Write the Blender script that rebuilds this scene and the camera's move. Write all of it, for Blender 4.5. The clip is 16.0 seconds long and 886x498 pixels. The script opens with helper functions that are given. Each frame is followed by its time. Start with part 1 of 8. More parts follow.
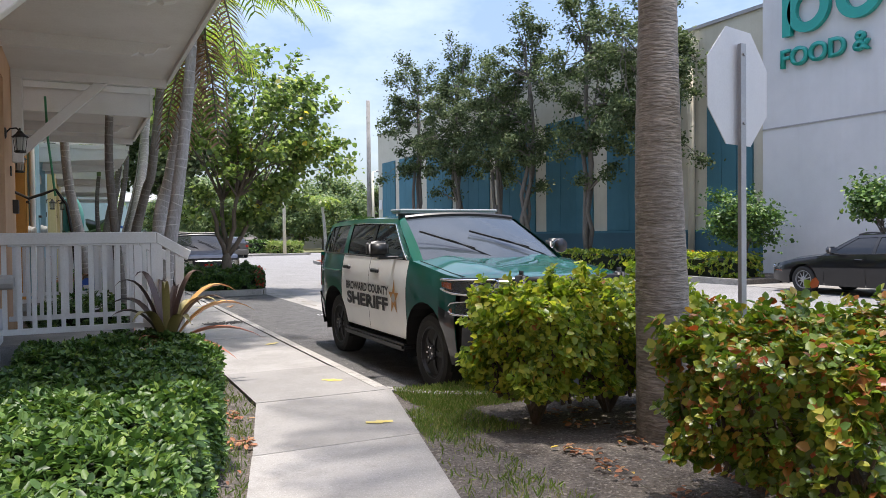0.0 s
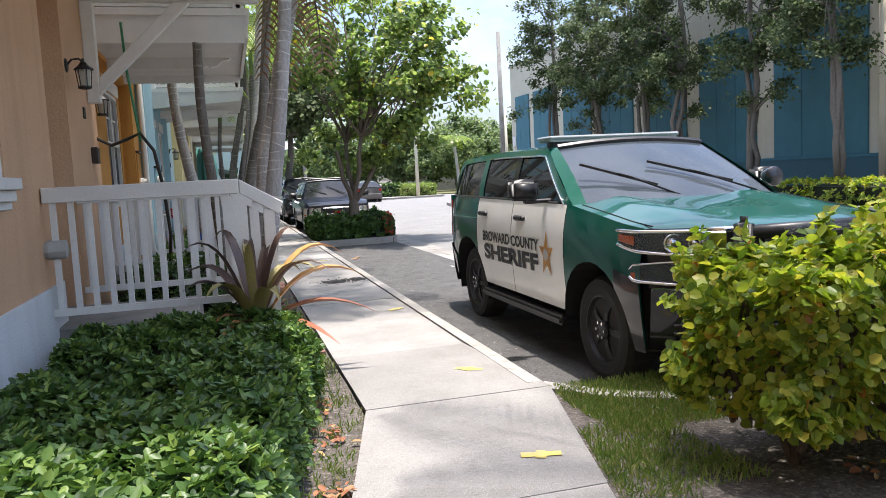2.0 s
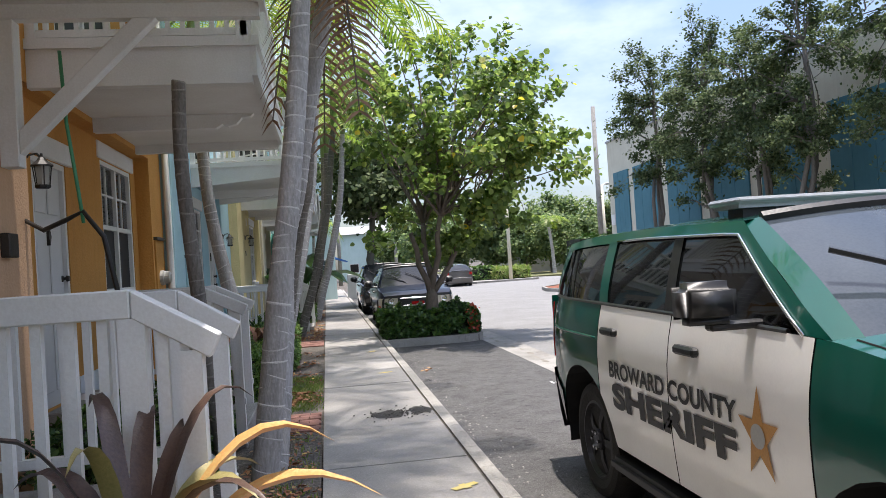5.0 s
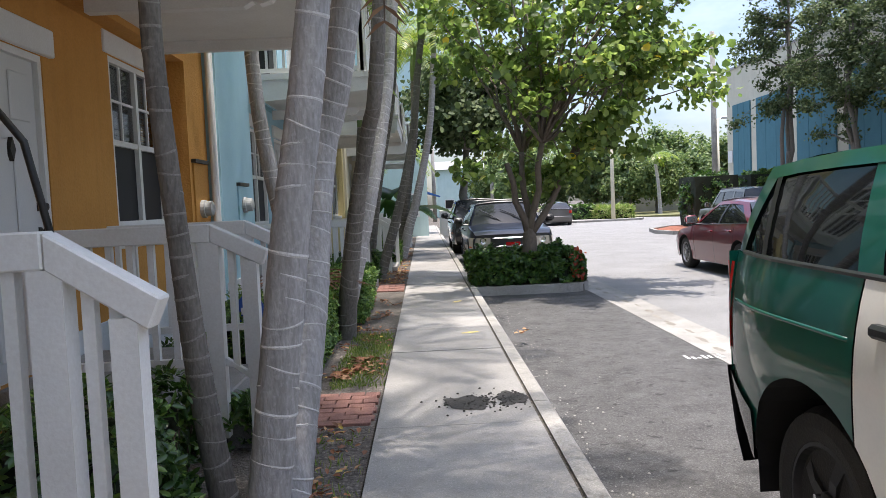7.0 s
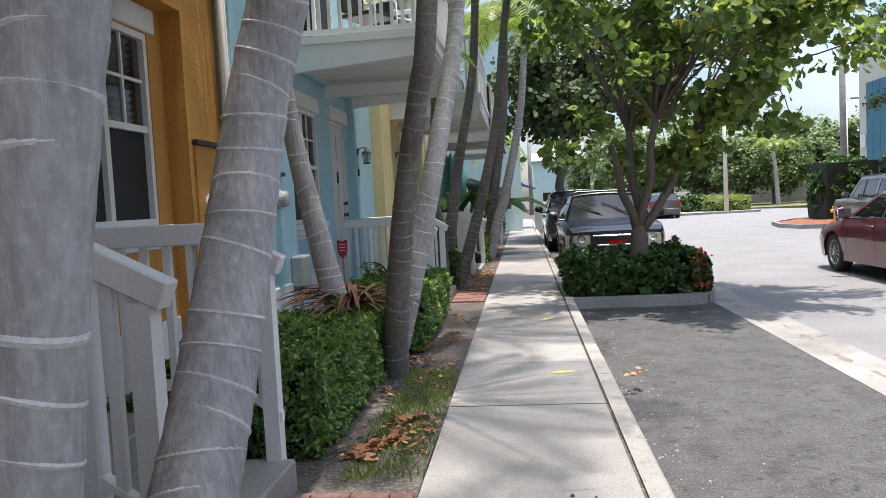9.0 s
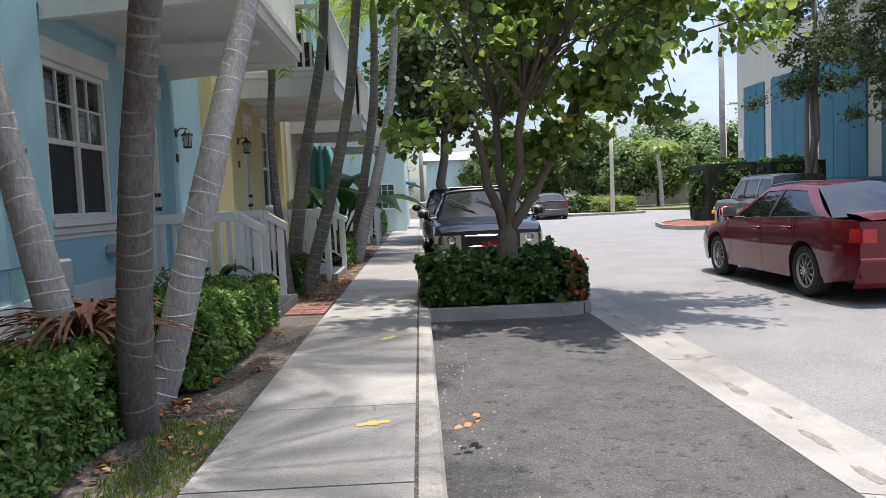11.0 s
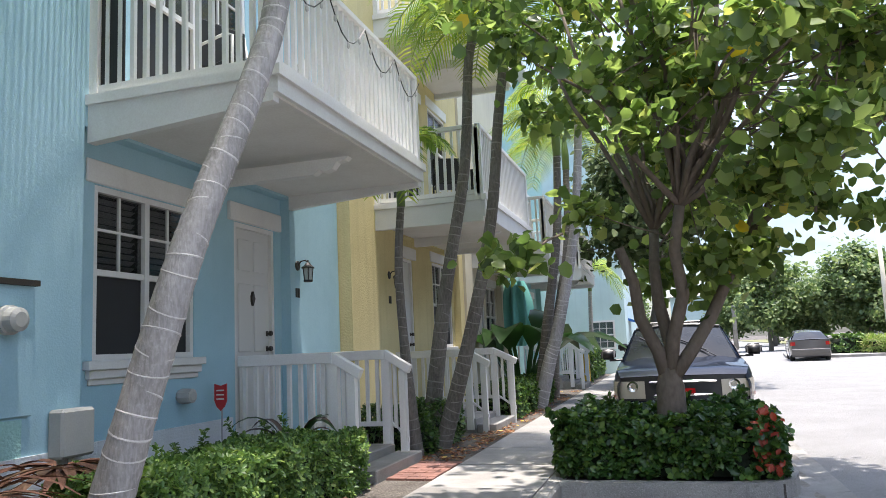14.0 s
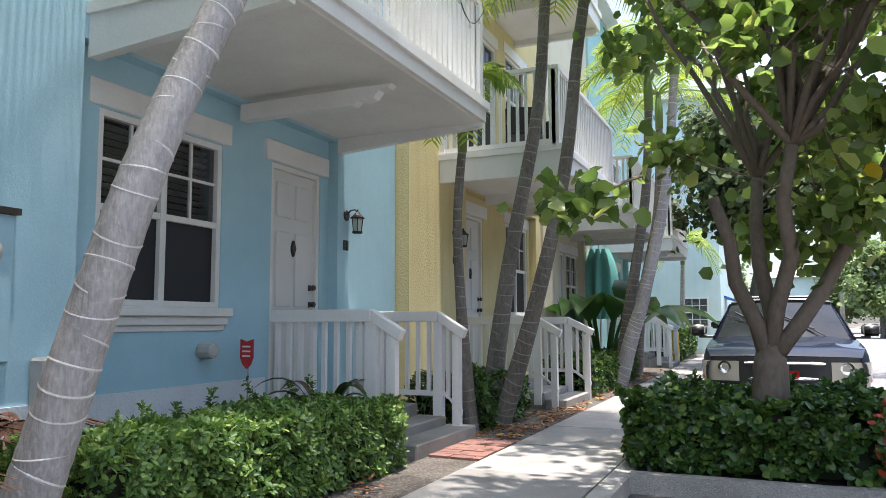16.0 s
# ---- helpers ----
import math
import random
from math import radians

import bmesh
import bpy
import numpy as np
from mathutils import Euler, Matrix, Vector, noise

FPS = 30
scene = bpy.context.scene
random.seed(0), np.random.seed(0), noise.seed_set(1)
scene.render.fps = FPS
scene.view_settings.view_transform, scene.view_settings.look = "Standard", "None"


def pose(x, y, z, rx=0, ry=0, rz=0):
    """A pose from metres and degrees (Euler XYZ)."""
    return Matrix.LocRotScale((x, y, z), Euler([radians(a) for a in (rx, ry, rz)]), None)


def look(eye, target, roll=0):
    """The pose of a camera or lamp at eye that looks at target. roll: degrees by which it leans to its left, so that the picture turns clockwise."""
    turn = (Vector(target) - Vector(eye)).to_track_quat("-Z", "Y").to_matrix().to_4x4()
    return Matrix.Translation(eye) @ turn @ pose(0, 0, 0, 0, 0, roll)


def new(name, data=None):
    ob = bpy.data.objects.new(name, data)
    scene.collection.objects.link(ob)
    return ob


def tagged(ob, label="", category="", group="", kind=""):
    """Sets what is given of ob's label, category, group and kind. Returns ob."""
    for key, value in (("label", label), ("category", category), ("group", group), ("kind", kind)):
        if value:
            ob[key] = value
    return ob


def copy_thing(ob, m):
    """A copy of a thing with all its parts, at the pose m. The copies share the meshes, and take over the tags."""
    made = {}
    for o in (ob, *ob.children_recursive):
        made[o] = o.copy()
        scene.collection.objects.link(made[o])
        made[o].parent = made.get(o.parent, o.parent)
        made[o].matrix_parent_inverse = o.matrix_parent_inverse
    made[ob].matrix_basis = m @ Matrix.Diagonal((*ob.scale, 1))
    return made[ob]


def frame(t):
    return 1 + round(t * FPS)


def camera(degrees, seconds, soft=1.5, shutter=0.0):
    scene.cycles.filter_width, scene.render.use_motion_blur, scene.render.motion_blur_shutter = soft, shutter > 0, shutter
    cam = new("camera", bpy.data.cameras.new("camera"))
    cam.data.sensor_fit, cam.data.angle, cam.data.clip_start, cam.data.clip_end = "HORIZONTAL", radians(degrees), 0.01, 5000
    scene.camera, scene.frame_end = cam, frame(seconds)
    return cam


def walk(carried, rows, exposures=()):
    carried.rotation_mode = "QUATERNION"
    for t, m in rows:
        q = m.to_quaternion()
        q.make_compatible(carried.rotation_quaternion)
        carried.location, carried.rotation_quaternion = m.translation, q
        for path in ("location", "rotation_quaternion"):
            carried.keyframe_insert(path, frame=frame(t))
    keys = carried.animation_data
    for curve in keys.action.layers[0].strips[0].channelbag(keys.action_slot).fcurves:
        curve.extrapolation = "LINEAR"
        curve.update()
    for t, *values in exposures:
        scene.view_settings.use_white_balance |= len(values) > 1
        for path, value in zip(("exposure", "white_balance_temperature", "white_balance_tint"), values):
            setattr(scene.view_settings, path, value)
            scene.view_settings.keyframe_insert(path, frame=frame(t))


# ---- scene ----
cam = camera(60.8, 16.0, soft=0.4)
PATH = [
    (0, (0.448, 1.676, 1.398), (1.323, 3.474, 1.356), -0.6),
    (0.5, (0.646, 2.092, 1.399), (1.34, 3.963, 1.265), -1.6),
    (1, (0.795, 2.551, 1.391), (1.326, 4.469, 1.195), -2.5),
    (1.5, (0.918, 3.054, 1.4), (1.414, 4.982, 1.209), -2.8),
    (2, (1.071, 3.563, 1.385), (1.607, 5.48, 1.192), -2.9),
    (2.5, (1.176, 4.046, 1.381), (1.759, 5.952, 1.21), -2.8),
    (3, (1.295, 4.473, 1.417), (1.901, 6.376, 1.294), -3.3),
    (3.5, (1.484, 4.923, 1.419), (2.122, 6.816, 1.327), -3.1),
    (4, (1.66, 5.424, 1.434), (2.346, 7.302, 1.381), -2.9),
    (4.5, (1.81, 5.904, 1.427), (2.368, 7.825, 1.416), -2.7),
    (5, (1.885, 6.456, 1.466), (2.193, 8.432, 1.501), -3.7),
    (5.2, (1.922, 6.661, 1.464), (2.13, 8.649, 1.51), -4.9),
    (7.3, (2.18, 8.953, 1.422), (2.216, 10.949, 1.294), -2.3),
    (7.5, (2.21, 9.207, 1.403), (2.236, 11.203, 1.277), -2.2),
    (8, (2.321, 9.758, 1.429), (2.282, 11.756, 1.341), -2.2),
    (8.5, (2.343, 10.32, 1.465), (2.22, 12.315, 1.384), -2.5),
    (9, (2.34, 10.804, 1.423), (2.127, 12.789, 1.299), -3.0),
    (9.5, (2.365, 11.251, 1.36), (2.196, 13.235, 1.17), -2.5),
    (10, (2.495, 11.704, 1.338), (2.479, 13.698, 1.179), -2.3),
    (10.2, (2.557, 11.874, 1.354), (2.614, 13.868, 1.201), -2.4),
    (12.3, (3.743, 13.512, 1.12), (3.782, 15.51, 1.046), -3.0),
    (12.5, (3.853, 13.624, 1.107), (3.773, 15.622, 1.053), -2.5),
    (13, (3.964, 13.853, 1.15), (3.683, 15.834, 1.158), -2.7),
    (13.5, (4.047, 14.151, 1.191), (3.595, 16.095, 1.324), -2.7),
    (14, (4.053, 14.398, 1.228), (3.488, 16.299, 1.488), -2.6),
    (14.5, (4.045, 14.635, 1.221), (3.444, 16.515, 1.543), -2.5),
    (15, (4.038, 14.917, 1.212), (3.385, 16.782, 1.524), -1.7),
    (15.5, (4.023, 15.182, 1.158), (3.286, 17.024, 1.414), -0.5),
    (16, (4.023, 15.466, 1.126), (3.229, 17.291, 1.319), -0.2),
]
walk(cam, [(t, look(eye, target, roll)) for t, eye, target, roll in PATH],
     exposures=[(t, e, 6350, 14) for t, e in ((0.0, 1.5), (1.0, 1.82), (3.0, 1.72), (4.5, 1.55), (8.0, 1.7), (10.0, 1.58), (12.5, 1.42), (13.0, 1.5), (13.5, 1.68), (14.0, 2.0), (14.5, 2.15), (16.0, 2.14))])

# ---- world, sun and exposure ----
world = bpy.data.worlds.new("sky")
world.use_nodes = True
scene.world = world
_n = world.node_tree.nodes
_sky = _n.new("ShaderNodeTexSky")
_sky.sky_type = "NISHITA"
_sky.sun_disc = False
SUN_DIR = Vector((0.08, -0.03, 1.0)).normalized()
_sky.sun_elevation = math.asin(SUN_DIR.z)
_sky.sun_rotation = math.atan2(SUN_DIR.x, SUN_DIR.y)
_sky.air_density = 1.0
_sky.dust_density = 1.6
_sky.ozone_density = 1.2
_bg = _n["Background"]
_bg.inputs["Strength"].default_value = 0.15
# thin broken cloud over the blue
_tc = _n.new("ShaderNodeTexCoord")
_mp = _n.new("ShaderNodeMapping")
_mp.inputs["Scale"].default_value = (1.0, 1.0, 2.2)
_cl = _n.new("ShaderNodeTexNoise")
_cl.inputs["Scale"].default_value = 2.6
_cl.inputs["Detail"].default_value = 6
_cl.inputs["Roughness"].default_value = 0.6
_rg = _n.new("ShaderNodeMapRange")
_rg.inputs[1].default_value, _rg.inputs[2].default_value = 0.42, 0.72
_hs = _n.new("ShaderNodeHueSaturation")
_hs.inputs["Saturation"].default_value, _hs.inputs["Value"].default_value = 0.5, 1.0
_h2 = _n.new("ShaderNodeHueSaturation")
_h2.inputs["Value"].default_value = 0.72
_mx = _n.new("ShaderNodeMix")
_mx.data_type = "RGBA"
_l = world.node_tree.links
_l.new(_tc.outputs["Generated"], _mp.inputs[0])
_l.new(_mp.outputs[0], _cl.inputs["Vector"])
_l.new(_cl.outputs[0], _rg.inputs[0])
_l.new(_sky.outputs[0], _hs.inputs["Color"])
_l.new(_sky.outputs[0], _h2.inputs["Color"])
_l.new(_rg.outputs[0], _mx.inputs[0])
_l.new(_h2.outputs[0], _mx.inputs[6])
_l.new(_hs.outputs[0], _mx.inputs[7])
# haze dulls the low sky
_sx = _n.new("ShaderNodeSeparateXYZ")
_l.new(_tc.outputs["Generated"], _sx.inputs[0])
_el = _n.new("ShaderNodeMapRange")
_el.inputs[1].default_value, _el.inputs[2].default_value = 0.0, 0.85
_el.inputs[3].default_value, _el.inputs[4].default_value = 0.46, 1.3
_l.new(_sx.outputs[2], _el.inputs[0])
_hz = _n.new("ShaderNodeHueSaturation")
_hz.inputs["Saturation"].default_value = 0.95
_l.new(_el.outputs[0], _hz.inputs["Value"])
_l.new(_mx.outputs[2], _hz.inputs["Color"])
_l.new(_hz.outputs[0], _bg.inputs[0])
sun = new("sun", bpy.data.lights.new("sun", "SUN"))
sun.data.energy = 2.3
sun.data.angle = radians(0.8)
sun.data.color = (1.0, 0.93, 0.83)
sun.matrix_world = Matrix.Translation((8, 12, 30)) @ SUN_DIR.to_track_quat("Z", "Y").to_matrix().to_4x4()

# ---- materials ----
def mat(name, c1, c2=None, rough=0.6, metal=0.0, scale=6.0, bump=0.1, bscale=80.0, coat=0.0, stretch=(1, 1, 1),
        fine=0.5, streak=0.0, spec=0.5, speck=0.0, speck_scale=70.0):
    """A painted or mineral surface: two colours mixed by large stains and fine grain, with relief."""
    m = bpy.data.materials.new(name)
    m.use_nodes = True
    nt = m.node_tree
    nd, ln = nt.nodes, nt.links
    b = nd["Principled BSDF"]
    c2 = c2 or tuple(v * 0.8 for v in c1)
    tc = nd.new("ShaderNodeNewGeometry")
    mp = nd.new("ShaderNodeMapping")
    mp.inputs["Scale"].default_value = stretch
    ln.new(tc.outputs["Position"], mp.inputs["Vector"])
    n1 = nd.new("ShaderNodeTexNoise")
    n1.inputs["Scale"].default_value = scale / 6
    n1.inputs["Detail"].default_value = 5
    n1.inputs["Roughness"].default_value = 0.65
    n2 = nd.new("ShaderNodeTexNoise")
    n2.inputs["Scale"].default_value = bscale
    n2.inputs["Detail"].default_value = 3
    for k in (n1, n2):
        ln.new(mp.outputs[0], k.inputs["Vector"])
    mx = nd.new("ShaderNodeMath")
    mx.operation = "MULTIPLY_ADD"
    ln.new(n2.outputs[0], mx.inputs[0])
    mx.inputs[1].default_value = fine
    ln.new(n1.outputs[0], mx.inputs[2])
    rp = nd.new("ShaderNodeMapRange")
    rp.inputs[1].default_value = 0.45 + fine * 0.25
    rp.inputs[2].default_value = 0.62 + fine * 0.6
    ln.new(mx.outputs[0], rp.inputs[0])
    mc = nd.new("ShaderNodeMix")
    mc.data_type = "RGBA"
    mc.inputs[6].default_value = (*c1, 1)
    mc.inputs[7].default_value = (*c2, 1)
    ln.new(rp.outputs[0], mc.inputs[0])
    last = mc.outputs[2]
    if streak:
        mp2 = nd.new("ShaderNodeMapping")
        mp2.inputs["Scale"].default_value = (7, 7, 0.35)
        ln.new(tc.outputs["Position"], mp2.inputs["Vector"])
        n3 = nd.new("ShaderNodeTexNoise")
        n3.inputs["Scale"].default_value = 1.0
        n3.inputs["Detail"].default_value = 4
        ln.new(mp2.outputs[0], n3.inputs["Vector"])
        r3 = nd.new("ShaderNodeMapRange")
        r3.inputs[1].default_value = 0.52
        r3.inputs[2].default_value = 0.8
        r3.inputs[4].default_value = streak
        ln.new(n3.outputs[0], r3.inputs[0])
        m3 = nd.new("ShaderNodeMix")
        m3.data_type = "RGBA"
        m3.inputs[7].default_value = (c1[0] * 0.55, c1[1] * 0.53, c1[2] * 0.5, 1)
        ln.new(r3.outputs[0], m3.inputs[0])
        ln.new(last, m3.inputs[6])
        last = m3.outputs[2]
    if speck:
        for lo, hi, tone, sc in ((0.56, 0.66, 1.75, speck_scale), (0.57, 0.66, 0.4, speck_scale * 0.7)):
            n4 = nd.new("ShaderNodeTexNoise")
            n4.inputs["Scale"].default_value = sc
            n4.inputs["Detail"].default_value = 2
            off = nd.new("ShaderNodeMapping")
            off.inputs["Location"].default_value = (tone * 7, 3, 1)
            ln.new(tc.outputs["Position"], off.inputs["Vector"])
            ln.new(off.outputs[0], n4.inputs["Vector"])
            r4 = nd.new("ShaderNodeMapRange")
            r4.inputs[1].default_value, r4.inputs[2].default_value, r4.inputs[4].default_value = lo, hi, speck
            ln.new(n4.outputs[0], r4.inputs[0])
            m4 = nd.new("ShaderNodeMix")
            m4.data_type = "RGBA"
            m4.inputs[7].default_value = (*(min(0.8, v * tone) for v in c1), 1)
            ln.new(r4.outputs[0], m4.inputs[0])
            ln.new(last, m4.inputs[6])
            last = m4.outputs[2]
    ln.new(last, b.inputs["Base Color"])
    b.inputs["Roughness"].default_value = rough
    b.inputs["Metallic"].default_value = metal
    b.inputs["Coat Weight"].default_value = coat
    b.inputs["Coat Roughness"].default_value = 0.04
    b.inputs["Specular IOR Level"].default_value = spec
    if bump:
        bp = nd.new("ShaderNodeBump")
        bp.inputs["Strength"].default_value = bump
        bp.inputs["Distance"].default_value = 0.02
        ln.new(n2.outputs[0], bp.inputs["Height"])
        ln.new(bp.outputs[0], b.inputs["Normal"])
    return m


def leaf_mat(name, ramp, rough=0.38, through_light=0.3, spec=0.5):
    """Foliage: a colour for each leaf from a ramp, a waxy gloss and some light through the blade."""
    m = bpy.data.materials.new(name)
    m.use_nodes = True
    nt = m.node_tree
    nd, ln = nt.nodes, nt.links
    b = nd["Principled BSDF"]
    g = nd.new("ShaderNodeNewGeometry")
    cr = nd.new("ShaderNodeValToRGB")
    el = cr.color_ramp.elements
    el[0].position, el[0].color = ramp[0][0], (*ramp[0][1], 1)
    el[1].position, el[1].color = ramp[-1][0], (*ramp[-1][1], 1)
    for p, c in ramp[1:-1]:
        e = el.new(p)
        e.color = (*c, 1)
    ln.new(g.outputs["Random Per Island"], cr.inputs[0])
    ln.new(cr.outputs[0], b.inputs["Base Color"])
    b.inputs["Roughness"].default_value = rough
    b.inputs["Specular IOR Level"].default_value = spec
    tr = nd.new("ShaderNodeBsdfTranslucent")
    hs = nd.new("ShaderNodeHueSaturation")
    hs.inputs["Value"].default_value = 1.5
    hs.inputs["Saturation"].default_value = 1.1
    ln.new(cr.outputs[0], hs.inputs["Color"])
    ln.new(hs.outputs[0], tr.inputs[0])
    mx = nd.new("ShaderNodeMixShader")
    mx.inputs[0].default_value = through_light
    ln.new(b.outputs[0], mx.inputs[1])
    ln.new(tr.outputs[0], mx.inputs[2])
    ln.new(mx.outputs[0], nd["Material Output"].inputs[0])
    return m


def glass_mat(name, tint, rough=0.03, alpha=0.25, ior=1.5):
    """Window glass: a clear or tinted pane with a mirror-like face."""
    m = bpy.data.materials.new(name)
    m.use_nodes = True
    b = m.node_tree.nodes["Principled BSDF"]
    b.inputs["Base Color"].default_value = (*tint, 1)
    b.inputs["Roughness"].default_value = rough
    b.inputs["IOR"].default_value = ior
    b.inputs["Alpha"].default_value = alpha
    return m


def piece_mat(name, c1, c2, rough=0.85, bump=0.25, bscale=120.0, stain=(0.1, 0.09, 0.08)):
    """Slabs and bricks: a tone for each piece, stains across it and fine grain."""
    m = mat(name, c1, c2, rough=rough, bump=bump, bscale=bscale, speck=0.25, speck_scale=85)
    nd, ln = m.node_tree.nodes, m.node_tree.links
    b = nd["Principled BSDF"]
    src = b.inputs["Base Color"].links[0].from_socket
    oi = nd.new("ShaderNodeObjectInfo")
    mr = nd.new("ShaderNodeMapRange")
    mr.inputs[3].default_value, mr.inputs[4].default_value = 0.85, 1.1
    ln.new(oi.outputs["Random"], mr.inputs[0])
    hs = nd.new("ShaderNodeHueSaturation")
    ln.new(mr.outputs[0], hs.inputs["Value"])
    ln.new(src, hs.inputs["Color"])
    geo = nd.new("ShaderNodeNewGeometry")
    n = nd.new("ShaderNodeTexNoise")
    n.inputs["Scale"].default_value = 1.7
    n.inputs["Detail"].default_value = 8
    n.inputs["Roughness"].default_value = 0.75
    ln.new(geo.outputs["Position"], n.inputs["Vector"])
    r = nd.new("ShaderNodeMapRange")
    r.inputs[1].default_value, r.inputs[2].default_value, r.inputs[4].default_value = 0.5, 0.75, 0.6
    ln.new(n.outputs[0], r.inputs[0])
    mx = nd.new("ShaderNodeMix")
    mx.data_type = "RGBA"
    mx.inputs[7].default_value = (*stain, 1)
    ln.new(r.outputs[0], mx.inputs[0])
    ln.new(hs.outputs[0], mx.inputs[6])
    ln.new(mx.outputs[2], b.inputs["Base Color"])
    return m


M = {
    "peach": mat("peach_stucco", (0.63, 0.40, 0.24), (0.55, 0.34, 0.2), 0.85, bump=0.35, bscale=45, streak=0.25),
    "orange": mat("orange_stucco", (0.55, 0.27, 0.06), (0.47, 0.22, 0.045), 0.85, bump=0.4, bscale=45, streak=0.3),
    "blue": mat("blue_stucco", (0.37, 0.57, 0.65), (0.31, 0.5, 0.58), 0.85, bump=0.09, bscale=70, streak=0.08),
    "yellow": mat("yellow_stucco", (0.66, 0.57, 0.30), (0.58, 0.49, 0.25), 0.85, bump=0.5, bscale=40, streak=0.35),
    "aqua": mat("aqua_stucco", (0.36, 0.6, 0.58), (0.31, 0.54, 0.52), 0.85, bump=0.35, bscale=45, streak=0.3),
    "paleaqua": mat("pale_aqua_siding", (0.55, 0.68, 0.66), (0.48, 0.62, 0.6), 0.8, bump=0.2, bscale=45, streak=0.2),
    "cream": mat("cream_stucco", (0.66, 0.61, 0.47), (0.6, 0.55, 0.42), 0.85, bump=0.3, bscale=45, streak=0.25),
    "plinth": mat("plinth_paint", (0.68, 0.71, 0.73), (0.6, 0.62, 0.63), 0.8, bump=0.3, bscale=50, streak=0.3),
    "white": mat("white_paint", (0.74, 0.74, 0.72), (0.64, 0.63, 0.6), 0.55, bump=0.08, bscale=70, streak=0.12),
    "soffit": mat("soffit_paint", (0.72, 0.71, 0.68), (0.62, 0.6, 0.56), 0.65, bump=0.1, bscale=60, streak=0.1),
    "shutter": mat("dark_blind", (0.05, 0.05, 0.055), (0.03, 0.03, 0.033), 0.6),
    "dark": mat("room_shade_black", (0.02, 0.02, 0.022), (0.015, 0.015, 0.016), 0.8, bump=0),
    "black": mat("black_metal", (0.02, 0.02, 0.02), (0.03, 0.028, 0.025), 0.45, metal=0.3, bump=0.1),
    "bronze": mat("bronze_metal", (0.04, 0.033, 0.028), (0.06, 0.05, 0.04), 0.5, metal=0.4, bump=0.1),
    "grey": mat("grey_plastic", (0.42, 0.42, 0.4), (0.36, 0.36, 0.34), 0.6, bump=0.05),
    "galv": mat("galvanised_steel", (0.42, 0.43, 0.44), (0.34, 0.35, 0.36), 0.5, metal=0.7, bump=0.1),
    "concrete": mat("old_concrete", (0.34, 0.328, 0.302), (0.19, 0.18, 0.163), 0.9, bump=0.35, bscale=110),
    "slab": piece_mat("walkway_concrete", (0.33, 0.318, 0.3), (0.24, 0.231, 0.216), 0.9, 0.3, 170, (0.19, 0.178, 0.16)),
    "kerb": piece_mat("kerb_concrete", (0.37, 0.355, 0.325), (0.27, 0.257, 0.232), 0.9, 0.5, 90, (0.16, 0.15, 0.135)),
    "paver": piece_mat("red_paver", (0.27, 0.135, 0.105), (0.2, 0.1, 0.08), 0.9, 0.4, 90, (0.13, 0.09, 0.08)),
    "asphalt": mat("parking_asphalt", (0.145, 0.142, 0.139), (0.066, 0.064, 0.062), 0.92, scale=20, bump=0.9, bscale=130, fine=1.1, speck=0.5, speck_scale=85),
    "road": mat("old_road_asphalt", (0.27, 0.267, 0.26), (0.185, 0.182, 0.178), 0.92, bump=0.8, bscale=90, fine=1.2, speck=0.35, speck_scale=75),
    "patch": mat("tar_patch", (0.028, 0.027, 0.025), (0.06, 0.057, 0.053), 0.95, scale=30, bump=0.8, bscale=140),
    "soil": mat("grey_soil", (0.14, 0.124, 0.107), (0.065, 0.054, 0.044), 0.97, scale=20, bump=1.0, bscale=45, fine=0.9, speck=0.7, speck_scale=40),
    "mulch": mat("red_mulch", (0.30, 0.11, 0.06), (0.17, 0.065, 0.04), 0.95, scale=20, bump=1.0, bscale=60),
    "yellowpaint": mat("yellow_paint_mark", (0.62, 0.48, 0.09), (0.48, 0.41, 0.19), 0.8, scale=40),
    "whitemark": mat("white_paint_mark", (0.7, 0.7, 0.68), (0.4, 0.4, 0.39), 0.85, scale=60),
    "firered": mat("red_fire_paint", (0.42, 0.03, 0.03), (0.33, 0.025, 0.025), 0.4, bump=0.05),
    "roofgrey": mat("grey_roofing", (0.36, 0.36, 0.36), (0.28, 0.28, 0.28), 0.8, bump=0.2),
}


def stain(m, colour, scale, lo, hi, amount, detail=6, stretch=(1, 1, 1)):
    """Lays irregular dark stains over a surface's colour."""
    nd, ln = m.node_tree.nodes, m.node_tree.links
    b = nd["Principled BSDF"]
    src = b.inputs["Base Color"].links[0].from_socket
    geo = nd.new("ShaderNodeNewGeometry")
    mp = nd.new("ShaderNodeMapping")
    mp.inputs["Scale"].default_value = stretch
    n = nd.new("ShaderNodeTexNoise")
    n.inputs["Scale"].default_value = scale
    n.inputs["Detail"].default_value = detail
    n.inputs["Roughness"].default_value = 0.7
    r = nd.new("ShaderNodeMapRange")
    r.inputs[1].default_value, r.inputs[2].default_value, r.inputs[4].default_value = lo, hi, amount
    mx = nd.new("ShaderNodeMix")
    mx.data_type = "RGBA"
    mx.inputs[7].default_value = (*colour, 1)
    ln.new(geo.outputs["Position"], mp.inputs["Vector"])
    ln.new(mp.outputs[0], n.inputs["Vector"])
    ln.new(n.outputs[0], r.inputs[0])
    ln.new(r.outputs[0], mx.inputs[0])
    ln.new(src, mx.inputs[6])
    ln.new(mx.outputs[2], b.inputs["Base Color"])


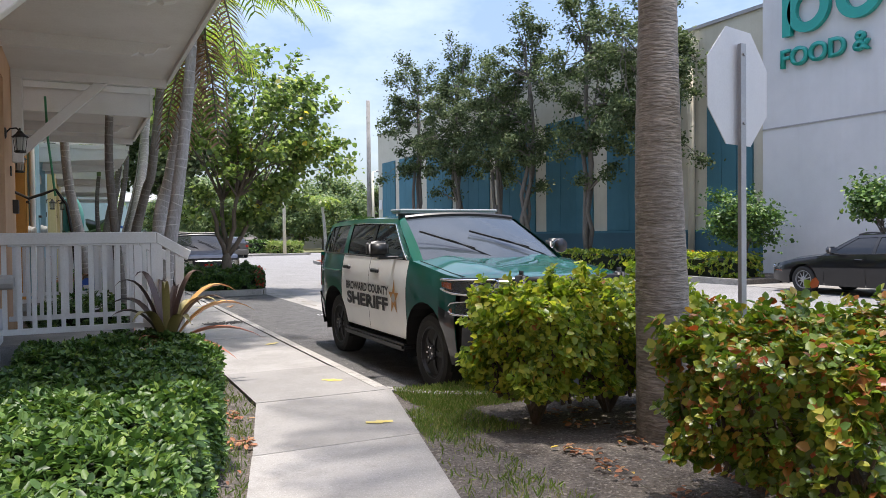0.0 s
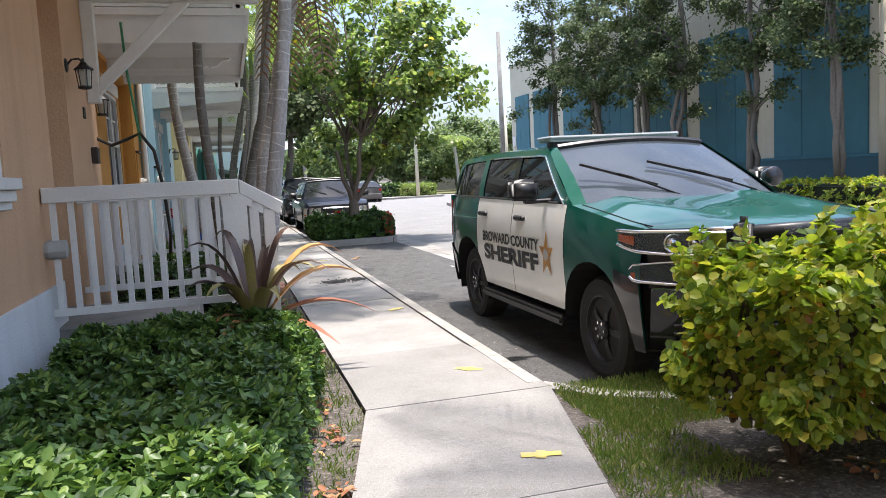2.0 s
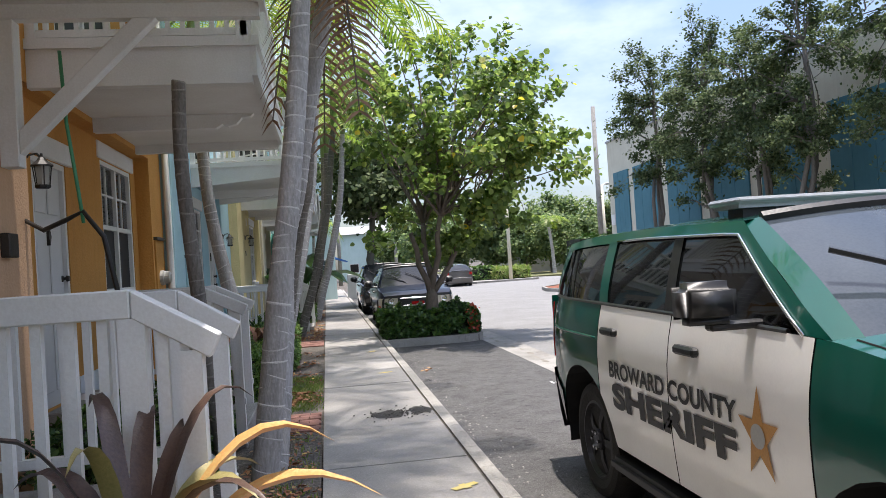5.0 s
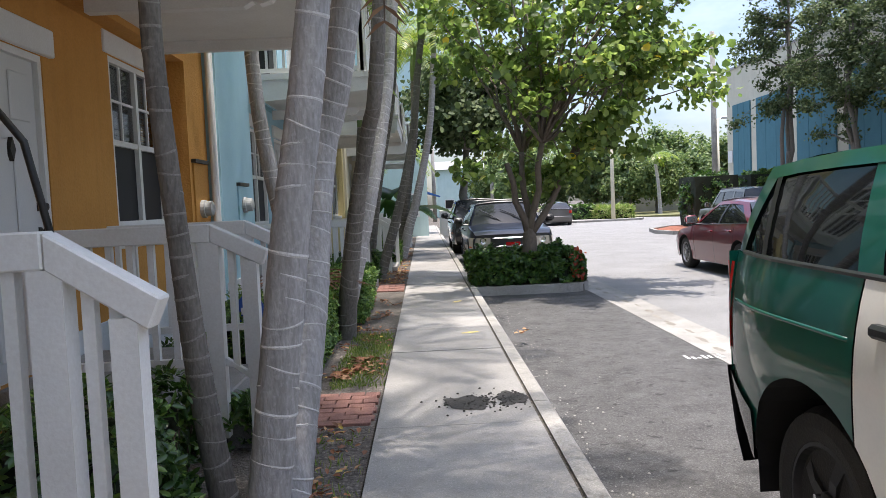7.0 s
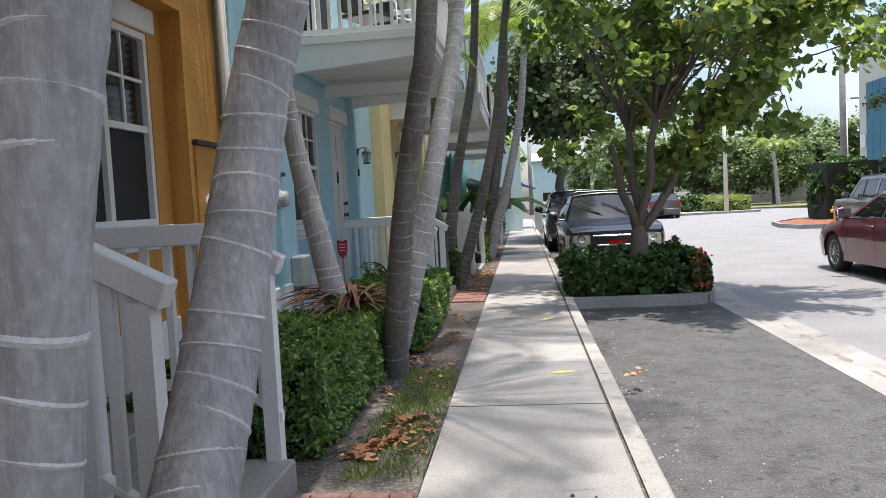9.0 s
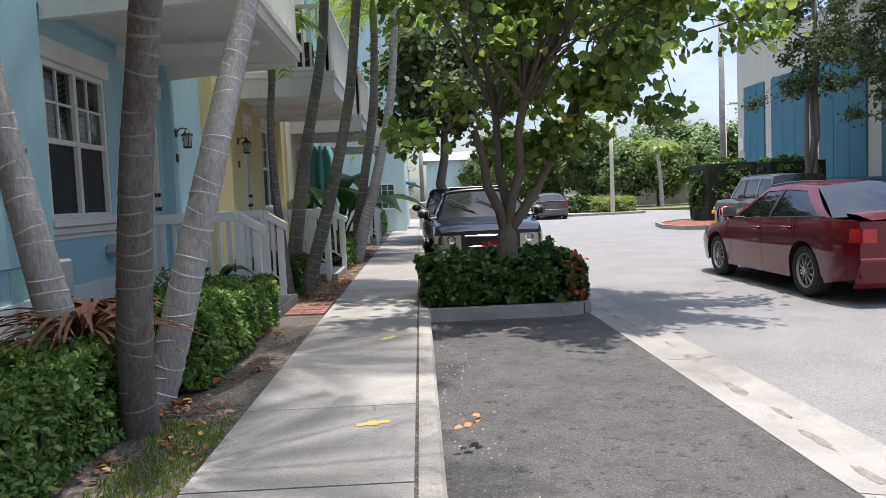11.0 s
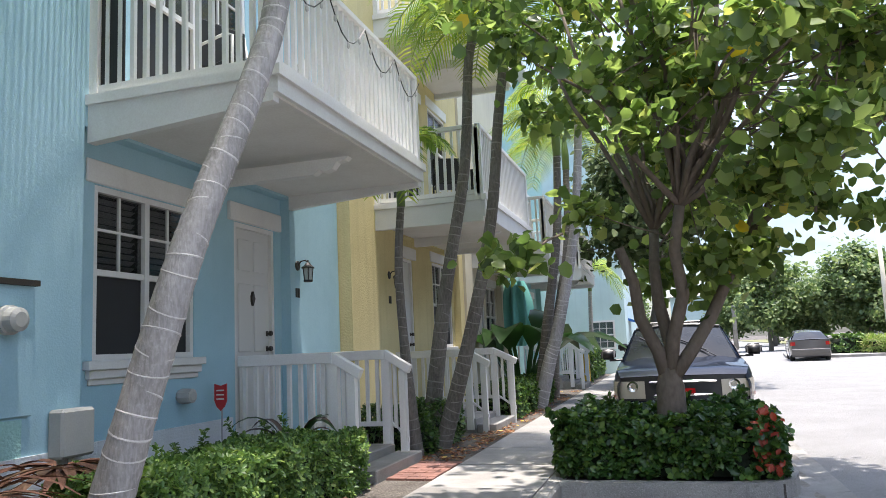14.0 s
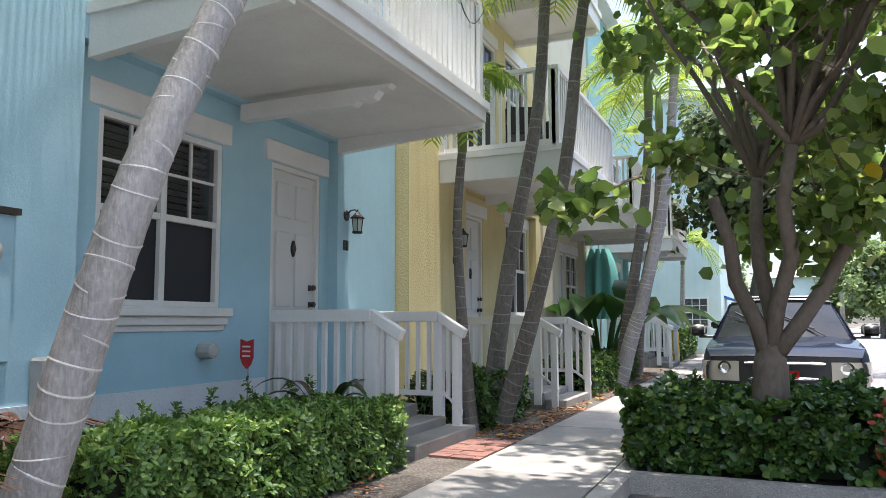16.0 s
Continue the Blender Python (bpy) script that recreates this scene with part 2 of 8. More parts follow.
stain(M["asphalt"], (0.045, 0.044, 0.042), 3.2, 0.54, 0.68, 0.75)
stain(M["asphalt"], (0.035, 0.034, 0.033), 11.0, 0.6, 0.68, 0.8, 3)
stain(M["asphalt"], (0.24, 0.235, 0.225), 1.1, 0.58, 0.75, 0.4)
stain(M["road"], (0.12, 0.118, 0.115), 0.9, 0.55, 0.75, 0.4)
stain(M["slab"], (0.13, 0.122, 0.11), 5.0, 0.6, 0.75, 0.35)
stain(M["kerb"], (0.1, 0.095, 0.085), 7.0, 0.55, 0.7, 0.6)
stain(M["concrete"], (0.09, 0.085, 0.075), 4.0, 0.55, 0.72, 0.55, 6, (1, 0.35, 1))

# ---- mesh helpers ----
ORIGIN = {}


def thing(name, at, label, category, group="", kind=""):
    ob = new(name)
    ob.location = at
    ob.empty_display_size = 0.2
    ORIGIN[ob] = Vector(at)
    return tagged(ob, label, category, group, kind)


def finish(bm, name, material, origin=(0, 0, 0), bevel=0.0, smooth=False):
    if bevel:
        bmesh.ops.bevel(bm, geom=bm.edges[:], offset=bevel, segments=1, affect="EDGES", clamp_overlap=True)
    bmesh.ops.recalc_face_normals(bm, faces=bm.faces[:])
    me = bpy.data.meshes.new(name)
    o = Vector(origin)
    if o.length:
        bmesh.ops.translate(bm, vec=-o, verts=bm.verts[:])
    bm.to_mesh(me)
    bm.free()
    me.materials.append(material)
    if smooth:
        me.polygons.foreach_set("use_smooth", [True] * len(me.polygons))
    return me


def part(name, bm, material, parent, label="", bevel=0.0, smooth=False):
    """Links a bmesh in world coordinates as one mesh under a thing or a part."""
    o = ORIGIN[parent]
    ob = new(name, finish(bm, name, material, o, bevel, smooth))
    ob.parent = parent
    ORIGIN[ob] = o
    return tagged(ob, label)


def whole(name, bm, material, label, category, group="", kind="", bevel=0.0, smooth=False, at=None):
    """A top-level thing of one mesh."""
    bm.verts.ensure_lookup_table()
    if at is None:
        xs = [v.co for v in bm.verts]
        at = Vector((sum(c.x for c in xs) / len(xs), sum(c.y for c in xs) / len(xs), min(c.z for c in xs)))
    ob = new(name, finish(bm, name, material, at, bevel, smooth))
    ob.location = at
    ORIGIN[ob] = Vector(at)
    return tagged(ob, label, category, group, kind)


def box(bm, x0, x1, y0, y1, z0, z1):
    v = [bm.verts.new((x, y, z)) for z in (z0, z1) for x, y in ((x0, y0), (x1, y0), (x1, y1), (x0, y1))]
    for f in ((3, 2, 1, 0), (4, 5, 6, 7), (0, 1, 5, 4), (1, 2, 6, 5), (2, 3, 7, 6), (3, 0, 4, 7)):
        bm.faces.new([v[i] for i in f])
    return bm


def boxes(*rows):
    bm = bmesh.new()
    for r in rows:
        box(bm, *r)
    return bm


def prism(bm, pts, axis, a, b):
    """Extrudes a flat outline from a to b along an axis; the outline's two numbers are the other two coordinates in order."""
    def put(p, d):
        return {"x": (d, p[0], p[1]), "y": (p[0], d, p[1]), "z": (p[0], p[1], d)}[axis]
    lo = [bm.verts.new(put(p, a)) for p in pts]
    hi = [bm.verts.new(put(p, b)) for p in pts]
    n = len(pts)
    bm.faces.new(lo)
    bm.faces.new(hi[::-1])
    for i in range(n):
        bm.faces.new((lo[i], hi[i], hi[(i + 1) % n], lo[(i + 1) % n]))
    return bm


def tube(bm, pts, radii, segs=8, cap=True):
    pts = [Vector(p) for p in pts]
    rings = []
    side = None
    for i, p in enumerate(pts):
        d = (pts[min(i + 1, len(pts) - 1)] - pts[max(i - 1, 0)]).normalized()
        if side is None:
            side = d.orthogonal().normalized()
        side = (side - d * side.dot(d)).normalized()
        up = d.cross(side)
        r = radii[i] if hasattr(radii, "__len__") else radii
        rings.append([bm.verts.new(p + r * (side * math.cos(a) + up * math.sin(a)))
                      for a in (2 * math.pi * k / segs for k in range(segs))])
    for r0, r1 in zip(rings, rings[1:]):
        for k in range(segs):
            bm.faces.new((r0[k], r0[(k + 1) % segs], r1[(k + 1) % segs], r1[k]))
    if cap:
        bm.faces.new(rings[0][::-1])
        bm.faces.new(rings[-1])
    return bm


def lathe(bm, centre, axis, profile, segs=20, cap=True):
    """A turned shape: rows of (distance along the axis, radius)."""
    c, ax = Vector(centre), Vector(axis).normalized()
    s = ax.orthogonal().normalized()
    u = ax.cross(s)
    rings = [[bm.verts.new(c + ax * d + r * (s * math.cos(2 * math.pi * k / segs) + u * math.sin(2 * math.pi * k / segs)))
              for k in range(segs)] for d, r in profile]
    for r0, r1 in zip(rings, rings[1:]):
        for k in range(segs):
            bm.faces.new((r0[k], r0[(k + 1) % segs], r1[(k + 1) % segs], r1[k]))
    if cap:
        bm.faces.new(rings[0][::-1])
        bm.faces.new(rings[-1])
    return bm


def wall_boxes(x0, x1, y0, y1, z0, z1, holes):
    """A wall slab along y with rectangular holes (y0, y1, z0, z1) that go through it."""
    bm = bmesh.new()
    ys = sorted({y0, y1, *(v for h in holes for v in h[:2])})
    zs = sorted({z0, z1, *(v for h in holes for v in h[2:4])})
    full = {}
    for i, (a, b) in enumerate(zip(ys, ys[1:])):
        for j, (c, d) in enumerate(zip(zs, zs[1:])):
            ym, zm = (a + b) / 2, (c + d) / 2
            full[i, j] = (a, b, c, d) if not any(h[0] < ym < h[1] and h[2] < zm < h[3] for h in holes) else None
    for (i, j), cell in full.items():
        if cell is None:
            continue
        a, b, c, d = cell
        quads = [[(x1, a, c), (x1, b, c), (x1, b, d), (x1, a, d)], [(x0, a, c), (x0, a, d), (x0, b, d), (x0, b, c)]]
        if not full.get((i - 1, j)):
            quads.append([(x0, a, c), (x1, a, c), (x1, a, d), (x0, a, d)])
        if not full.get((i + 1, j)):
            quads.append([(x0, b, c), (x0, b, d), (x1, b, d), (x1, b, c)])
        if not full.get((i, j - 1)):
            quads.append([(x0, a, c), (x0, b, c), (x1, b, c), (x1, a, c)])
        if not full.get((i, j + 1)):
            quads.append([(x0, a, d), (x1, a, d), (x1, b, d), (x0, b, d)])
        for q in quads:
            bm.faces.new([bm.verts.new(p) for p in q])
    bmesh.ops.remove_doubles(bm, verts=bm.verts[:], dist=1e-5)
    return bm


def mesh_quads(name, verts, quads, material):
    """A mesh from arrays of vertices and four-cornered faces."""
    me = bpy.data.meshes.new(name)
    me.vertices.add(len(verts))
    me.vertices.foreach_set("co", np.asarray(verts, dtype=np.float32).ravel())
    q = np.asarray(quads, dtype=np.int32)
    me.loops.add(q.size)
    me.loops.foreach_set("vertex_index", q.ravel())
    me.polygons.add(len(q))
    me.polygons.foreach_set("loop_start", np.arange(0, q.size, 4, dtype=np.int32))
    me.polygons.foreach_set("loop_total", np.full(len(q), 4, dtype=np.int32))
    me.update(calc_edges=True)
    me.validate()
    me.materials.append(material)
    return me


def unit(v):
    return v / np.maximum(np.linalg.norm(v, axis=-1, keepdims=True), 1e-9)


def leaf_arrays(rng, P, N, size, aspect=0.5, fold=0.25, droop=0.15, vary=0.35, along=None, spread=0.8):
    """Leaves at the points P whose faces look roughly along N: six vertices and two faces each, folded at the midrib."""
    n = len(P)
    nn = unit(N + spread * rng.normal(size=(n, 3)))
    d = rng.normal(size=(n, 3)) if along is None else along + 0.35 * rng.normal(size=(n, 3))
    d = unit(d - nn * np.sum(d * nn, axis=1, keepdims=True))
    s = np.cross(nn, d)
    L = size * (1 + vary * rng.uniform(-1, 1, size=(n, 1)))
    out = []
    for a, w, h in ((0, 0, 0), (0.3, -0.5, fold * 0.5), (0.75, -0.42, fold * 0.45 - droop * 0.5), (1, 0, -droop), (0.75, 0.42, fold * 0.45 - droop * 0.5), (0.3, 0.5, fold * 0.5)):
        out.append(P + L * (a * d + w * aspect * s + h * aspect * nn))
    V = np.stack(out, axis=1).reshape(-1, 3)
    i = np.arange(n)[:, None] * 6
    Q = np.concatenate([i + np.array([[0, 1, 2, 3]]), i + np.array([[0, 3, 4, 5]])])
    return V, Q


def link_mesh(name, me, parent, label=""):
    ob = new(name, me)
    ob.parent = parent
    ORIGIN[ob] = ORIGIN[parent]
    return tagged(ob, label)


def text_mesh(body, size, depth, bold=0.0, shear=0.0):
    """Letters from the built-in font as a bmesh in the x-y plane, from x = 0."""
    cu = bpy.data.curves.new("letters", "FONT")
    cu.body, cu.size, cu.extrude, cu.offset, cu.shear = body, size, depth, bold, shear
    ob = bpy.data.objects.new("letters", cu)
    me = ob.to_mesh()
    bm = bmesh.new()
    bm.from_mesh(me)
    ob.to_mesh_clear()
    bpy.data.objects.remove(ob)
    bpy.data.curves.remove(cu)
    return bm

# ---- ground, road, walkway ----
KERB_X, GUT0, GUT1, ROAD_Z = 2.99, 4.9, 5.4, -0.15


def ground_grid():
    bm = bmesh.new()
    box(bm, -400, 400, -400, 600, -1.2, -0.3)
    return bm


whole("ground", ground_grid(), M["soil"], "sandy bare ground that reaches the horizon", "ground", kind="structure")


def sheet(name, rows, material, label, z0, category="ground"):
    bm = bmesh.new()
    for outline, z1 in rows:
        prism(bm, outline, "z", z0, z1)
    return whole(name, bm, material, label, category, kind="structure")


sheet("road", [([(GUT1, -60), (17.05, -60), (17.05, 48), (60, 48), (60, 56), (24, 56), (17, 66), (17, 260), (5.4, 260), (GUT1, 60)], ROAD_Z)],
      M["road"], "pale worn grey asphalt street", -0.32, "road")
sheet("parking_lane", [([(KERB_X, 8.1), (3.3, 7.72), (3.72, 7.46), (4.5, 7.16), (GUT0, 7.05), (GUT0, 21.75), (KERB_X, 21.75)], ROAD_Z),
                       ([(KERB_X, 23.9), (GUT0, 23.9), (GUT0, 60), (KERB_X, 60)], ROAD_Z)],
      M["asphalt"], "dark patched asphalt parking lane along the kerb", -0.32, "road")
sheet("road_south", [([(5.0, -60), (GUT1, -60), (GUT1, 7.0), (5.0, 7.0)], ROAD_Z - 0.002)], M["road"], "pale worn asphalt at the street corner", -0.32, "road")
# concrete gutter, dished along its middle
gutter = thing("gutter", (5.15, 7.05, -0.3), "stained concrete gutter strip between parking lane and street", "gutter", kind="structure")
ys = [7.05 + i * 2.95 for i in range(18)]
for a, b in zip(ys, ys[1:]):
    gb = prism(bmesh.new(), [(GUT0, -0.3), (GUT1, -0.3), (GUT1, ROAD_Z + 0.004), (GUT1 - 0.12, ROAD_Z - 0.012), (GUT0 + 0.12, ROAD_Z - 0.012), (GUT0, ROAD_Z + 0.004)], "y", a + 0.006, b - 0.006)
    part("gutter_section", gb, M["concrete"], gutter)

# walkway of cast slabs, each an object of its own
walkway = thing("walkway", (2.3, 12, -0.3), "pale concrete walkway of cast slabs with dark joints", "pavement", kind="structure")


def slab(outline, parent, material, name="slab", z0=-0.2, z1=0.0, gap=0.006):
    cx = sum(p[0] for p in outline) / len(outline)
    cy = sum(p[1] for p in outline) / len(outline)
    o = [(cx + (x - cx) * (1 - gap / max(0.05, abs(x - cx) + abs(y - cy))), cy + (y - cy) * (1 - gap / max(0.05, abs(x - cx) + abs(y - cy)))) for x, y in outline]
    bm = prism(bmesh.new(), o, "z", z0, z1 - 0.008)
    top = max(bm.faces, key=lambda f: f.calc_center_median().z)
    r = bmesh.ops.inset_region(bm, faces=[top], thickness=0.008, depth=0.0)
    bmesh.ops.translate(bm, vec=(0, 0, 0.008), verts=top.verts[:])
    return part(name, bm, material, parent)


def left_edge(y):
    return 1.77 if y > 7.95 else 1.79 - (7.95 - y) * 0.248


def right_edge(y):
    return 2.85 if y > 8.05 else 3.0 - (8.05 - y) * 0.262


joints = [-6.6, -5.1, -3.6, -2.1, -0.6, 0.85, 2.25, 3.65, 5.05, 6.48, 7.98, 9.42, 10.78, 12.1, 13.42, 14.7, 15.95, 17.28, 18.48, 19.7, 21.0, 22.3, 23.6, 24.9, 26.2, 27.5, 28.8, 30.1, 31.4, 32.7, 34, 35.5, 37, 39, 41, 43, 46, 49, 53, 57, 61]
for a, b in zip(joints, joints[1:]):
    slab([(left_edge(a + 0.01), a), (right_edge(a + 0.01), a), (right_edge(b - 0.01), b), (left_edge(b - 0.01), b)], walkway, M["slab"], z1=random.uniform(-0.003, 0.003))
part("joint_bed", boxes((1.8, 2.98, 8.2, 62, -0.31, -0.012)), M["soil"], walkway)

# kerb stones along the parking lane
kerb = thing("kerb", (2.93, 15, -0.3), "worn concrete kerb with open joints", "kerb", kind="structure")
y = 8.1
while y < 60:
    b = min(y + 2.9, 60)
    bm = prism(bmesh.new(), [(2.862, -0.3), (3.0, -0.3), (2.995, -0.02), (2.975, 0.002), (2.868, 0.006)], "y", y + 0.004, b - 0.004)
    part("kerb_stone", bm, M["kerb"], kerb)
    y = b
corner = [(2.99, 8.1), (3.3, 7.72), (3.72, 7.46), (4.5, 7.16), (4.95, 7.02), (5.0, 6.3), (5.0, 2.0), (5.0, -6)]
for (x0, y0), (x1, y1) in zip(corner, corner[1:]):
    d = Vector((x1 - x0, y1 - y0)).normalized()
    n = Vector((-d.y, d.x)) * -0.13
    part("kerb_stone", prism(bmesh.new(), [(x0, y0), (x1, y1), (x1 + n.x, y1 + n.y), (x0 + n.x, y0 + n.y)], "z", -0.3, 0.0), M["kerb"], kerb)

# planting beds
def bumpy_bed(name, outline, z, material, label, step=0.14, seed=1, amp=0.03):
    """A filled outline of small cells whose heights wander a little."""
    xs = [p[0] for p in outline]
    ysl = [p[1] for p in outline]
    bm = bmesh.new()
    grid = {}

    def inside(x, y):
        hit = False
        for (xa, ya), (xb, yb) in zip(outline, outline[1:] + outline[:1]):
            if (ya > y) != (yb > y) and x < (xb - xa) * (y - ya) / (yb - ya) + xa:
                hit = not hit
        return hit
    nx, ny = int((max(xs) - min(xs)) / step) + 2, int((max(ysl) - min(ysl)) / step) + 2
    for i in range(nx):
        for j in range(ny):
            x, yy = min(xs) + i * step, min(ysl) + j * step
            if inside(x, yy):
                h = z + amp * (noise.noise((x * 1.3, yy * 1.3, seed)) + 0.5 * noise.noise((x * 5, yy * 5, seed)))
                grid[i, j] = bm.verts.new((x, yy, h))
    for (i, j), v in list(grid.items()):
        q = [grid.get(k) for k in ((i, j), (i + 1, j), (i + 1, j + 1), (i, j + 1))]
        if all(q):
            bm.faces.new(q)
    return whole(name, bm, material, label, "flower bed", kind="structure", smooth=True)


bumpy_bed("bed_house_side", [(-0.9, -6), (0.6, -6), (0.9, 3), (1.45, 5.6), (1.92, 7.6), (1.9, 7.9), (1.84, 60), (-0.9, 60)], -0.022, M["soil"], "bare sandy planting bed in front of the houses", amp=0.013)
bumpy_bed("bed_corner", [(0.0 + 0.6, -6), (5.0, -6), (5.0, 6.95), (4.5, 7.1), (3.7, 7.4), (3.3, 7.7), (3.03, 8.0), (2.75, 7.8), (1.95, 5.2), (1.2, 2.0)], -0.022, M["soil"], "bare sandy planting bed at the street corner", seed=4, amp=0.013)

# small flat marks
def blot(name, cx, cy, z, rx, ry, material, label, seed, n=44, rough=0.3, jag=0.06):
    rng = random.Random(seed)
    bm = bmesh.new()
    pts = []
    for k in range(n):
        a = 2 * math.pi * k / n
        r = 1 + rough * noise.noise((math.cos(a) * 1.6, math.sin(a) * 1.6, seed)) + rng.uniform(-jag, jag)
        pts.append((cx + rx * r * math.cos(a), cy + ry * r * math.sin(a)))
    bm.faces.new([bm.verts.new((x, yy, z)) for x, yy in pts])
    bmesh.ops.triangulate(bm, faces=bm.faces[:])
    return whole(name, bm, material, label, "ground mark", kind="structure")


blot("tar_patch", 2.4, 13.96, 0.0055, 0.17, 0.17, M["patch"], "rough dark repair patch in the walkway", 3, 70, 0.5, 0.07)
blot("tar_patch", 2.72, 14.0, 0.0055, 0.1, 0.2, M["patch"], "rough dark repair patch in the walkway", 9, 70, 0.4, 0.07)
crumb = bmesh.new()
rc = random.Random(7)
for k in range(170):
    x, yy, r = rc.gauss(2.55, 0.16), rc.gauss(13.98, 0.14), rc.uniform(0.004, 0.013)
    if x < 2.83:
        lathe(crumb, (x, yy, 0.0035), (0, 0, 1), [(0, r), (r * 0.7, r * 0.6)], 5)
tagged(whole("tar_crumbs", crumb, M["patch"], "dark tar crumbs round the repair patch", "ground mark"), kind="stuff")
chips = bmesh.new()
for k in range(260):
    x, yy, r = 3.03 + abs(rc.gauss(0, 0.22)), rc.uniform(9.5, 21.0), rc.uniform(0.004, 0.011)
    lathe(chips, (min(x, 4.6), yy, ROAD_Z), (0, 0, 1), [(0, r), (r * 0.6, r * 0.6)], 5)
tagged(whole("gravel_chips", chips, M["kerb"], "pale gravel chips and grit along the kerb", "gravel"), kind="stuff")
for i, (x, yy) in enumerate([(2.69, 11.33), (2.63, 8.62), (2.6, 16.89), (2.58, 19.6), (2.45, 6.9)]):
    bm = bmesh.new()
    a = (0.5, -0.7, 0.2, 0.9, -0.3)[i]
    for s in (0, 1):
        c, sn = math.cos(a + s * 1.4), math.sin(a + s * 1.4)
        l, w = (0.2, 0.035) if s == 0 else (0.1, 0.03)
        bm.faces.new([bm.verts.new((x + c * u - sn * v, yy + sn * u + c * v, 0.0055 + s * 0.0006)) for u, v in ((-l / 2, -w), (l / 2, -w * 0.6), (l / 2, w), (-l / 2, w * 0.8))])
    whole("paint_mark", bm, M["yellowpaint"], "faded yellow utility paint mark on the walkway", "paint mark", "utility marks", kind="structure")
for k in range(7):
    bm = bmesh.new()
    x, yy = 4.62 + 0.055 * k, 15.7 - 0.02 * (k % 2)
    box(bm, x, x + 0.03, yy, yy + 0.16 - 0.05 * (k % 3), ROAD_Z - 0.001, ROAD_Z + 0.003)
    whole("paint_mark", bm, M["whitemark"], "white painted marking stroke on the parking lane", "paint mark", "lane marks", kind="structure")

# oil spots and dirt in the parking lane and gutter
OIL = mat("oil_stain", (0.055, 0.053, 0.05), (0.1, 0.097, 0.092), 0.7, scale=40, bump=0.5, bscale=130)
DIRT = mat("gutter_dirt", (0.16, 0.145, 0.12), (0.27, 0.25, 0.215), 0.95, scale=40, bump=0.4)
ro = random.Random(12)
for k in range(46):
    x = ro.uniform(3.3, 4.75) if k < 14 else ro.gauss(4.25, 0.28)
    yy = ro.uniform(9, 21) if k < 14 else ro.gauss(15.6, 0.9)
    r = ro.uniform(0.015, 0.05)
    blot("oil_spot", min(max(x, 3.1), 4.8), yy, ROAD_Z + 0.002, r * 1.2, r * ro.uniform(0.7, 1.6), OIL, "dark oil spot on the parking lane", k, 14, 0.5)
for k in range(34):
    yy = 9.0 + k * 0.55 + ro.uniform(-0.03, 0.03)
    blot("gutter_stain", 5.15 + ro.gauss(0, 0.04), yy, ROAD_Z - 0.0105, ro.uniform(0.02, 0.05), ro.uniform(0.12, 0.2), DIRT, "dark dirt in the gutter's dip", 50 + k, 40, 0.5, 0.06)

# ---- town houses ----
GLASS = glass_mat("window_glass", (0.02, 0.022, 0.025), 0.03, 0.35)
SCREEN = mat("insect_screen", (0.011, 0.0115, 0.013), (0.015, 0.015, 0.017), 0.6, bump=0.0)


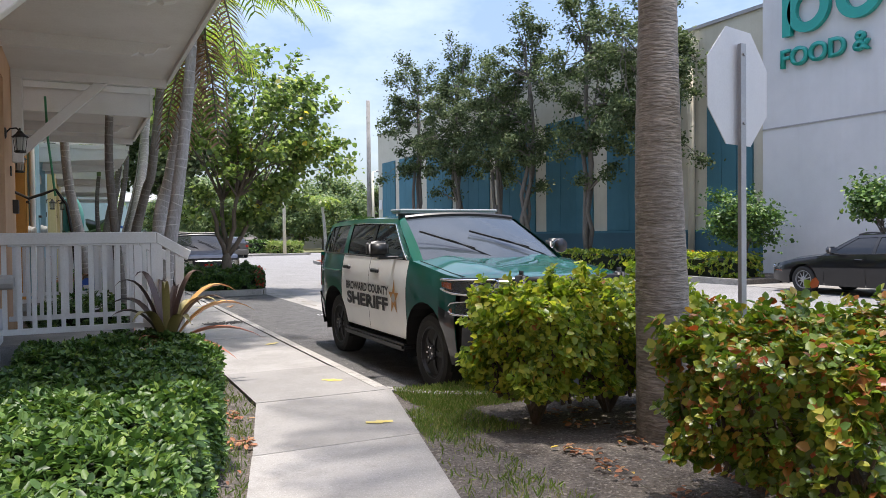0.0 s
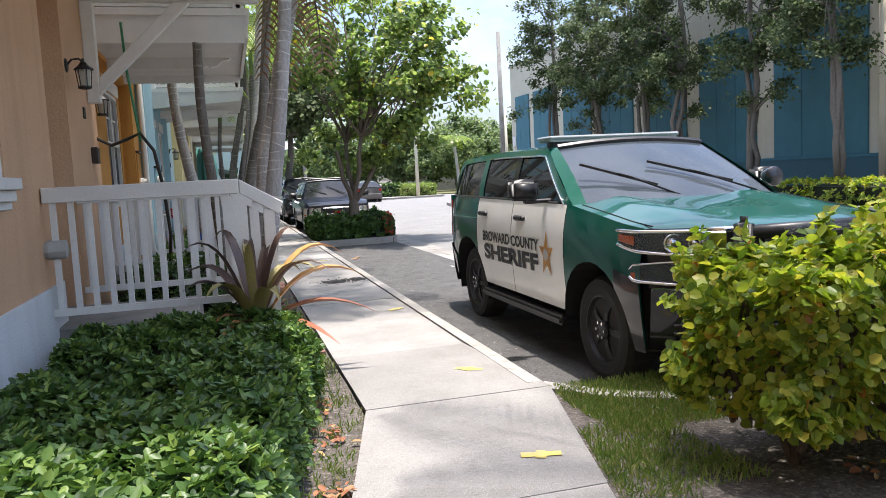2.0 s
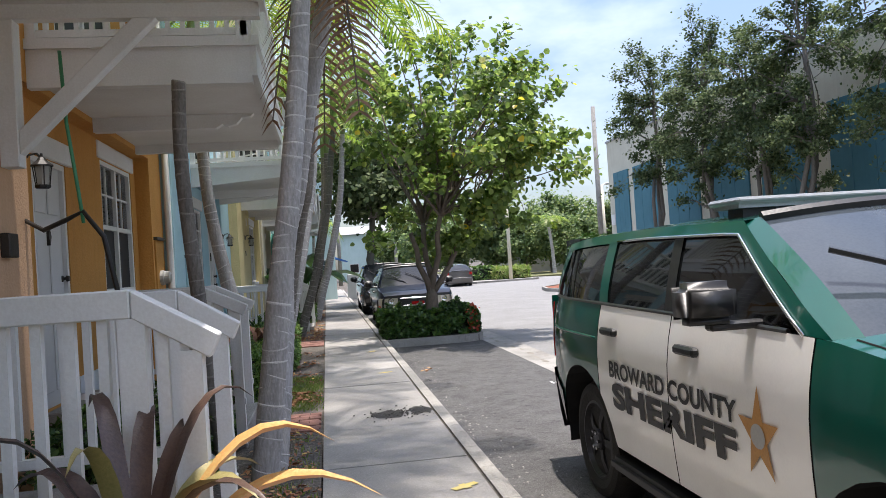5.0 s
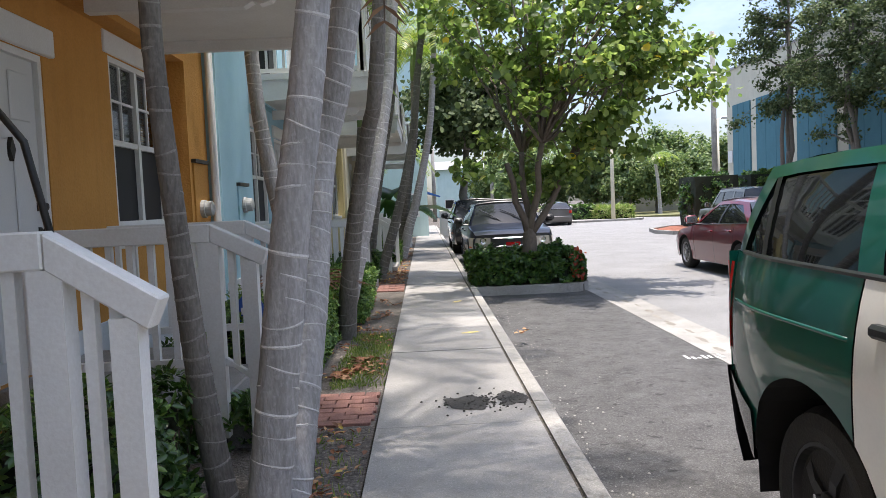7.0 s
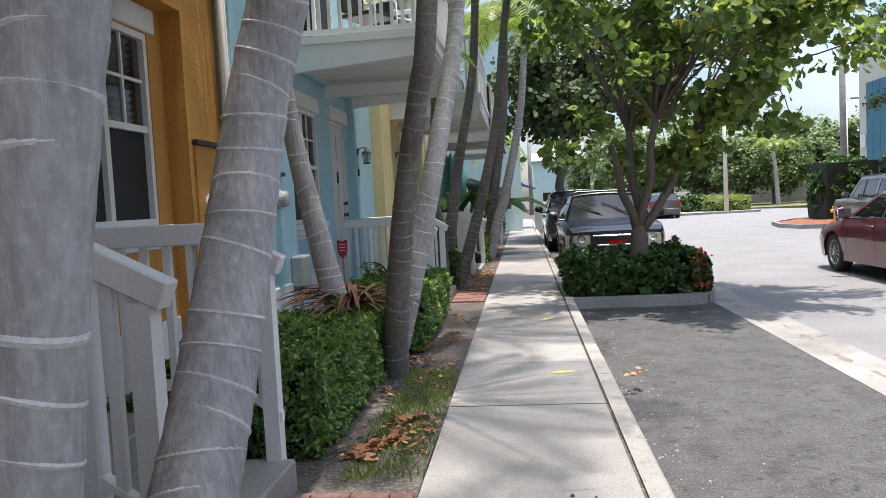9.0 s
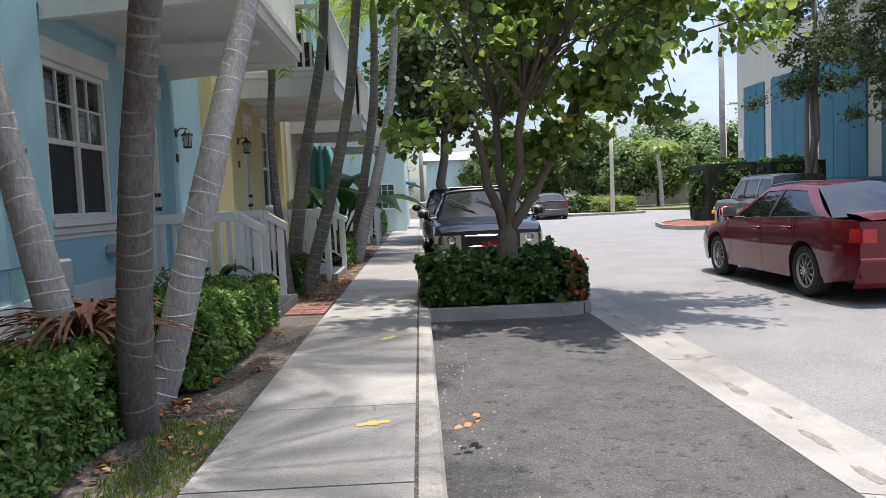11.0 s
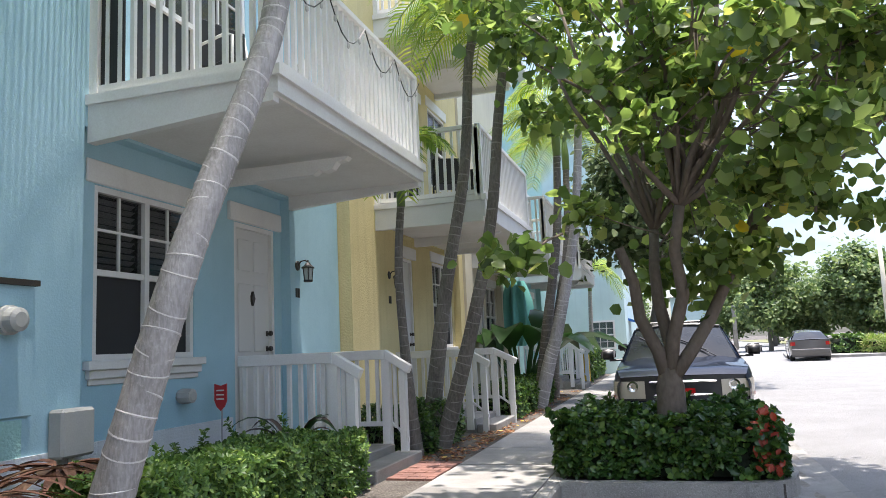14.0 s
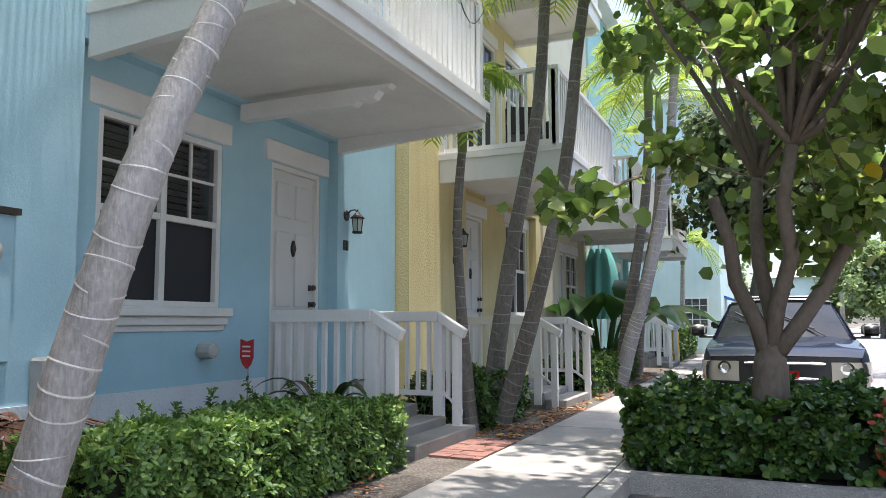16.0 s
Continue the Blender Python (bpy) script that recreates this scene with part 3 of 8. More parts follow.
def window(house, x, y0, y1, z0, z1, lintel=True, sill=True, blinds=True, mull=True):
    """A pair of sash windows in a wall that faces +x: white frame, muntins above, dark screens below, head board and sill."""
    fw = 0.05
    fr = boxes((x - 0.07, x + 0.02, y0, y1, z0, z0 + fw), (x - 0.07, x + 0.02, y0, y1, z1 - fw, z1),
               (x - 0.07, x + 0.02, y0, y0 + fw, z0 + fw, z1 - fw), (x - 0.07, x + 0.02, y1 - fw, y1, z0 + fw, z1 - fw))
    w = part("window", fr, M["white"], house, "white painted double sash window")
    halves = [(y0 + fw, (y0 + y1) / 2 - 0.03), ((y0 + y1) / 2 + 0.03, y1 - fw)] if mull else [(y0 + fw, y1 - fw)]
    if mull:
        part("mullion", boxes((x - 0.06, x + 0.016, (y0 + y1) / 2 - 0.03, (y0 + y1) / 2 + 0.03, z0 + fw, z1 - fw)), M["white"], w)
    zm = z0 + (z1 - z0) * 0.5
    for a, b in halves:
        part("meeting_rail", boxes((x - 0.05, x + 0.01, a, b, zm - 0.025, zm + 0.025)), M["white"], w)
        m = (a + b) / 2
        zq = (zm + z1) / 2
        part("muntin", boxes((x - 0.035, x - 0.008, m - 0.011, m + 0.011, zm + 0.025, z1 - fw)), M["white"], w)
        part("muntin", boxes((x - 0.034, x - 0.009, a, b, zq - 0.011, zq + 0.011)), M["white"], w)
        g = part("pane", boxes((x - 0.03, x - 0.024, a, b, zm + 0.02, z1 - fw)), GLASS, w, "dark reflecting window pane")
        g.visible_shadow = False
        part("screen", boxes((x - 0.032, x - 0.026, a, b, z0 + fw, zm - 0.02)), SCREEN, w, "dark insect screen")
        if blinds:
            bm = bmesh.new()
            z = zm + 0.05
            while z < z1 - fw:
                prism(bm, [(x - 0.13, z), (x - 0.085, z + 0.03), (x - 0.083, z + 0.033), (x - 0.128, z + 0.003)], "y", a + 0.01, b - 0.01)
                z += 0.055
            part("blind", bm, M["grey"], w, "grey slatted blind")
    # near-black sheet behind the sashes: the unlit room's shade put into colour
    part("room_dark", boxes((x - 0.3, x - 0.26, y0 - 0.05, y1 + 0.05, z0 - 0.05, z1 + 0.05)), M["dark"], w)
    if lintel:
        part("head_board", boxes((x - 0.02, x + 0.05, y0 - 0.1, y1 + 0.1, z1 + 0.01, z1 + 0.2)), M["white"], w, bevel=0.008)
    if sill:
        part("sill", boxes((x - 0.02, x + 0.1, y0 - 0.1, y1 + 0.1, z0 - 0.07, z0), (x - 0.02, x + 0.07, y0 - 0.07, y1 + 0.07, z0 - 0.14, z0 - 0.07),
                           (x - 0.02, x + 0.045, y0 - 0.05, y1 + 0.05, z0 - 0.19, z0 - 0.14)), M["white"], w, bevel=0.006)
    return w


def door(house, x, y0, y1, z0, z1, head=True):
    """A white six-panel front door that faces +x, with frame, knocker, knob and lock."""
    d = part("door", boxes((x - 0.06, x - 0.02, y0 + 0.05, y1 - 0.05, z0, z1 - 0.05)), DOORWHITE, house, "white panelled front door, shut")
    part("door_frame", boxes((x - 0.08, x + 0.02, y0, y0 + 0.05, z0, z1), (x - 0.08, x + 0.02, y1 - 0.05, y1, z0, z1), (x - 0.08, x + 0.02, y0 + 0.05, y1 - 0.05, z1 - 0.05, z1)), M["white"], d)
    w = (y1 - y0 - 0.1)
    for a, b in ((0.12, 0.45), (0.55, 0.88)):
        for c, e in ((0.06, 0.33), (0.4, 0.72), (0.78, 0.93)):
            bm = boxes((x - 0.022, x - 0.006, y0 + 0.05 + a * w, y0 + 0.05 + b * w, z0 + c * (z1 - z0), z0 + e * (z1 - z0)))
            part("door_panel", bm, DOORWHITE, d, bevel=0.012)
    ym = (y0 + y1) / 2
    part("knocker", prism(bmesh.new(), [(ym, z0 + 1.42), (ym + 0.035, z0 + 1.5), (ym, z0 + 1.58), (ym - 0.035, z0 + 1.5)], "x", x - 0.02, x + 0.01), M["bronze"], d, "small dark door knocker")
    for z in (0.95, 1.12):
        part("door_handle", lathe(bmesh.new(), (x - 0.02, y1 - 0.12, z0 + z), (1, 0, 0), [(0, 0.03), (0.02, 0.03), (0.025, 0.014), (0.045, 0.014), (0.05, 0.03), (0.075, 0.026)], 12), M["bronze"], d, "dark metal knob")
    if head:
        part("head_board", boxes((x - 0.02, x + 0.07, y0 - 0.12, y1 + 0.12, z1 + 0.005, z1 + 0.2)), M["white"], d, bevel=0.008)
    return d


DOORWHITE = mat("door_paint", (0.62, 0.62, 0.6), (0.57, 0.57, 0.55), 0.5, bump=0.05)


def balcony(name, x0, x1, y0, y1, zb, label, open_ends=(True, True), drop=0.36, rail_h=1.0, tip=0.0):
    """A cantilevered timber balcony: deck, fascia, carved beams, top and bottom rails and square balusters."""
    t = thing(name, ((x0 + x1) / 2, (y0 + y1) / 2, zb), label, "balcony", "balconies on the house fronts")
    zt = zb + drop
    part("deck", boxes((x0, x1 - 0.03, y0 + 0.03, y1 - 0.03, zb + 0.1 + tip * 0.5, zt - 0.02)), M["soffit"], t, "white boarded soffit and deck")
    part("fascia", boxes((x1 - 0.03, x1 + 0.01, y0, y1, zb + 0.06 + tip, zt - 0.06), (x1 - 0.03, x1 + 0.04, y0 - 0.03, y1 + 0.03, zt - 0.06, zt + 0.02)), M["white"], t)
    for yy, s in ((y0, 1), (y1, -1)):
        part("end_beam", prism(bmesh.new(), [(x0, zb), (x1 - 0.032, zb + tip), (x1 - 0.032, zt - 0.06), (x0, zt - 0.06)], "y", min(yy, yy + s * 0.09), max(yy, yy + s * 0.09)), M["white"], t)
        part("end_cap", boxes((x0, x1 - 0.032, min(yy - s * 0.03, yy + s * 0.1), max(yy - s * 0.03, yy + s * 0.1), zt - 0.06, zt + 0.02)), M["white"], t)
    L = x1 - x0
    nb = max(1, round((y1 - y0) / 1.7) - 1)
    for k in range(nb):
        yc = y0 + (y1 - y0) * (k + 1) / (nb + 1)
        prof = [(x0, zb + 0.1), (x0, zb - 0.04), (x0 + L * 0.68, zb - 0.04), (x0 + L * 0.72, zb + 0.0), (x0 + L * 0.75, zb - 0.025), (x0 + L * 0.8, zb + 0.0), (x0 + L * 0.83, zb + 0.06), (x0 + L * 0.88, zb + 0.07), (x0 + L * 0.9, zb + 0.1)]
        part("carved_beam", prism(bmesh.new(), prof, "y", yc - 0.05, yc + 0.05), M["white"], t, "white beam with a scalloped end")
    zr = zt + rail_h
    zl = zt + 0.1
    runs = [("y", x1 - 0.06, y0 + 0.05, y1 - 0.05)]
    if open_ends[0]:
        runs.append(("x", y0 + 0.05, x0 + 0.03, x1 - 0.1))
    if open_ends[1]:
        runs.append(("x", y1 - 0.05, x0 + 0.03, x1 - 0.1))
    bal = finish(box(bmesh.new(), -0.018, 0.018, -0.018, 0.018, 0, zr - zl), "baluster", M["white"])
    for ax, c, a, b in runs:
        if ax == "y":
            part("top_rail", boxes((c - 0.045, c + 0.045, a - 0.04, b + 0.04, zr, zr + 0.06)), M["white"], t, bevel=0.006)
            part("bottom_rail", boxes((c - 0.03, c + 0.03, a, b, zl - 0.06, zl)), M["white"], t)
        else:
            part("top_rail", boxes((a, b, c - 0.044, c + 0.044, zr + 0.001, zr + 0.061)), M["white"], t, bevel=0.006)
            part("bottom_rail", boxes((a, b, c - 0.029, c + 0.029, zl - 0.059, zl)), M["white"], t)
        n = max(2, int((b - a) / 0.112))
        for i in range(n + 1):
            v = a + (b - a) * i / n
            big = i in (0, n)
            if big:
                x, yv = (c, v) if ax == "y" else (v, c)
                part("post", boxes((x - 0.045, x + 0.045, yv - 0.045, yv + 0.045, zt, zr + (0.004 if ax == "y" else -0.001))), M["white"], t)
            else:
                ob = new("baluster", bal)
                ob.parent = t
                ob.location = (Vector((c, v, zl)) if ax == "y" else Vector((v, c, zl))) - ORIGIN[t]
    return t


def porch_rail(name, y, x0, xk, xe, zk, ze, zfloor, zstep, label):
    """A white rail along x from the wall: level to a knee, then falling beside the steps; broad cap boards and square balusters."""
    t = thing(name, ((x0 + xe) / 2, y, 0.0), label, "railing", "porch railings")
    th = 0.045
    part("cap_board", prism(bmesh.new(), [(x0, zk - 0.11), (xk, zk - 0.11), (xk, zk), (x0, zk)], "y", y - th, y + th), M["white"], t, bevel=0.006)
    part("cap_board", prism(bmesh.new(), [(xk + 0.002, zk - 0.11), (xe, ze - 0.1), (xe + 0.04, ze - 0.01), (xk + 0.002, zk - 0.002)], "y", y - th + 0.001, y + th - 0.001), M["white"], t, bevel=0.006)
    zl = zfloor + 0.1
    part("bottom_rail", boxes((x0, xk, y - 0.025, y + 0.025, zl, zl + 0.05)), M["white"], t)
    slope = (ze - zk) / (xe - xk)
    part("bottom_rail", prism(bmesh.new(), [(xk + 0.05, zl + 0.0), (xk + 0.1, zl - 0.01), (xe - 0.02, zl + (xe - xk) * slope * 1.0), (xe - 0.02, zl + 0.05 + (xe - xk) * slope * 1.0), (xk + 0.05, zl + 0.05)], "y", y - 0.024, y + 0.024), M["white"], t)
    part("post", boxes((xk - 0.05, xk + 0.05, y - 0.04, y + 0.04, zstep - 0.12, zk - 0.11)), M["white"], t)
    part("post", boxes((xe - 0.11, xe - 0.03, y - 0.039, y + 0.039, zstep - 0.17, ze - 0.09 - slope * 0.04)), M["white"], t)
    n = max(3, int((xk - x0) / 0.118))
    bal = finish(box(bmesh.new(), -0.019, 0.019, -0.019, 0.019, 0, zk - 0.11 - zl - 0.05 + 0.002), "baluster", M["white"])
    for i in range(n):
        ob = new("baluster", bal)
        ob.parent = t
        ob.location = Vector((x0 + (xk - 0.05 - x0) * (i + 0.5) / n, y, zl + 0.049)) - ORIGIN[t]
    for k in (0.38, 0.66):
        x = xk + (xe - xk) * k
        part("baluster", boxes((x - 0.018, x + 0.018, y - 0.018, y + 0.018, zl + 0.04 + (x - xk) * slope * 0.9, zk - 0.1 + (x - xk) * slope)), M["white"], t)
    return t


def porch(y0, y1, x0, x1, z, label):
    """A concrete stoop with two steps down to the walk."""
    t = thing("porch_steps", ((x0 + x1) / 2, (y0 + y1) / 2, -0.2), label, "steps", "porch steps")
    part("landing", boxes((x0, x1 - 0.32, y0, y1, -0.2, z)), M["concrete"], t, bevel=0.012)
    part("step", boxes((x1 - 0.318, x1 - 0.002, y0 + 0.001, y1 - 0.001, -0.2, z * 0.62)), M["concrete"], t, bevel=0.012)
    part("step", boxes((x1, x1 + 0.3, y0 + 0.02, y1 + 0.06, -0.2, z * 0.34)), M["concrete"], t, bevel=0.012)
    return t


def wall_lamp(x, y, z):
    """A black coach lantern on a bracket arm."""
    t = thing("wall_lamp", (x, y, z), "black metal coach lantern on the stucco wall", "wall lamp", "lanterns beside the doors")
    part("back_plate", lathe(bmesh.new(), (x, y, z + 0.1), (1, 0, 0), [(0, 0.075), (0.012, 0.07), (0.02, 0.05)], 14), M["black"], t)
    part("arm", tube(bmesh.new(), [(x + 0.01, y, z + 0.1), (x + 0.06, y, z + 0.16), (x + 0.13, y, z + 0.17), (x + 0.17, y, z + 0.13)], 0.011, 6), M["black"], t)
    cx = x + 0.17
    part("roof", lathe(bmesh.new(), (cx, y, z), (0, 0, 1), [(0.05, 0.1), (0.06, 0.1), (0.1, 0.05), (0.13, 0.03), (0.14, 0.012), (0.17, 0.012)], 8), M["black"], t)
    part("base", lathe(bmesh.new(), (cx, y, z), (0, 0, 1), [(-0.15, 0.055), (-0.14, 0.07), (-0.12, 0.07)], 8), M["black"], t)
    for k in range(6):
        a = math.pi * k / 3
        part("bar", tube(bmesh.new(), [(cx + 0.06 * math.cos(a), y + 0.06 * math.sin(a), z - 0.13), (cx + 0.082 * math.cos(a), y + 0.082 * math.sin(a), z + 0.055)], 0.006, 4), M["black"], t)
    g = part("glass", lathe(bmesh.new(), (cx, y, z), (0, 0, 1), [(-0.12, 0.052), (0.05, 0.072)], 6), FROST, t, "frosted lantern glass")
    g.visible_shadow = False
    t.scale = (0.82, 0.82, 0.82)
    return t


FROST = glass_mat("frosted_glass", (0.55, 0.55, 0.5), 0.35, 0.55)


def bars(house, x, y, z, n, w=0.035, h=0.11):
    """Unreadable small plate marks beside a door."""
    for i in range(n):
        part("number_bar", boxes((x, x + 0.012, y + i * (w + 0.02), y + i * (w + 0.02) + w, z, z + h)), M["black"], house)


def meter(house, x, y, z, material, hood=0.5, drop=0.45):
    """A recessed utility cabinet with an electric meter."""
    part("meter_panel", boxes((x, x + 0.02, y - 0.2, y + 0.25, z - drop, z + hood)), material, house, bevel=0.004)
    part("panel_hood", boxes((x, x + 0.05, y - 0.22, y + 0.27, z + hood, z + hood + 0.04)), M["bronze"], house)
    part("meter_dial", lathe(bmesh.new(), (x + 0.015, y + 0.02, z), (1, 0, 0), [(0, 0.1), (0.05, 0.1), (0.055, 0.085), (0.12, 0.08), (0.135, 0.05)], 18), M["grey"], house, "grey round electric meter")


def plinth(house, x, y0, y1, z1):
    part("plinth", boxes((x, x + 0.018, y0, y1, -0.25, z1)), M["plinth"], house, "white painted wall base")


def house(name, colour, y0, y1, xf, label, recess, xr, openings, upper, top=9.3, base_z=0.66, x_back=-6.0):
    """A stucco town house: front piers at xf, a shallow recess at xr between the recess's y values, openings there and above."""
    t = thing(name, (-1.0, (y0 + y1) / 2, -0.25), label, "house", "row of town houses")
    m = M[colour]
    r0, r1 = recess
    for a, b in ((y0, r0), (r1, y1)):
        if b - a > 0.02:
            part("wall", wall_boxes(xf - 0.35, xf, a, b, -0.25, 3.06, [h[:4] for h in openings if a <= h[0] and h[1] <= b]), m, t)
    part("recess_wall", wall_boxes(xr - 0.2, xr, r0, r1, -0.25, 3.06, [h[:4] for h in openings if r0 <= h[0] and h[1] <= r1]), m, t)
    part("upper_wall", wall_boxes(xf - 0.35, xf, y0, y1, 3.06, top, [h[:4] for h in upper]), m, t)
    part("party_wall", boxes((x_back, xf - 0.36, y0 + 0.001, y0 + 0.2, -0.25, top - 0.01)), m, t)
    part("party_wall", boxes((x_back, xf - 0.36, y1 - 0.2, y1 - 0.001, -0.25, top - 0.01)), m, t)
    part("back_wall", boxes((x_back - 0.2, x_back, y0, y1, -0.25, top)), m, t)
    part("roof", boxes((x_back - 0.4, xf + 0.35, y0 - 0.02, y1 + 0.02, top, top + 0.18)), M["white"], t)
    for h in openings + upper:
        inside = r0 <= h[0] and h[1] <= r1 and h[3] < 3.2
        x = (xr if inside else xf) - 0.03
        if h[4] == "w":
            window(t, x, *h[:4])
        elif h[4] == "w1":
            window(t, x, *h[:4], mull=False, sill=False)
        else:
            door(t, x, *h[:4])
    return t


hA = house("house", "peach", -8.0, 12.28, -0.2, "peach stucco town house with white base", (9.95, 10.75), -0.42,
           [(7.2, 8.62, 1.5, 2.92, "w"), (10.0, 10.7, 0.42, 2.5, "d")], [(7.2, 8.6, 4.4, 5.9, "w")])
plinth(hA, -0.2, -8.0, 9.9, 0.73)
hB = house("house", "orange", 12.3, 17.4, -0.32, "ochre orange stucco town house", (12.5, 16.72), -0.5,
           [(13.2, 14.05, 0.42, 2.6, "d"), (15.2, 16.5, 1.36, 2.84, "w")], [(13.4, 15.2, 3.45, 5.6, "w")])
plinth(hB, -0.5, 14.1, 16.7, 0.6)
plinth(hB, -0.32, 16.72, 17.38, 0.6)
hC = house("house", "blue", 17.42, 23.66, -0.18, "light blue stucco town house", (19.05, 22.32), -0.3,
           [(19.3, 20.62, 1.25, 2.66, "w"), (21.32, 22.16, 0.36, 2.66, "d")], [(19.6, 21.4, 3.4, 5.5, "w")])
plinth(hC, -0.3, 19.06, 21.25, 0.63)
plinth(hC, -0.18, 17.43, 19.05, 0.63)
hD = house("house", "yellow", 23.68, 29.4, 0.0, "pale yellow stucco town house", (25.55, 29.1), -0.14,
           [(25.72, 26.6, 0.36, 2.74, "d"), (27.72, 28.95, 1.25, 2.82, "w")], [(25.2, 26.9, 3.4, 5.6, "w"), (27.4, 28.5, 4.2, 5.7, "w1")])
hE = house("house", "cream", 29.42, 33.5, 0.05, "cream stucco town house", (30.6, 32.8), -0.1,
           [(30.7, 31.5, 0.36, 2.6, "d"), (31.7, 32.7, 1.2, 2.62, "w")], [(30.8, 32.4, 3.4, 5.6, "w")])
hF = house("house", "aqua", 33.52, 40.0, 0.1, "aqua stucco town house", (35.0, 38.4), -0.05,
           [(35.3, 36.1, 0.36, 2.6, "d"), (36.6, 37.9, 1.2, 2.62, "w")], [(35.6, 37.4, 3.4, 5.6, "w")])
# end house that stands further out, with a window in the wall that faces down the row
t = thing("house", (0.0, 47.0, -0.25), "pale aqua end house with a white sash window", "house", "row of town houses")
part("wall", boxes((-6, 2.35, 44.0, 44.3, -0.25, 9.3), (-6, 2.35, 53.7, 54, -0.25, 9.3), (2.05, 2.349, 44.301, 53.699, -0.25, 9.3), (-6, -5.7, 44.301, 53.699, -0.25, 9.3)), M["paleaqua"], t)
part("roof", boxes((-6.3, 2.6, 43.7, 54.3, 9.3, 9.5)), M["white"], t)
fw = part("window", boxes((1.05, 1.12, 43.93, 43.999, 0.9, 2.0), (1.88, 1.95, 43.93, 43.999, 0.9, 2.0), (1.12, 1.88, 43.93, 43.999, 0.9, 0.97), (1.12, 1.88, 43.93, 43.999, 1.93, 2.0), (1.12, 1.88, 43.94, 43.999, 1.42, 1.47),
                          (1.36, 1.385, 43.95, 43.999, 0.97, 1.93), (1.615, 1.64, 43.95, 43.999, 0.97, 1.93), (1.12, 1.88, 43.951, 43.998, 1.68, 1.7), (1.12, 1.88, 43.951, 43.998, 1.18, 1.2)), M["white"], t)
part("pane", boxes((1.1, 1.9, 43.97, 43.996, 0.95, 1.95)), GLASS, fw)
part("awning", prism(bmesh.new(), [(2.35, 2.1), (3.0, 1.85), (3.0, 1.8), (2.35, 2.0)], "y", 46, 48), mat("blue_canvas", (0.03, 0.13, 0.4), (0.03, 0.11, 0.33), 0.8), t, "blue canvas awning")

# balconies
balcony("balcony", -0.2, 1.56, 6.2, 11.95, 3.28, "white timber balcony over the peach house's porch", (True, True))
balcony("balcony", -0.32, 1.42, 12.7, 16.15, 3.02, "white timber balcony with scalloped beams on the orange house")
bC = balcony("balcony", -0.18, 1.47, 19.08, 22.4, 2.93, "white timber balcony with tall balusters on the blue house", tip=0.12)
balcony("balcony", 0.0, 1.66, 24.6, 28.2, 2.98, "white timber balcony on the yellow house")
balcony("balcony", 0.05, 1.7, 30.0, 33.0, 2.9, "white timber balcony on the cream house")
balcony("balcony", 0.1, 1.8, 35.0, 38.5, 2.9, "white timber balcony on the aqua house")
balcony("balcony", 0.0, 1.5, 24.8, 28.0, 6.0, "white timber balcony on the yellow house's top floor")
balcony("balcony", -0.32, 1.3, 12.5, 16.0, 6.0, "white timber balcony on the orange house's top floor")

# diagonal brackets under the first balcony
for yy in (11.88, 6.28):
    b = thing("bracket", (-0.1, yy, 2.3), "white timber bracket that props the balcony", "bracket", "balcony brackets")
    part("wall_post", boxes((-0.198, -0.08, yy - 0.06, yy + 0.06, 2.28, 3.27)), M["white"], b, bevel=0.006)
    part("strut", prism(bmesh.new(), [(-0.08, 2.36), (-0.08, 2.52), (0.68, 3.27), (0.84, 3.27)], "y", yy - 0.05, yy + 0.05), M["white"], b, bevel=0.006)

# porches and rails
porch(9.55, 10.7, -0.4, 1.1, 0.42, "grey concrete porch with steps")
porch_rail("porch_railing", 9.47, -0.19, 1.15, 1.43, 1.44, 1.26, 0.42, 0.2, "white timber porch railing that drops beside the steps")
porch_rail("porch_railing", 10.74, -0.19, 1.08, 1.36, 1.41, 1.22, 0.42, 0.2, "white timber porch railing that drops beside the steps")
porch(13.2, 14.47, -0.5, 0.82, 0.42, "grey concrete porch with steps")
porch_rail("porch_railing", 13.15, -0.31, 0.86, 1.16, 1.38, 1.22, 0.42, 0.2, "white timber porch railing that drops beside the steps")
porch_rail("porch_railing", 14.52, -0.31, 0.75, 1.09, 1.38, 1.2, 0.42, 0.2, "white timber porch railing that drops beside the steps")
porch(21.25, 22.6, -0.3, 0.95, 0.3, "grey concrete porch with steps")
porch_rail("porch_railing", 21.2, -0.17, 0.87, 1.13, 1.24, 1.07, 0.28, 0.15, "white timber porch railing that drops beside the steps")
porch_rail("porch_railing", 22.6, -0.17, 0.87, 1.14, 1.24, 1.06, 0.28, 0.1, "white timber porch railing that drops beside the steps")
porch(25.3, 26.6, -0.14, 1.2, 0.3, "grey concrete porch with steps")
porch_rail("porch_railing", 25.3, 0.0, 1.12, 1.42, 1.2, 1.02, 0.28, 0.15, "white timber porch railing that drops beside the steps")
porch_rail("porch_railing", 26.65, 0.0, 1.2, 1.55, 1.2, 1.02, 0.28, 0.15, "white timber porch railing that drops beside the steps")
porch_rail("porch_railing", 35.2, 0.1, 1.35, 1.7, 1.2, 1.0, 0.28, 0.15, "white timber porch railing that drops beside the steps")
porch_rail("porch_railing", 36.5, 0.1, 1.35, 1.7, 1.2, 1.0, 0.28, 0.15, "white timber porch railing that drops beside the steps")
porch(35.2, 36.5, 0.0, 1.4, 0.3, "grey concrete porch with steps")

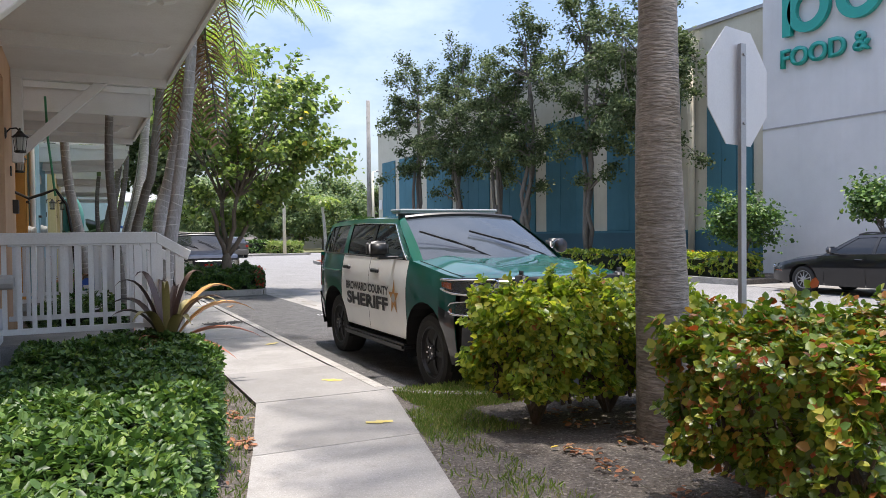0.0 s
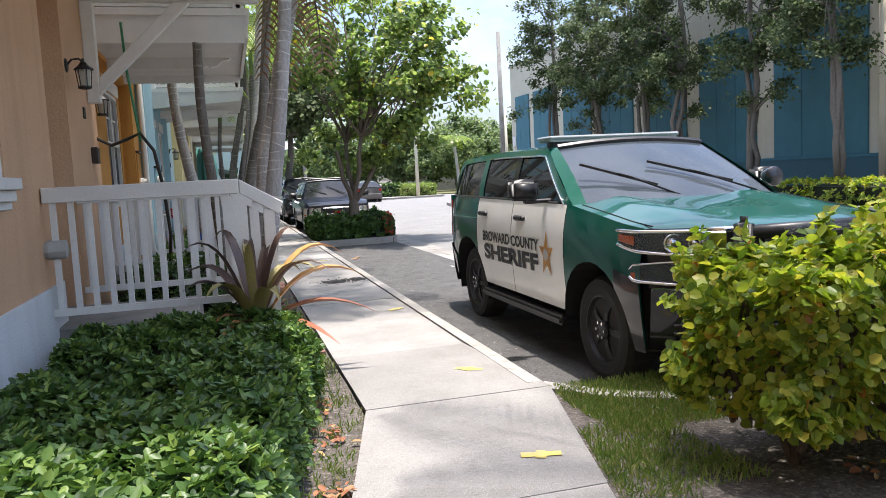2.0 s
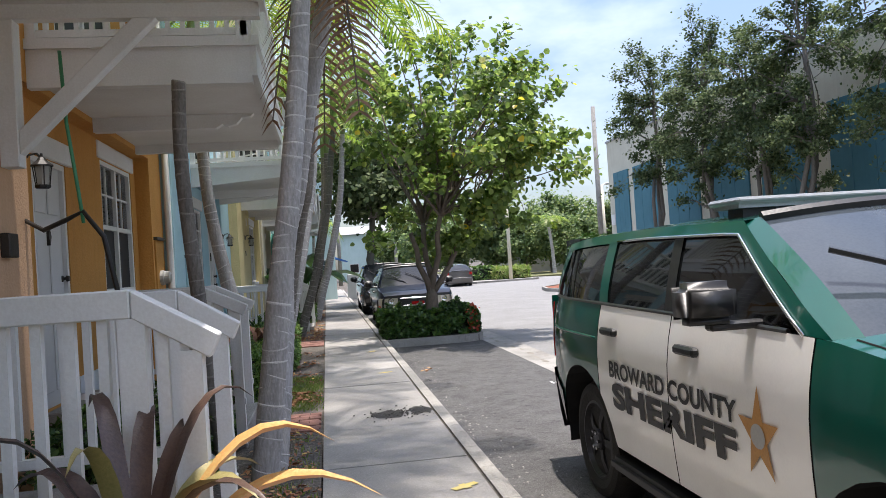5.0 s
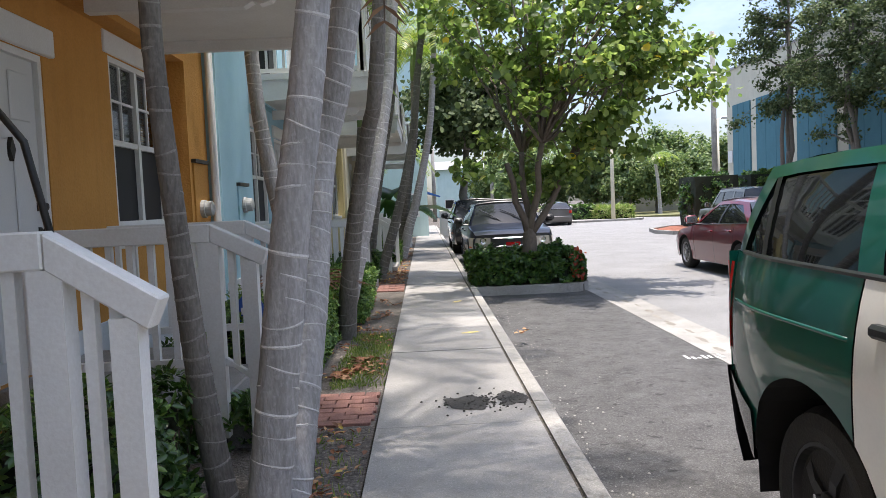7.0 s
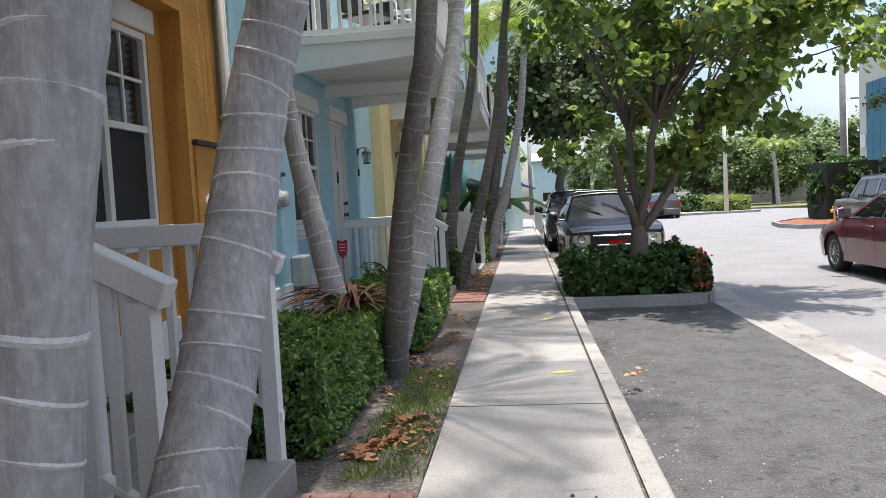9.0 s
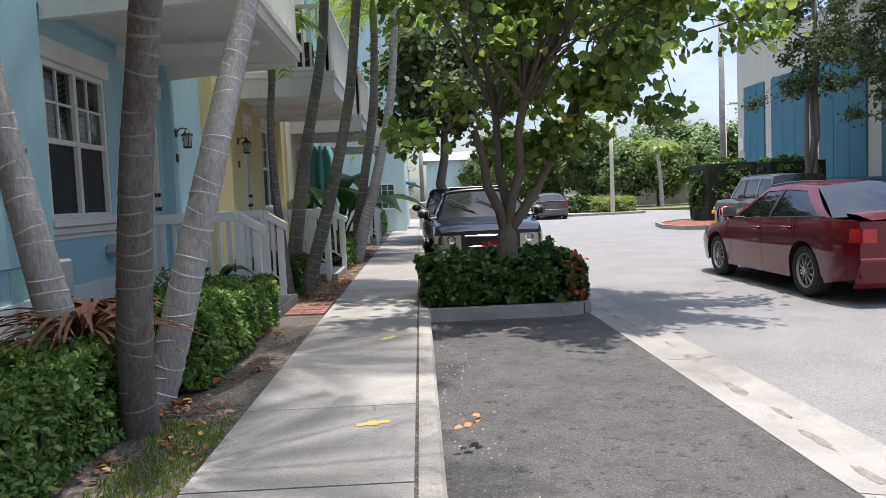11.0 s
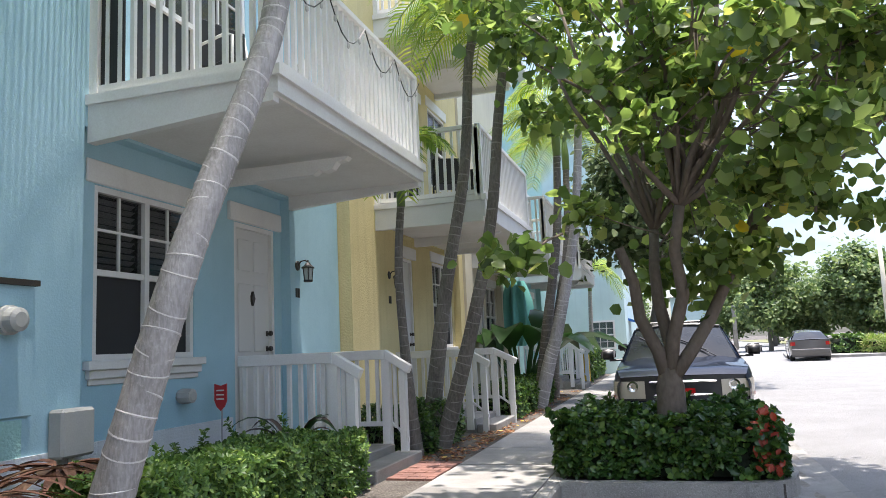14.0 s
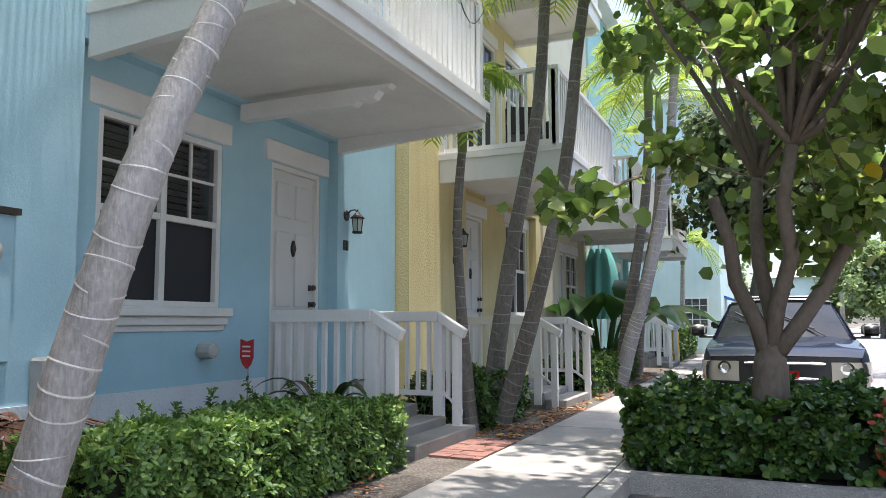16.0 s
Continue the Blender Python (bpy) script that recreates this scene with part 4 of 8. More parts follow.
# red brick paths from the steps to the walkway
for (x0, x1, y0, y1) in ((1.13, 1.75, 13.55, 14.42), (1.27, 1.75, 21.45, 22.5), (1.42, 1.75, 9.7, 10.6)):
    pth = thing("brick_path", ((x0 + x1) / 2, (y0 + y1) / 2, -0.06), "small path of worn red pavers", "path", kind="structure")
    yv = y0
    row = 0
    while yv < y1 - 0.05:
        xv = x0 - (0.1 if row % 2 else 0)
        while xv < x1 - 0.02:
            a, b = max(xv, x0), min(xv + 0.2, x1)
            if b - a > 0.04:
                bm = boxes((a + 0.004, b - 0.004, yv + 0.004, yv + 0.1 + 0.004, -0.06, 0.002 + random.uniform(-0.005, 0.005)))
                part("paver", bm, M["paver"], pth, bevel=0.004)
            xv += 0.2
        yv += 0.108
        row += 1

# fixtures on the walls
wall_lamp(-0.2, 10.87, 2.42)
wall_lamp(-0.3, 12.46, 2.33)
wall_lamp(-0.18, 22.5, 2.2)
wall_lamp(0.0, 25.1, 2.28)
bars(hA, -0.2, 11.5, 2.1, 2)
bars(hC, -0.18, 22.44, 1.9, 2)
bars(hD, 0.0, 25.05, 1.93, 2)
part("mail_slot", boxes((-0.2, -0.14, 11.75, 11.9, 1.68, 1.84)), M["bronze"], hA, bevel=0.006)
meter(hA, -0.2, 6.45, 1.74, M["peach"])
meter(hB, -0.32, 17.0, 1.5, M["orange"])
meter(hC, -0.18, 18.34, 1.54, M["blue"], 0.24, 0.64)
# thin plate on the wall whose own tone stands in for a shaded recess
part("meter_recess", boxes((-0.179, -0.172, 18.3, 18.52, 0.3, 0.88)), M["aqua"], hC, "flat bluish plate standing in for the shaded recess under the meter")
for hs, x, yy, z in ((hA, -0.18, 6.9, 0.64), (hA, -0.18, 7.32, 0.52), (hC, -0.18, 18.9, 0.78)):
    cb = part("utility_box", boxes((x, x + 0.14, yy - 0.16, yy + 0.16, z - 0.2, z + 0.14)), M["grey"], hs, "grey plastic utility box on the wall", bevel=0.02)
    part("conduit", tube(bmesh.new(), [(x + 0.06, yy, z - 0.2), (x + 0.06, yy, -0.1)], 0.02, 6), M["grey"], hs)
for hs, x, yy, z in ((hA, -0.2, 9.45, 1.0), (hC, -0.3, 20.4, 0.9)):
    part("vent_hood", lathe(bmesh.new(), (x, yy, z), (1, 0, 0), [(0, 0.06), (0.03, 0.07), (0.14, 0.065), (0.15, 0.04)], 10), M["grey"], hs, "small wall outlet hood")
for yy, x in ((17.39, -0.29), (10.4, -0.4)):
    bm = tube(bmesh.new(), [(x + 0.05, yy, 9.0), (x + 0.05, yy, 0.45), (x + 0.08, yy + 0.01, 0.32), (x + 0.3, yy + 0.04, 0.24)], 0.045, 8)
    whole("downpipe", bm, M["white"], "white rain downpipe on the house corner", "downpipe", "rain pipes", smooth=True)
# red shield sign on a stake
sg = thing("yard_sign", (-0.08, 20.74, -0.05), "red shield-shaped yard sign on a thin stake", "sign")
part("stake", tube(bmesh.new(), [(-0.08, 20.74, -0.05), (-0.08, 20.74, 0.76)], 0.008, 5), M["galv"], sg)
shield = [(-0.1, 1.08), (0, 1.05), (0.1, 1.08), (0.1, 0.86), (0.06, 0.78), (0, 0.73), (-0.06, 0.78), (-0.1, 0.86)]
part("shield", prism(bmesh.new(), [(-0.08 + a * 0.66, 0.86 + (b - 0.9) * 0.72) for a, b in shield], "y", 20.715, 20.73), mat("red_enamel", (0.5, 0.03, 0.03), (0.42, 0.025, 0.03), 0.4), sg, "red shield plate")
for z in (0.92, 0.88, 0.84):
    part("text_bar", boxes((-0.12, -0.04, 20.71, 20.7145, z, z + 0.013)), M["white"], sg)
sg = thing("yard_sign", (1.02, 14.9, -0.05), "blue octagonal yard sign on a thin stake", "sign")
part("stake", tube(bmesh.new(), [(0.62, 15.05, -0.05), (0.62, 15.05, 0.5)], 0.008, 5), M["galv"], sg)
part("plate", prism(bmesh.new(), [(0.62 + 0.13 * math.cos(math.pi / 8 + k * math.pi / 4), 0.6 + 0.15 * math.sin(math.pi / 8 + k * math.pi / 4)) for k in range(8)], "y", 15.03, 15.04), mat("blue_enamel", (0.03, 0.1, 0.42), (0.03, 0.09, 0.36), 0.4), sg, "blue plate")
part("text_bar", boxes((0.55, 0.69, 15.024, 15.029, 0.57, 0.63)), M["white"], sg)
# green hose and black cable that hang at the ochre house
whole("garden_hose", tube(bmesh.new(), [(0.15, 12.0, 3.1), (0.17, 12.0, 2.6), (0.22, 12.02, 2.1), (0.24, 12.02, 1.9)], 0.014, 6), mat("green_hose", (0.05, 0.28, 0.13), (0.04, 0.22, 0.1), 0.5), "green garden hose hanging from the balcony", "hose", smooth=True)
whole("cable", tube(bmesh.new(), [(-0.2, 12.2, 1.95), (-0.05, 12.1, 1.87), (0.12, 12.05, 1.93), (0.24, 12.02, 1.98), (0.36, 12.05, 1.8), (0.42, 12.1, 1.4), (0.45, 12.15, 0.9), (0.4, 12.2, 0.45)], 0.018, 6), M["black"], "thick black cable slung along the porch", "cable", smooth=True)

# ---- vehicles ----
def paint(name, c, metal=0.0, rough=0.35, coat=0.9):
    return mat(name, c, tuple(v * 0.9 for v in c), rough, metal=metal, bump=0.0, coat=coat, fine=0.2, spec=0.12)


CAR = {
    "green": paint("green_car_paint", (0.003, 0.08, 0.058)),
    "whitecar": paint("white_car_paint", (0.86, 0.85, 0.81)),
    "blackcar": paint("black_car_paint", (0.008, 0.008, 0.01), coat=1.0),
    "navycar": paint("dark_navy_car_paint", (0.006, 0.009, 0.02), coat=0.6),
    "redcar": paint("dark_red_metallic_paint", (0.12, 0.004, 0.01), 0.1),
    "greycar": paint("grey_metallic_paint", (0.13, 0.125, 0.12), 0.5),
    "chrome": mat("chrome", (0.75, 0.75, 0.75), (0.7, 0.7, 0.7), 0.12, metal=1.0, bump=0),
    "tyre": mat("tyre_rubber", (0.022, 0.022, 0.022), (0.035, 0.033, 0.03), 0.85, bump=0.3, bscale=90),
    "rimblack": mat("dark_steel_wheel", (0.035, 0.035, 0.037), (0.025, 0.025, 0.026), 0.45, metal=0.4, bump=0.05),
    "rim": mat("alloy_wheel", (0.42, 0.42, 0.43), (0.35, 0.35, 0.36), 0.35, metal=0.8, bump=0),
    "trim": mat("black_trim", (0.012, 0.012, 0.013), (0.018, 0.018, 0.018), 0.4, bump=0.05),
    "under": mat("dark_underbody", (0.006, 0.006, 0.006), (0.01, 0.01, 0.01), 0.9, bump=0),
    "lamp": glass_mat("headlamp_glass", (0.25, 0.26, 0.27), 0.03, 0.22),
    "reflector": mat("lamp_reflector", (0.09, 0.09, 0.095), (0.03, 0.03, 0.032), 0.2, metal=0.9, bump=0, scale=60),
    "lamp_pale": glass_mat("hazy_headlamp", (0.5, 0.47, 0.4), 0.15, 0.9),
    "amber": mat("amber_lens", (0.55, 0.13, 0.03), (0.5, 0.1, 0.02), 0.2, bump=0),
    "redlens": mat("red_lens", (0.4, 0.012, 0.012), (0.35, 0.01, 0.01), 0.2, bump=0, coat=0.5),
    "gold": mat("gold_star", (0.52, 0.27, 0.07), (0.4, 0.19, 0.05), 0.5, bump=0),
    "tint": mat("tinted_car_glass", (0.008, 0.009, 0.01), (0.008, 0.009, 0.01), 0.03, bump=0, spec=0.6),
    "shield": mat("windscreen_glass", (0.035, 0.045, 0.055), (0.055, 0.066, 0.078), 0.02, bump=0, spec=0.4),
    "shield_dark": mat("dark_windscreen_glass", (0.012, 0.014, 0.017), (0.02, 0.023, 0.026), 0.04, bump=0, spec=0.3),
    "letter": mat("black_lettering", (0.012, 0.011, 0.01), (0.012, 0.011, 0.01), 0.45, bump=0),
    "bars_clear": glass_mat("clear_light_bar", (0.34, 0.36, 0.37), 0.1, 0.7),
}


def soften(bm, r, segs=3):
    """Rounds every edge of a box."""
    bmesh.ops.bevel(bm, geom=bm.edges[:], offset=r, segments=segs, affect="EDGES", clamp_overlap=True)
    return bm


def lerp_table(tab, s):
    if s <= tab[0][0]:
        return tab[0][1]
    for (a, va), (b, vb) in zip(tab, tab[1:]):
        if s <= b:
            return va + (vb - va) * (s - a) / (b - a)
    return tab[-1][1]


def grid_faces(bm, rows):
    vs = [[bm.verts.new(p) for p in r] for r in rows]
    for r0, r1 in zip(vs, vs[1:]):
        for i in range(len(r0) - 1):
            try:
                bm.faces.new((r0[i], r0[i + 1], r1[i + 1], r1[i]))
            except ValueError:
                pass
    return bm


def wheel(parent, x, s, r, side, width, rim_mat, spokes=6):
    """A wheel on its axle along x: tyre with rounded shoulders, dished rim with spokes, hub and bolts."""
    c = Vector((x, s, r))
    ax = Vector((side, 0, 0))
    rr = r * 0.66
    w = part("wheel", lathe(bmesh.new(), c, ax, [(-width, rr * 0.98), (-width, r * 0.9), (-width * 0.8, r), (-width * 0.2, r), (0.0, r * 0.93), (0.012, r * 0.8), (0.0, rr), (-0.03, rr * 0.97)], 36), CAR["tyre"], parent, "black tyre", smooth=False)
    part("rim", lathe(bmesh.new(), c, ax, [(-0.1, rr * 0.97), (-0.002, rr * 0.99), (0.0, rr * 0.93), (-0.05, rr * 0.86), (-0.09, rr * 0.8), (-0.1, 0.02)], 36), rim_mat, w)
    for k in range(spokes):
        a = 2 * math.pi * (k + 0.5) / spokes
        d = Vector((0, math.cos(a), math.sin(a)))
        q = Vector((0, -math.sin(a), math.cos(a)))
        bm = bmesh.new()
        ws = rr * (0.24 if spokes < 8 else 0.13)
        pts = []
        for dist, wd, dx in ((0.1, 0.8, -0.02), (0.5, 0.75, -0.012), (0.92, 1.05, -0.035)):
            for e in (-1, 1):
                pts.append(c + d * rr * dist + q * ws * wd * e * 0.5 + ax * dx)
        v = [bm.verts.new(p) for p in pts] + [bm.verts.new(p - ax * 0.05) for p in pts]
        for f in ((0, 1, 3, 2), (2, 3, 5, 4), (0, 2, 8, 6), (2, 4, 10, 8), (1, 7, 9, 3), (3, 9, 11, 5)):
            bm.faces.new([v[i] for i in f])
        part("spoke", bm, rim_mat, w)
    part("hub", lathe(bmesh.new(), c, ax, [(-0.08, rr * 0.3), (-0.005, rr * 0.28), (0.004, rr * 0.2), (0.006, rr * 0.05)], 18), rim_mat, w)
    for k in range(6):
        a = 2 * math.pi * k / 6
        part("lug_nut", lathe(bmesh.new(), c + Vector((0, math.cos(a), math.sin(a))) * rr * 0.22, ax, [(0, 0.013), (0.022, 0.012)], 6), CAR["chrome"], w)
    return w


def car(name, label, at, heading, S, colours, category="car", group=""):
    """A car with its nose towards -y before it is turned. S holds the lengths and the tables of heights along the body."""
    t = thing(name, (0, 0, 0), label, category, group)
    L, W = S["L"], S["W"]
    hw = W / 2
    sill, r, ra = S["sill"], S["r"], S["r"] * S.get("arch", 1.17)
    sf, sr = S["axles"]
    shoulder = S["shoulder"]

    def half(s):
        k = 1.0
        a, b = S.get("taper", (0.55, 0.4))
        if s < a:
            k -= S.get("nose", 0.13) * (1 - s / a) ** 2
        if s > L - b:
            k -= S.get("tail", 0.06) * (1 - (L - s) / b) ** 2
        return hw * k

    def low(s):
        z = lerp_table(S["low"], s) if "low" in S else sill
        for c in (sf, sr):
            if abs(s - c) < ra:
                z = max(z, r + math.sqrt(ra * ra - (s - c) ** 2) - 0.01)
        return z

    def side_x(s, z):
        up = lerp_table(shoulder, s)
        q = min(1, max(0, (z - sill) / (up - sill)))
        k = 0.955 + 0.045 * math.sin(min(1, q / 0.62) * math.pi / 2) if q < 0.62 else 1.0 - 0.05 * ((q - 0.62) / 0.38) ** 2
        return half(s) * k

    stations = sorted({*(L * i / 46 for i in range(47)), *(c + ra * math.cos(math.pi * k / 14) for c in (sf, sr) for k in range(15)), *S["cuts"]})
    names = S["panels"]
    bounds = [S.get("side_start", 0.0), *S["cuts"], L]
    for (a, b), (pn, col) in zip(zip(bounds, bounds[1:]), names):
        st = [s for s in stations if a <= s <= b]
        for sd in (-1, 1):
            rows = []
            for s in st:
                s2 = min(max(s, a + 0.005), b - 0.005)
                z0, z1 = low(s2), lerp_table(shoulder, s2)
                z0 = min(z0, z1 - 0.02)
                rows.append([(sd * side_x(s2, z0 + (z1 - z0) * k / 7), s2, z0 + (z1 - z0) * k / 7) for k in range(8)])
            bm = grid_faces(bmesh.new(), rows)
            part(pn, bm, colours[col], t, smooth=True)
    # dark body inside, so that gaps read as gaps
    core = bmesh.new()
    cs = [s for s in stations if S.get("side_start", 0.0) + 0.12 < s < L - 0.1]
    rows = []
    for s in cs:
        z1 = lerp_table(shoulder, s) - 0.03
        x = half(s) * 0.92 - 0.02
        near = min(abs(s - sf), abs(s - sr)) < ra
        xi = x - 0.28 if near else x
        rows.append([(-xi, s, sill + 0.03), (-xi, s, z1), (xi, s, z1), (xi, s, sill + 0.03), (-xi, s, sill + 0.03)])
    grid_faces(core, rows)
    part("underbody", core, CAR["under"], t)
    for c in (sf, sr):
        for sd in (-1, 1):
            bm = bmesh.new()
            arc = [math.pi * k / 14 for k in range(-1, 16)]
            o = [(sd * (side_x(c + ra * math.cos(a) * 0.99, r + ra * max(0, math.sin(a))) - 0.004), c + ra * math.cos(a), r + ra * math.sin(a)) for a in arc]
            i = [(sd * (half(c) - 0.33), c + ra * math.cos(a), r + ra * math.sin(a)) for a in arc]
            grid_faces(bm, [o, i])
            part("wheel_well", bm, CAR["under"], t)
            wheel(t, sd * (hw - S.get("inset", 0.035)), c, r, sd, S.get("tyre", 0.25), colours["rim"], S.get("spokes", 6))
            if S.get("flare"):
                f = [(sd * (side_x(c + ra * math.cos(a), r + ra * max(0, math.sin(a))) + 0.012), c + ra * math.cos(a), r + ra * math.sin(a)) for a in arc]
                part("wheel_arch_trim", tube(bmesh.new(), f, 0.022, 6), colours[S["flare"]], t)
    # bonnet
    sc = S["cowl"]
    rows = []
    for k in range(15):
        s = S["nose_s"] + (sc - S["nose_s"]) * k / 14
        z = lerp_table(shoulder, s)
        x = side_x(s, z)
        row = []
        for j in range(-10, 11):
            u = j / 10
            crown = S["crown"] * (1 - abs(u) ** 2.5) + S.get("ridge", 0.02) * math.exp(-((abs(u) - 0.6) / 0.15) ** 2) * min(1, k / 4)
            row.append((x * u, s - S["bow"] * (1 - abs(u) ** S.get("bow_pow", 2)) * (1 - k / 14), z + crown * min(1, 0.25 + k / 8) - S.get("lip", 0.0) * max(0, 1 - k / 2.5) ** 2))
        rows.append(row)
    part("bonnet", grid_faces(bmesh.new(), rows), colours["hood"], t, smooth=True)
    nose_rows = rows[0]
    # front face from bonnet edge to sill
    def face(z0, z1, off0, off1, wk=1.0, n=4):
        out = []
        for k in range(n + 1):
            z = z0 + (z1 - z0) * k / n
            o = off0 + (off1 - off0) * k / n
            out.append([(p[0] * wk, p[1] + o, z + (p[2] - nose_rows[0][2]) * (1 - (nose_rows[10][2] > 0) * k / n) * 0.3) for p in nose_rows])
        return out
    zn = lerp_table(shoulder, S["nose_s"])
    zb = S["bumper_top"]
    part("grille", grid_faces(bmesh.new(), face(zn, zb, 0.0, -0.02)), colours["grille"], t, "dark front grille", smooth=True)
    part("nose_core", grid_faces(bmesh.new(), face(zn - 0.01, sill, 0.06, 0.06, 0.985)), CAR["under"], t)
    part("front_bumper", grid_faces(bmesh.new(), face(zb, sill + 0.06, -0.06, -0.03, 1.01) + face(sill + 0.06, sill - 0.02, -0.02, 0.12, 0.98, 2)), colours["bumper"], t, smooth=True)
    for z in S.get("grille_bars", ()):
        part("grille_bar", tube(bmesh.new(), [(p[0] * 0.66, p[1] - 0.02, z) for p in nose_rows[2:-2]], 0.018, 6), CAR["chrome"], t)
    for sd in (-1, 1) if "lamp" in S else ():
        pts = [p for p in nose_rows if p[0] * sd >= hw * S.get("lamp_in", 0.5)]
        pts = sorted(pts, key=lambda p: abs(p[0]))
        hl = S["lamp"]
        rows = []
        for k in range(5):
            e = [S.get("lamp_back", 0.32) * q for q in (0.25, 0.6, 0.85, 1.0)]
            nn = len(pts) + len(e) - 1
            zs = [hl[0] + (hl[1] - hl[0]) * k / 4] * (nn + 1)
            back = 1.0
            row = [(p[0] * 1.005, p[1] - 0.03, z) for p, z in zip(pts, zs)]
            row += [(sd * (side_x(S["nose_s"] + q * back, z) + 0.012), S["nose_s"] + q * back, z) for q, z in zip(e, zs[len(pts):])]
            rows.append(row)
        h = part("headlight", grid_faces(bmesh.new(), rows), CAR[S.get("lampc", "lamp")], t, "clear headlight with amber corner", smooth=True)
        zc = hl[0] + (hl[1] - hl[0]) * 0.7
        pm = pts[len(pts) // 2]
        part("lamp_bowl", lathe(bmesh.new(), (pm[0], pm[1] - 0.035, zc), (0, -1, 0), [(-0.03, 0.02), (0.0, 0.075), (0.006, 0.075), (0.004, 0.05), (-0.01, 0.03)], 16), CAR["chrome"], h)
        for r0, r1 in ((0, 1),):
            part("amber_lens", grid_faces(bmesh.new(), [[Vector(p) + Vector((sd * 0.008, -0.004, 0.012 - 0.024 * (r != r0))) for p in rows[r][-4:]] for r in (r0, r1)]), CAR["amber"], h, "amber lens")
    # tail face and lamps
    zt = lerp_table(shoulder, L)
    xr = half(L)
    part("rear_panel", grid_faces(bmesh.new(), [[(xr * j / 8, L + 0.07 * (1 - (j / 8) ** 2), z) for j in range(-8, 9)] for z in (S["rear_bumper"] - 0.02, zt * 0.8, zt)]), colours["tail"], t, smooth=True)
    part("rear_bumper", grid_faces(bmesh.new(), [[(xr * 1.01 * j / 8, L + d + 0.07 * (1 - (j / 8) ** 2), z) for j in range(-8, 9)] for z, d in ((sill - 0.03, -0.14), (sill + 0.1, -0.06), (S["rear_bumper"] - 0.05, 0.02), (S["rear_bumper"], 0.03), (S["rear_bumper"] + 0.01, -0.01))]), colours["bumper"], t, smooth=True)
    for sd in (-1, 1):
        z0, z1, dep = S["tail_lamp"]
        rows = []
        for k in range(4):
            z = z0 + (z1 - z0) * k / 3
            rows.append([(sd * (side_x(L - dep, min(z, zt)) + 0.008), L - dep, z), (sd * (side_x(L - 0.02, min(z, zt)) + 0.01), L - 0.02, z), (sd * xr * 0.99, L + 0.035, z), (sd * xr * 0.8, L + 0.05, z)])
        part("tail_light", grid_faces(bmesh.new(), rows), CAR["redlens"], t, "red tail light")
    # greenhouse
    hr = S["roof_half"]
    wf, rf, rb, wb = S["cowl"], S["roof_front"], S["roof_back"], S["tail_base"]

    def belt(s):
        return lerp_table(shoulder, s)

    def G(s, q, off=0.0):
        """A point of the greenhouse's side: s along the car, q from belt to roof edge."""
        z0 = belt(s)
        z1 = lerp_table(S["roof"], s)
        x0 = side_x(s, z0) - 0.015
        x = x0 + (hr - x0) * q ** 1.25
        return (x + off, s, z0 + (z1 - z0) * q)

    def side_patch(sd, a0, a1, b0, b1, q0, q1, off=0.0, n=6):
        """Bounded by s = a0..a1 at its foot and b0..b1 at its head."""
        rows = []
        for k in range(n + 1):
            q = q0 + (q1 - q0) * k / n
            f = q
            s0, s1 = a0 + (b0 - a0) * f, a1 + (b1 - a1) * f
            rows.append([(sd * G(s0 + (s1 - s0) * j / 8, q, off)[0],) + G(s0 + (s1 - s0) * j / 8, q)[1:] for j in range(9)])
        return grid_faces(bmesh.new(), rows)
    for sd in (-1, 1):
        part("window_band", side_patch(sd, wf + 0.02, wb - 0.02, rf + 0.02, rb - 0.02, 0.0, 1.0, -0.004), CAR["tint"], t, "dark tinted side windows", smooth=True)
        pil = S["pillars"]
        part("pillar", side_patch(sd, wf, wf + 0.16, rf, rf + 0.1, 0, 1, 0.006), colours["roofc"], t, smooth=True)
        for a, w, col in pil:
            lean = S.get("lean", 0.0)
            part("pillar", side_patch(sd, a, a + w, a + lean, a + w + lean, 0, 0.97, 0.005), colours[col], t, smooth=True)
        part("pillar", side_patch(sd, wb - S["dpil"][0], wb, rb - S["dpil"][1], rb, 0, 1, 0.006), colours["roofc"], t, smooth=True)
        part("roof_rail_panel", side_patch(sd, wf, wb, rf, rb, 0.86, 1.0, 0.008, 2), colours["roofc"], t, smooth=True)
        part("belt_trim", tube(bmesh.new(), [(sd * (G(s, 0)[0] + 0.008), s, belt(s) + 0.006) for s in np.linspace(wf + 0.25, wb - 0.15, 16)], 0.012, 6), CAR["trim"], t)
        # mirror
        sm = wf + S.get("mirror", 0.42)
        zb2 = belt(sm)
        x0 = side_x(sm, zb2)
        mm = bmesh.new()
        box(mm, min(sd * (x0 + 0.09), sd * (x0 + 0.33)), max(sd * (x0 + 0.09), sd * (x0 + 0.33)), sm - 0.11, sm + 0.03, zb2 + 0.03, zb2 + 0.2)
        soften(mm, 0.036)
        mi = part("mirror", mm, CAR["trim"] if S.get("dark_mirror", True) else colours["roofc"], t, "door mirror housing", smooth=True)
        mm = bmesh.new()
        box(mm, min(sd * (x0 - 0.05), sd * (x0 + 0.2)), max(sd * (x0 - 0.05), sd * (x0 + 0.2)), sm - 0.06, sm, zb2 + 0.0, zb2 + 0.035)
        part("mirror_arm", mm, CAR["trim"], mi, bevel=0.01)
        mm = bmesh.new()
        box(mm, min(sd * (x0 + 0.11), sd * (x0 + 0.31)), max(sd * (x0 + 0.11), sd * (x0 + 0.31)), sm + 0.031, sm + 0.036, zb2 + 0.05, zb2 + 0.18)
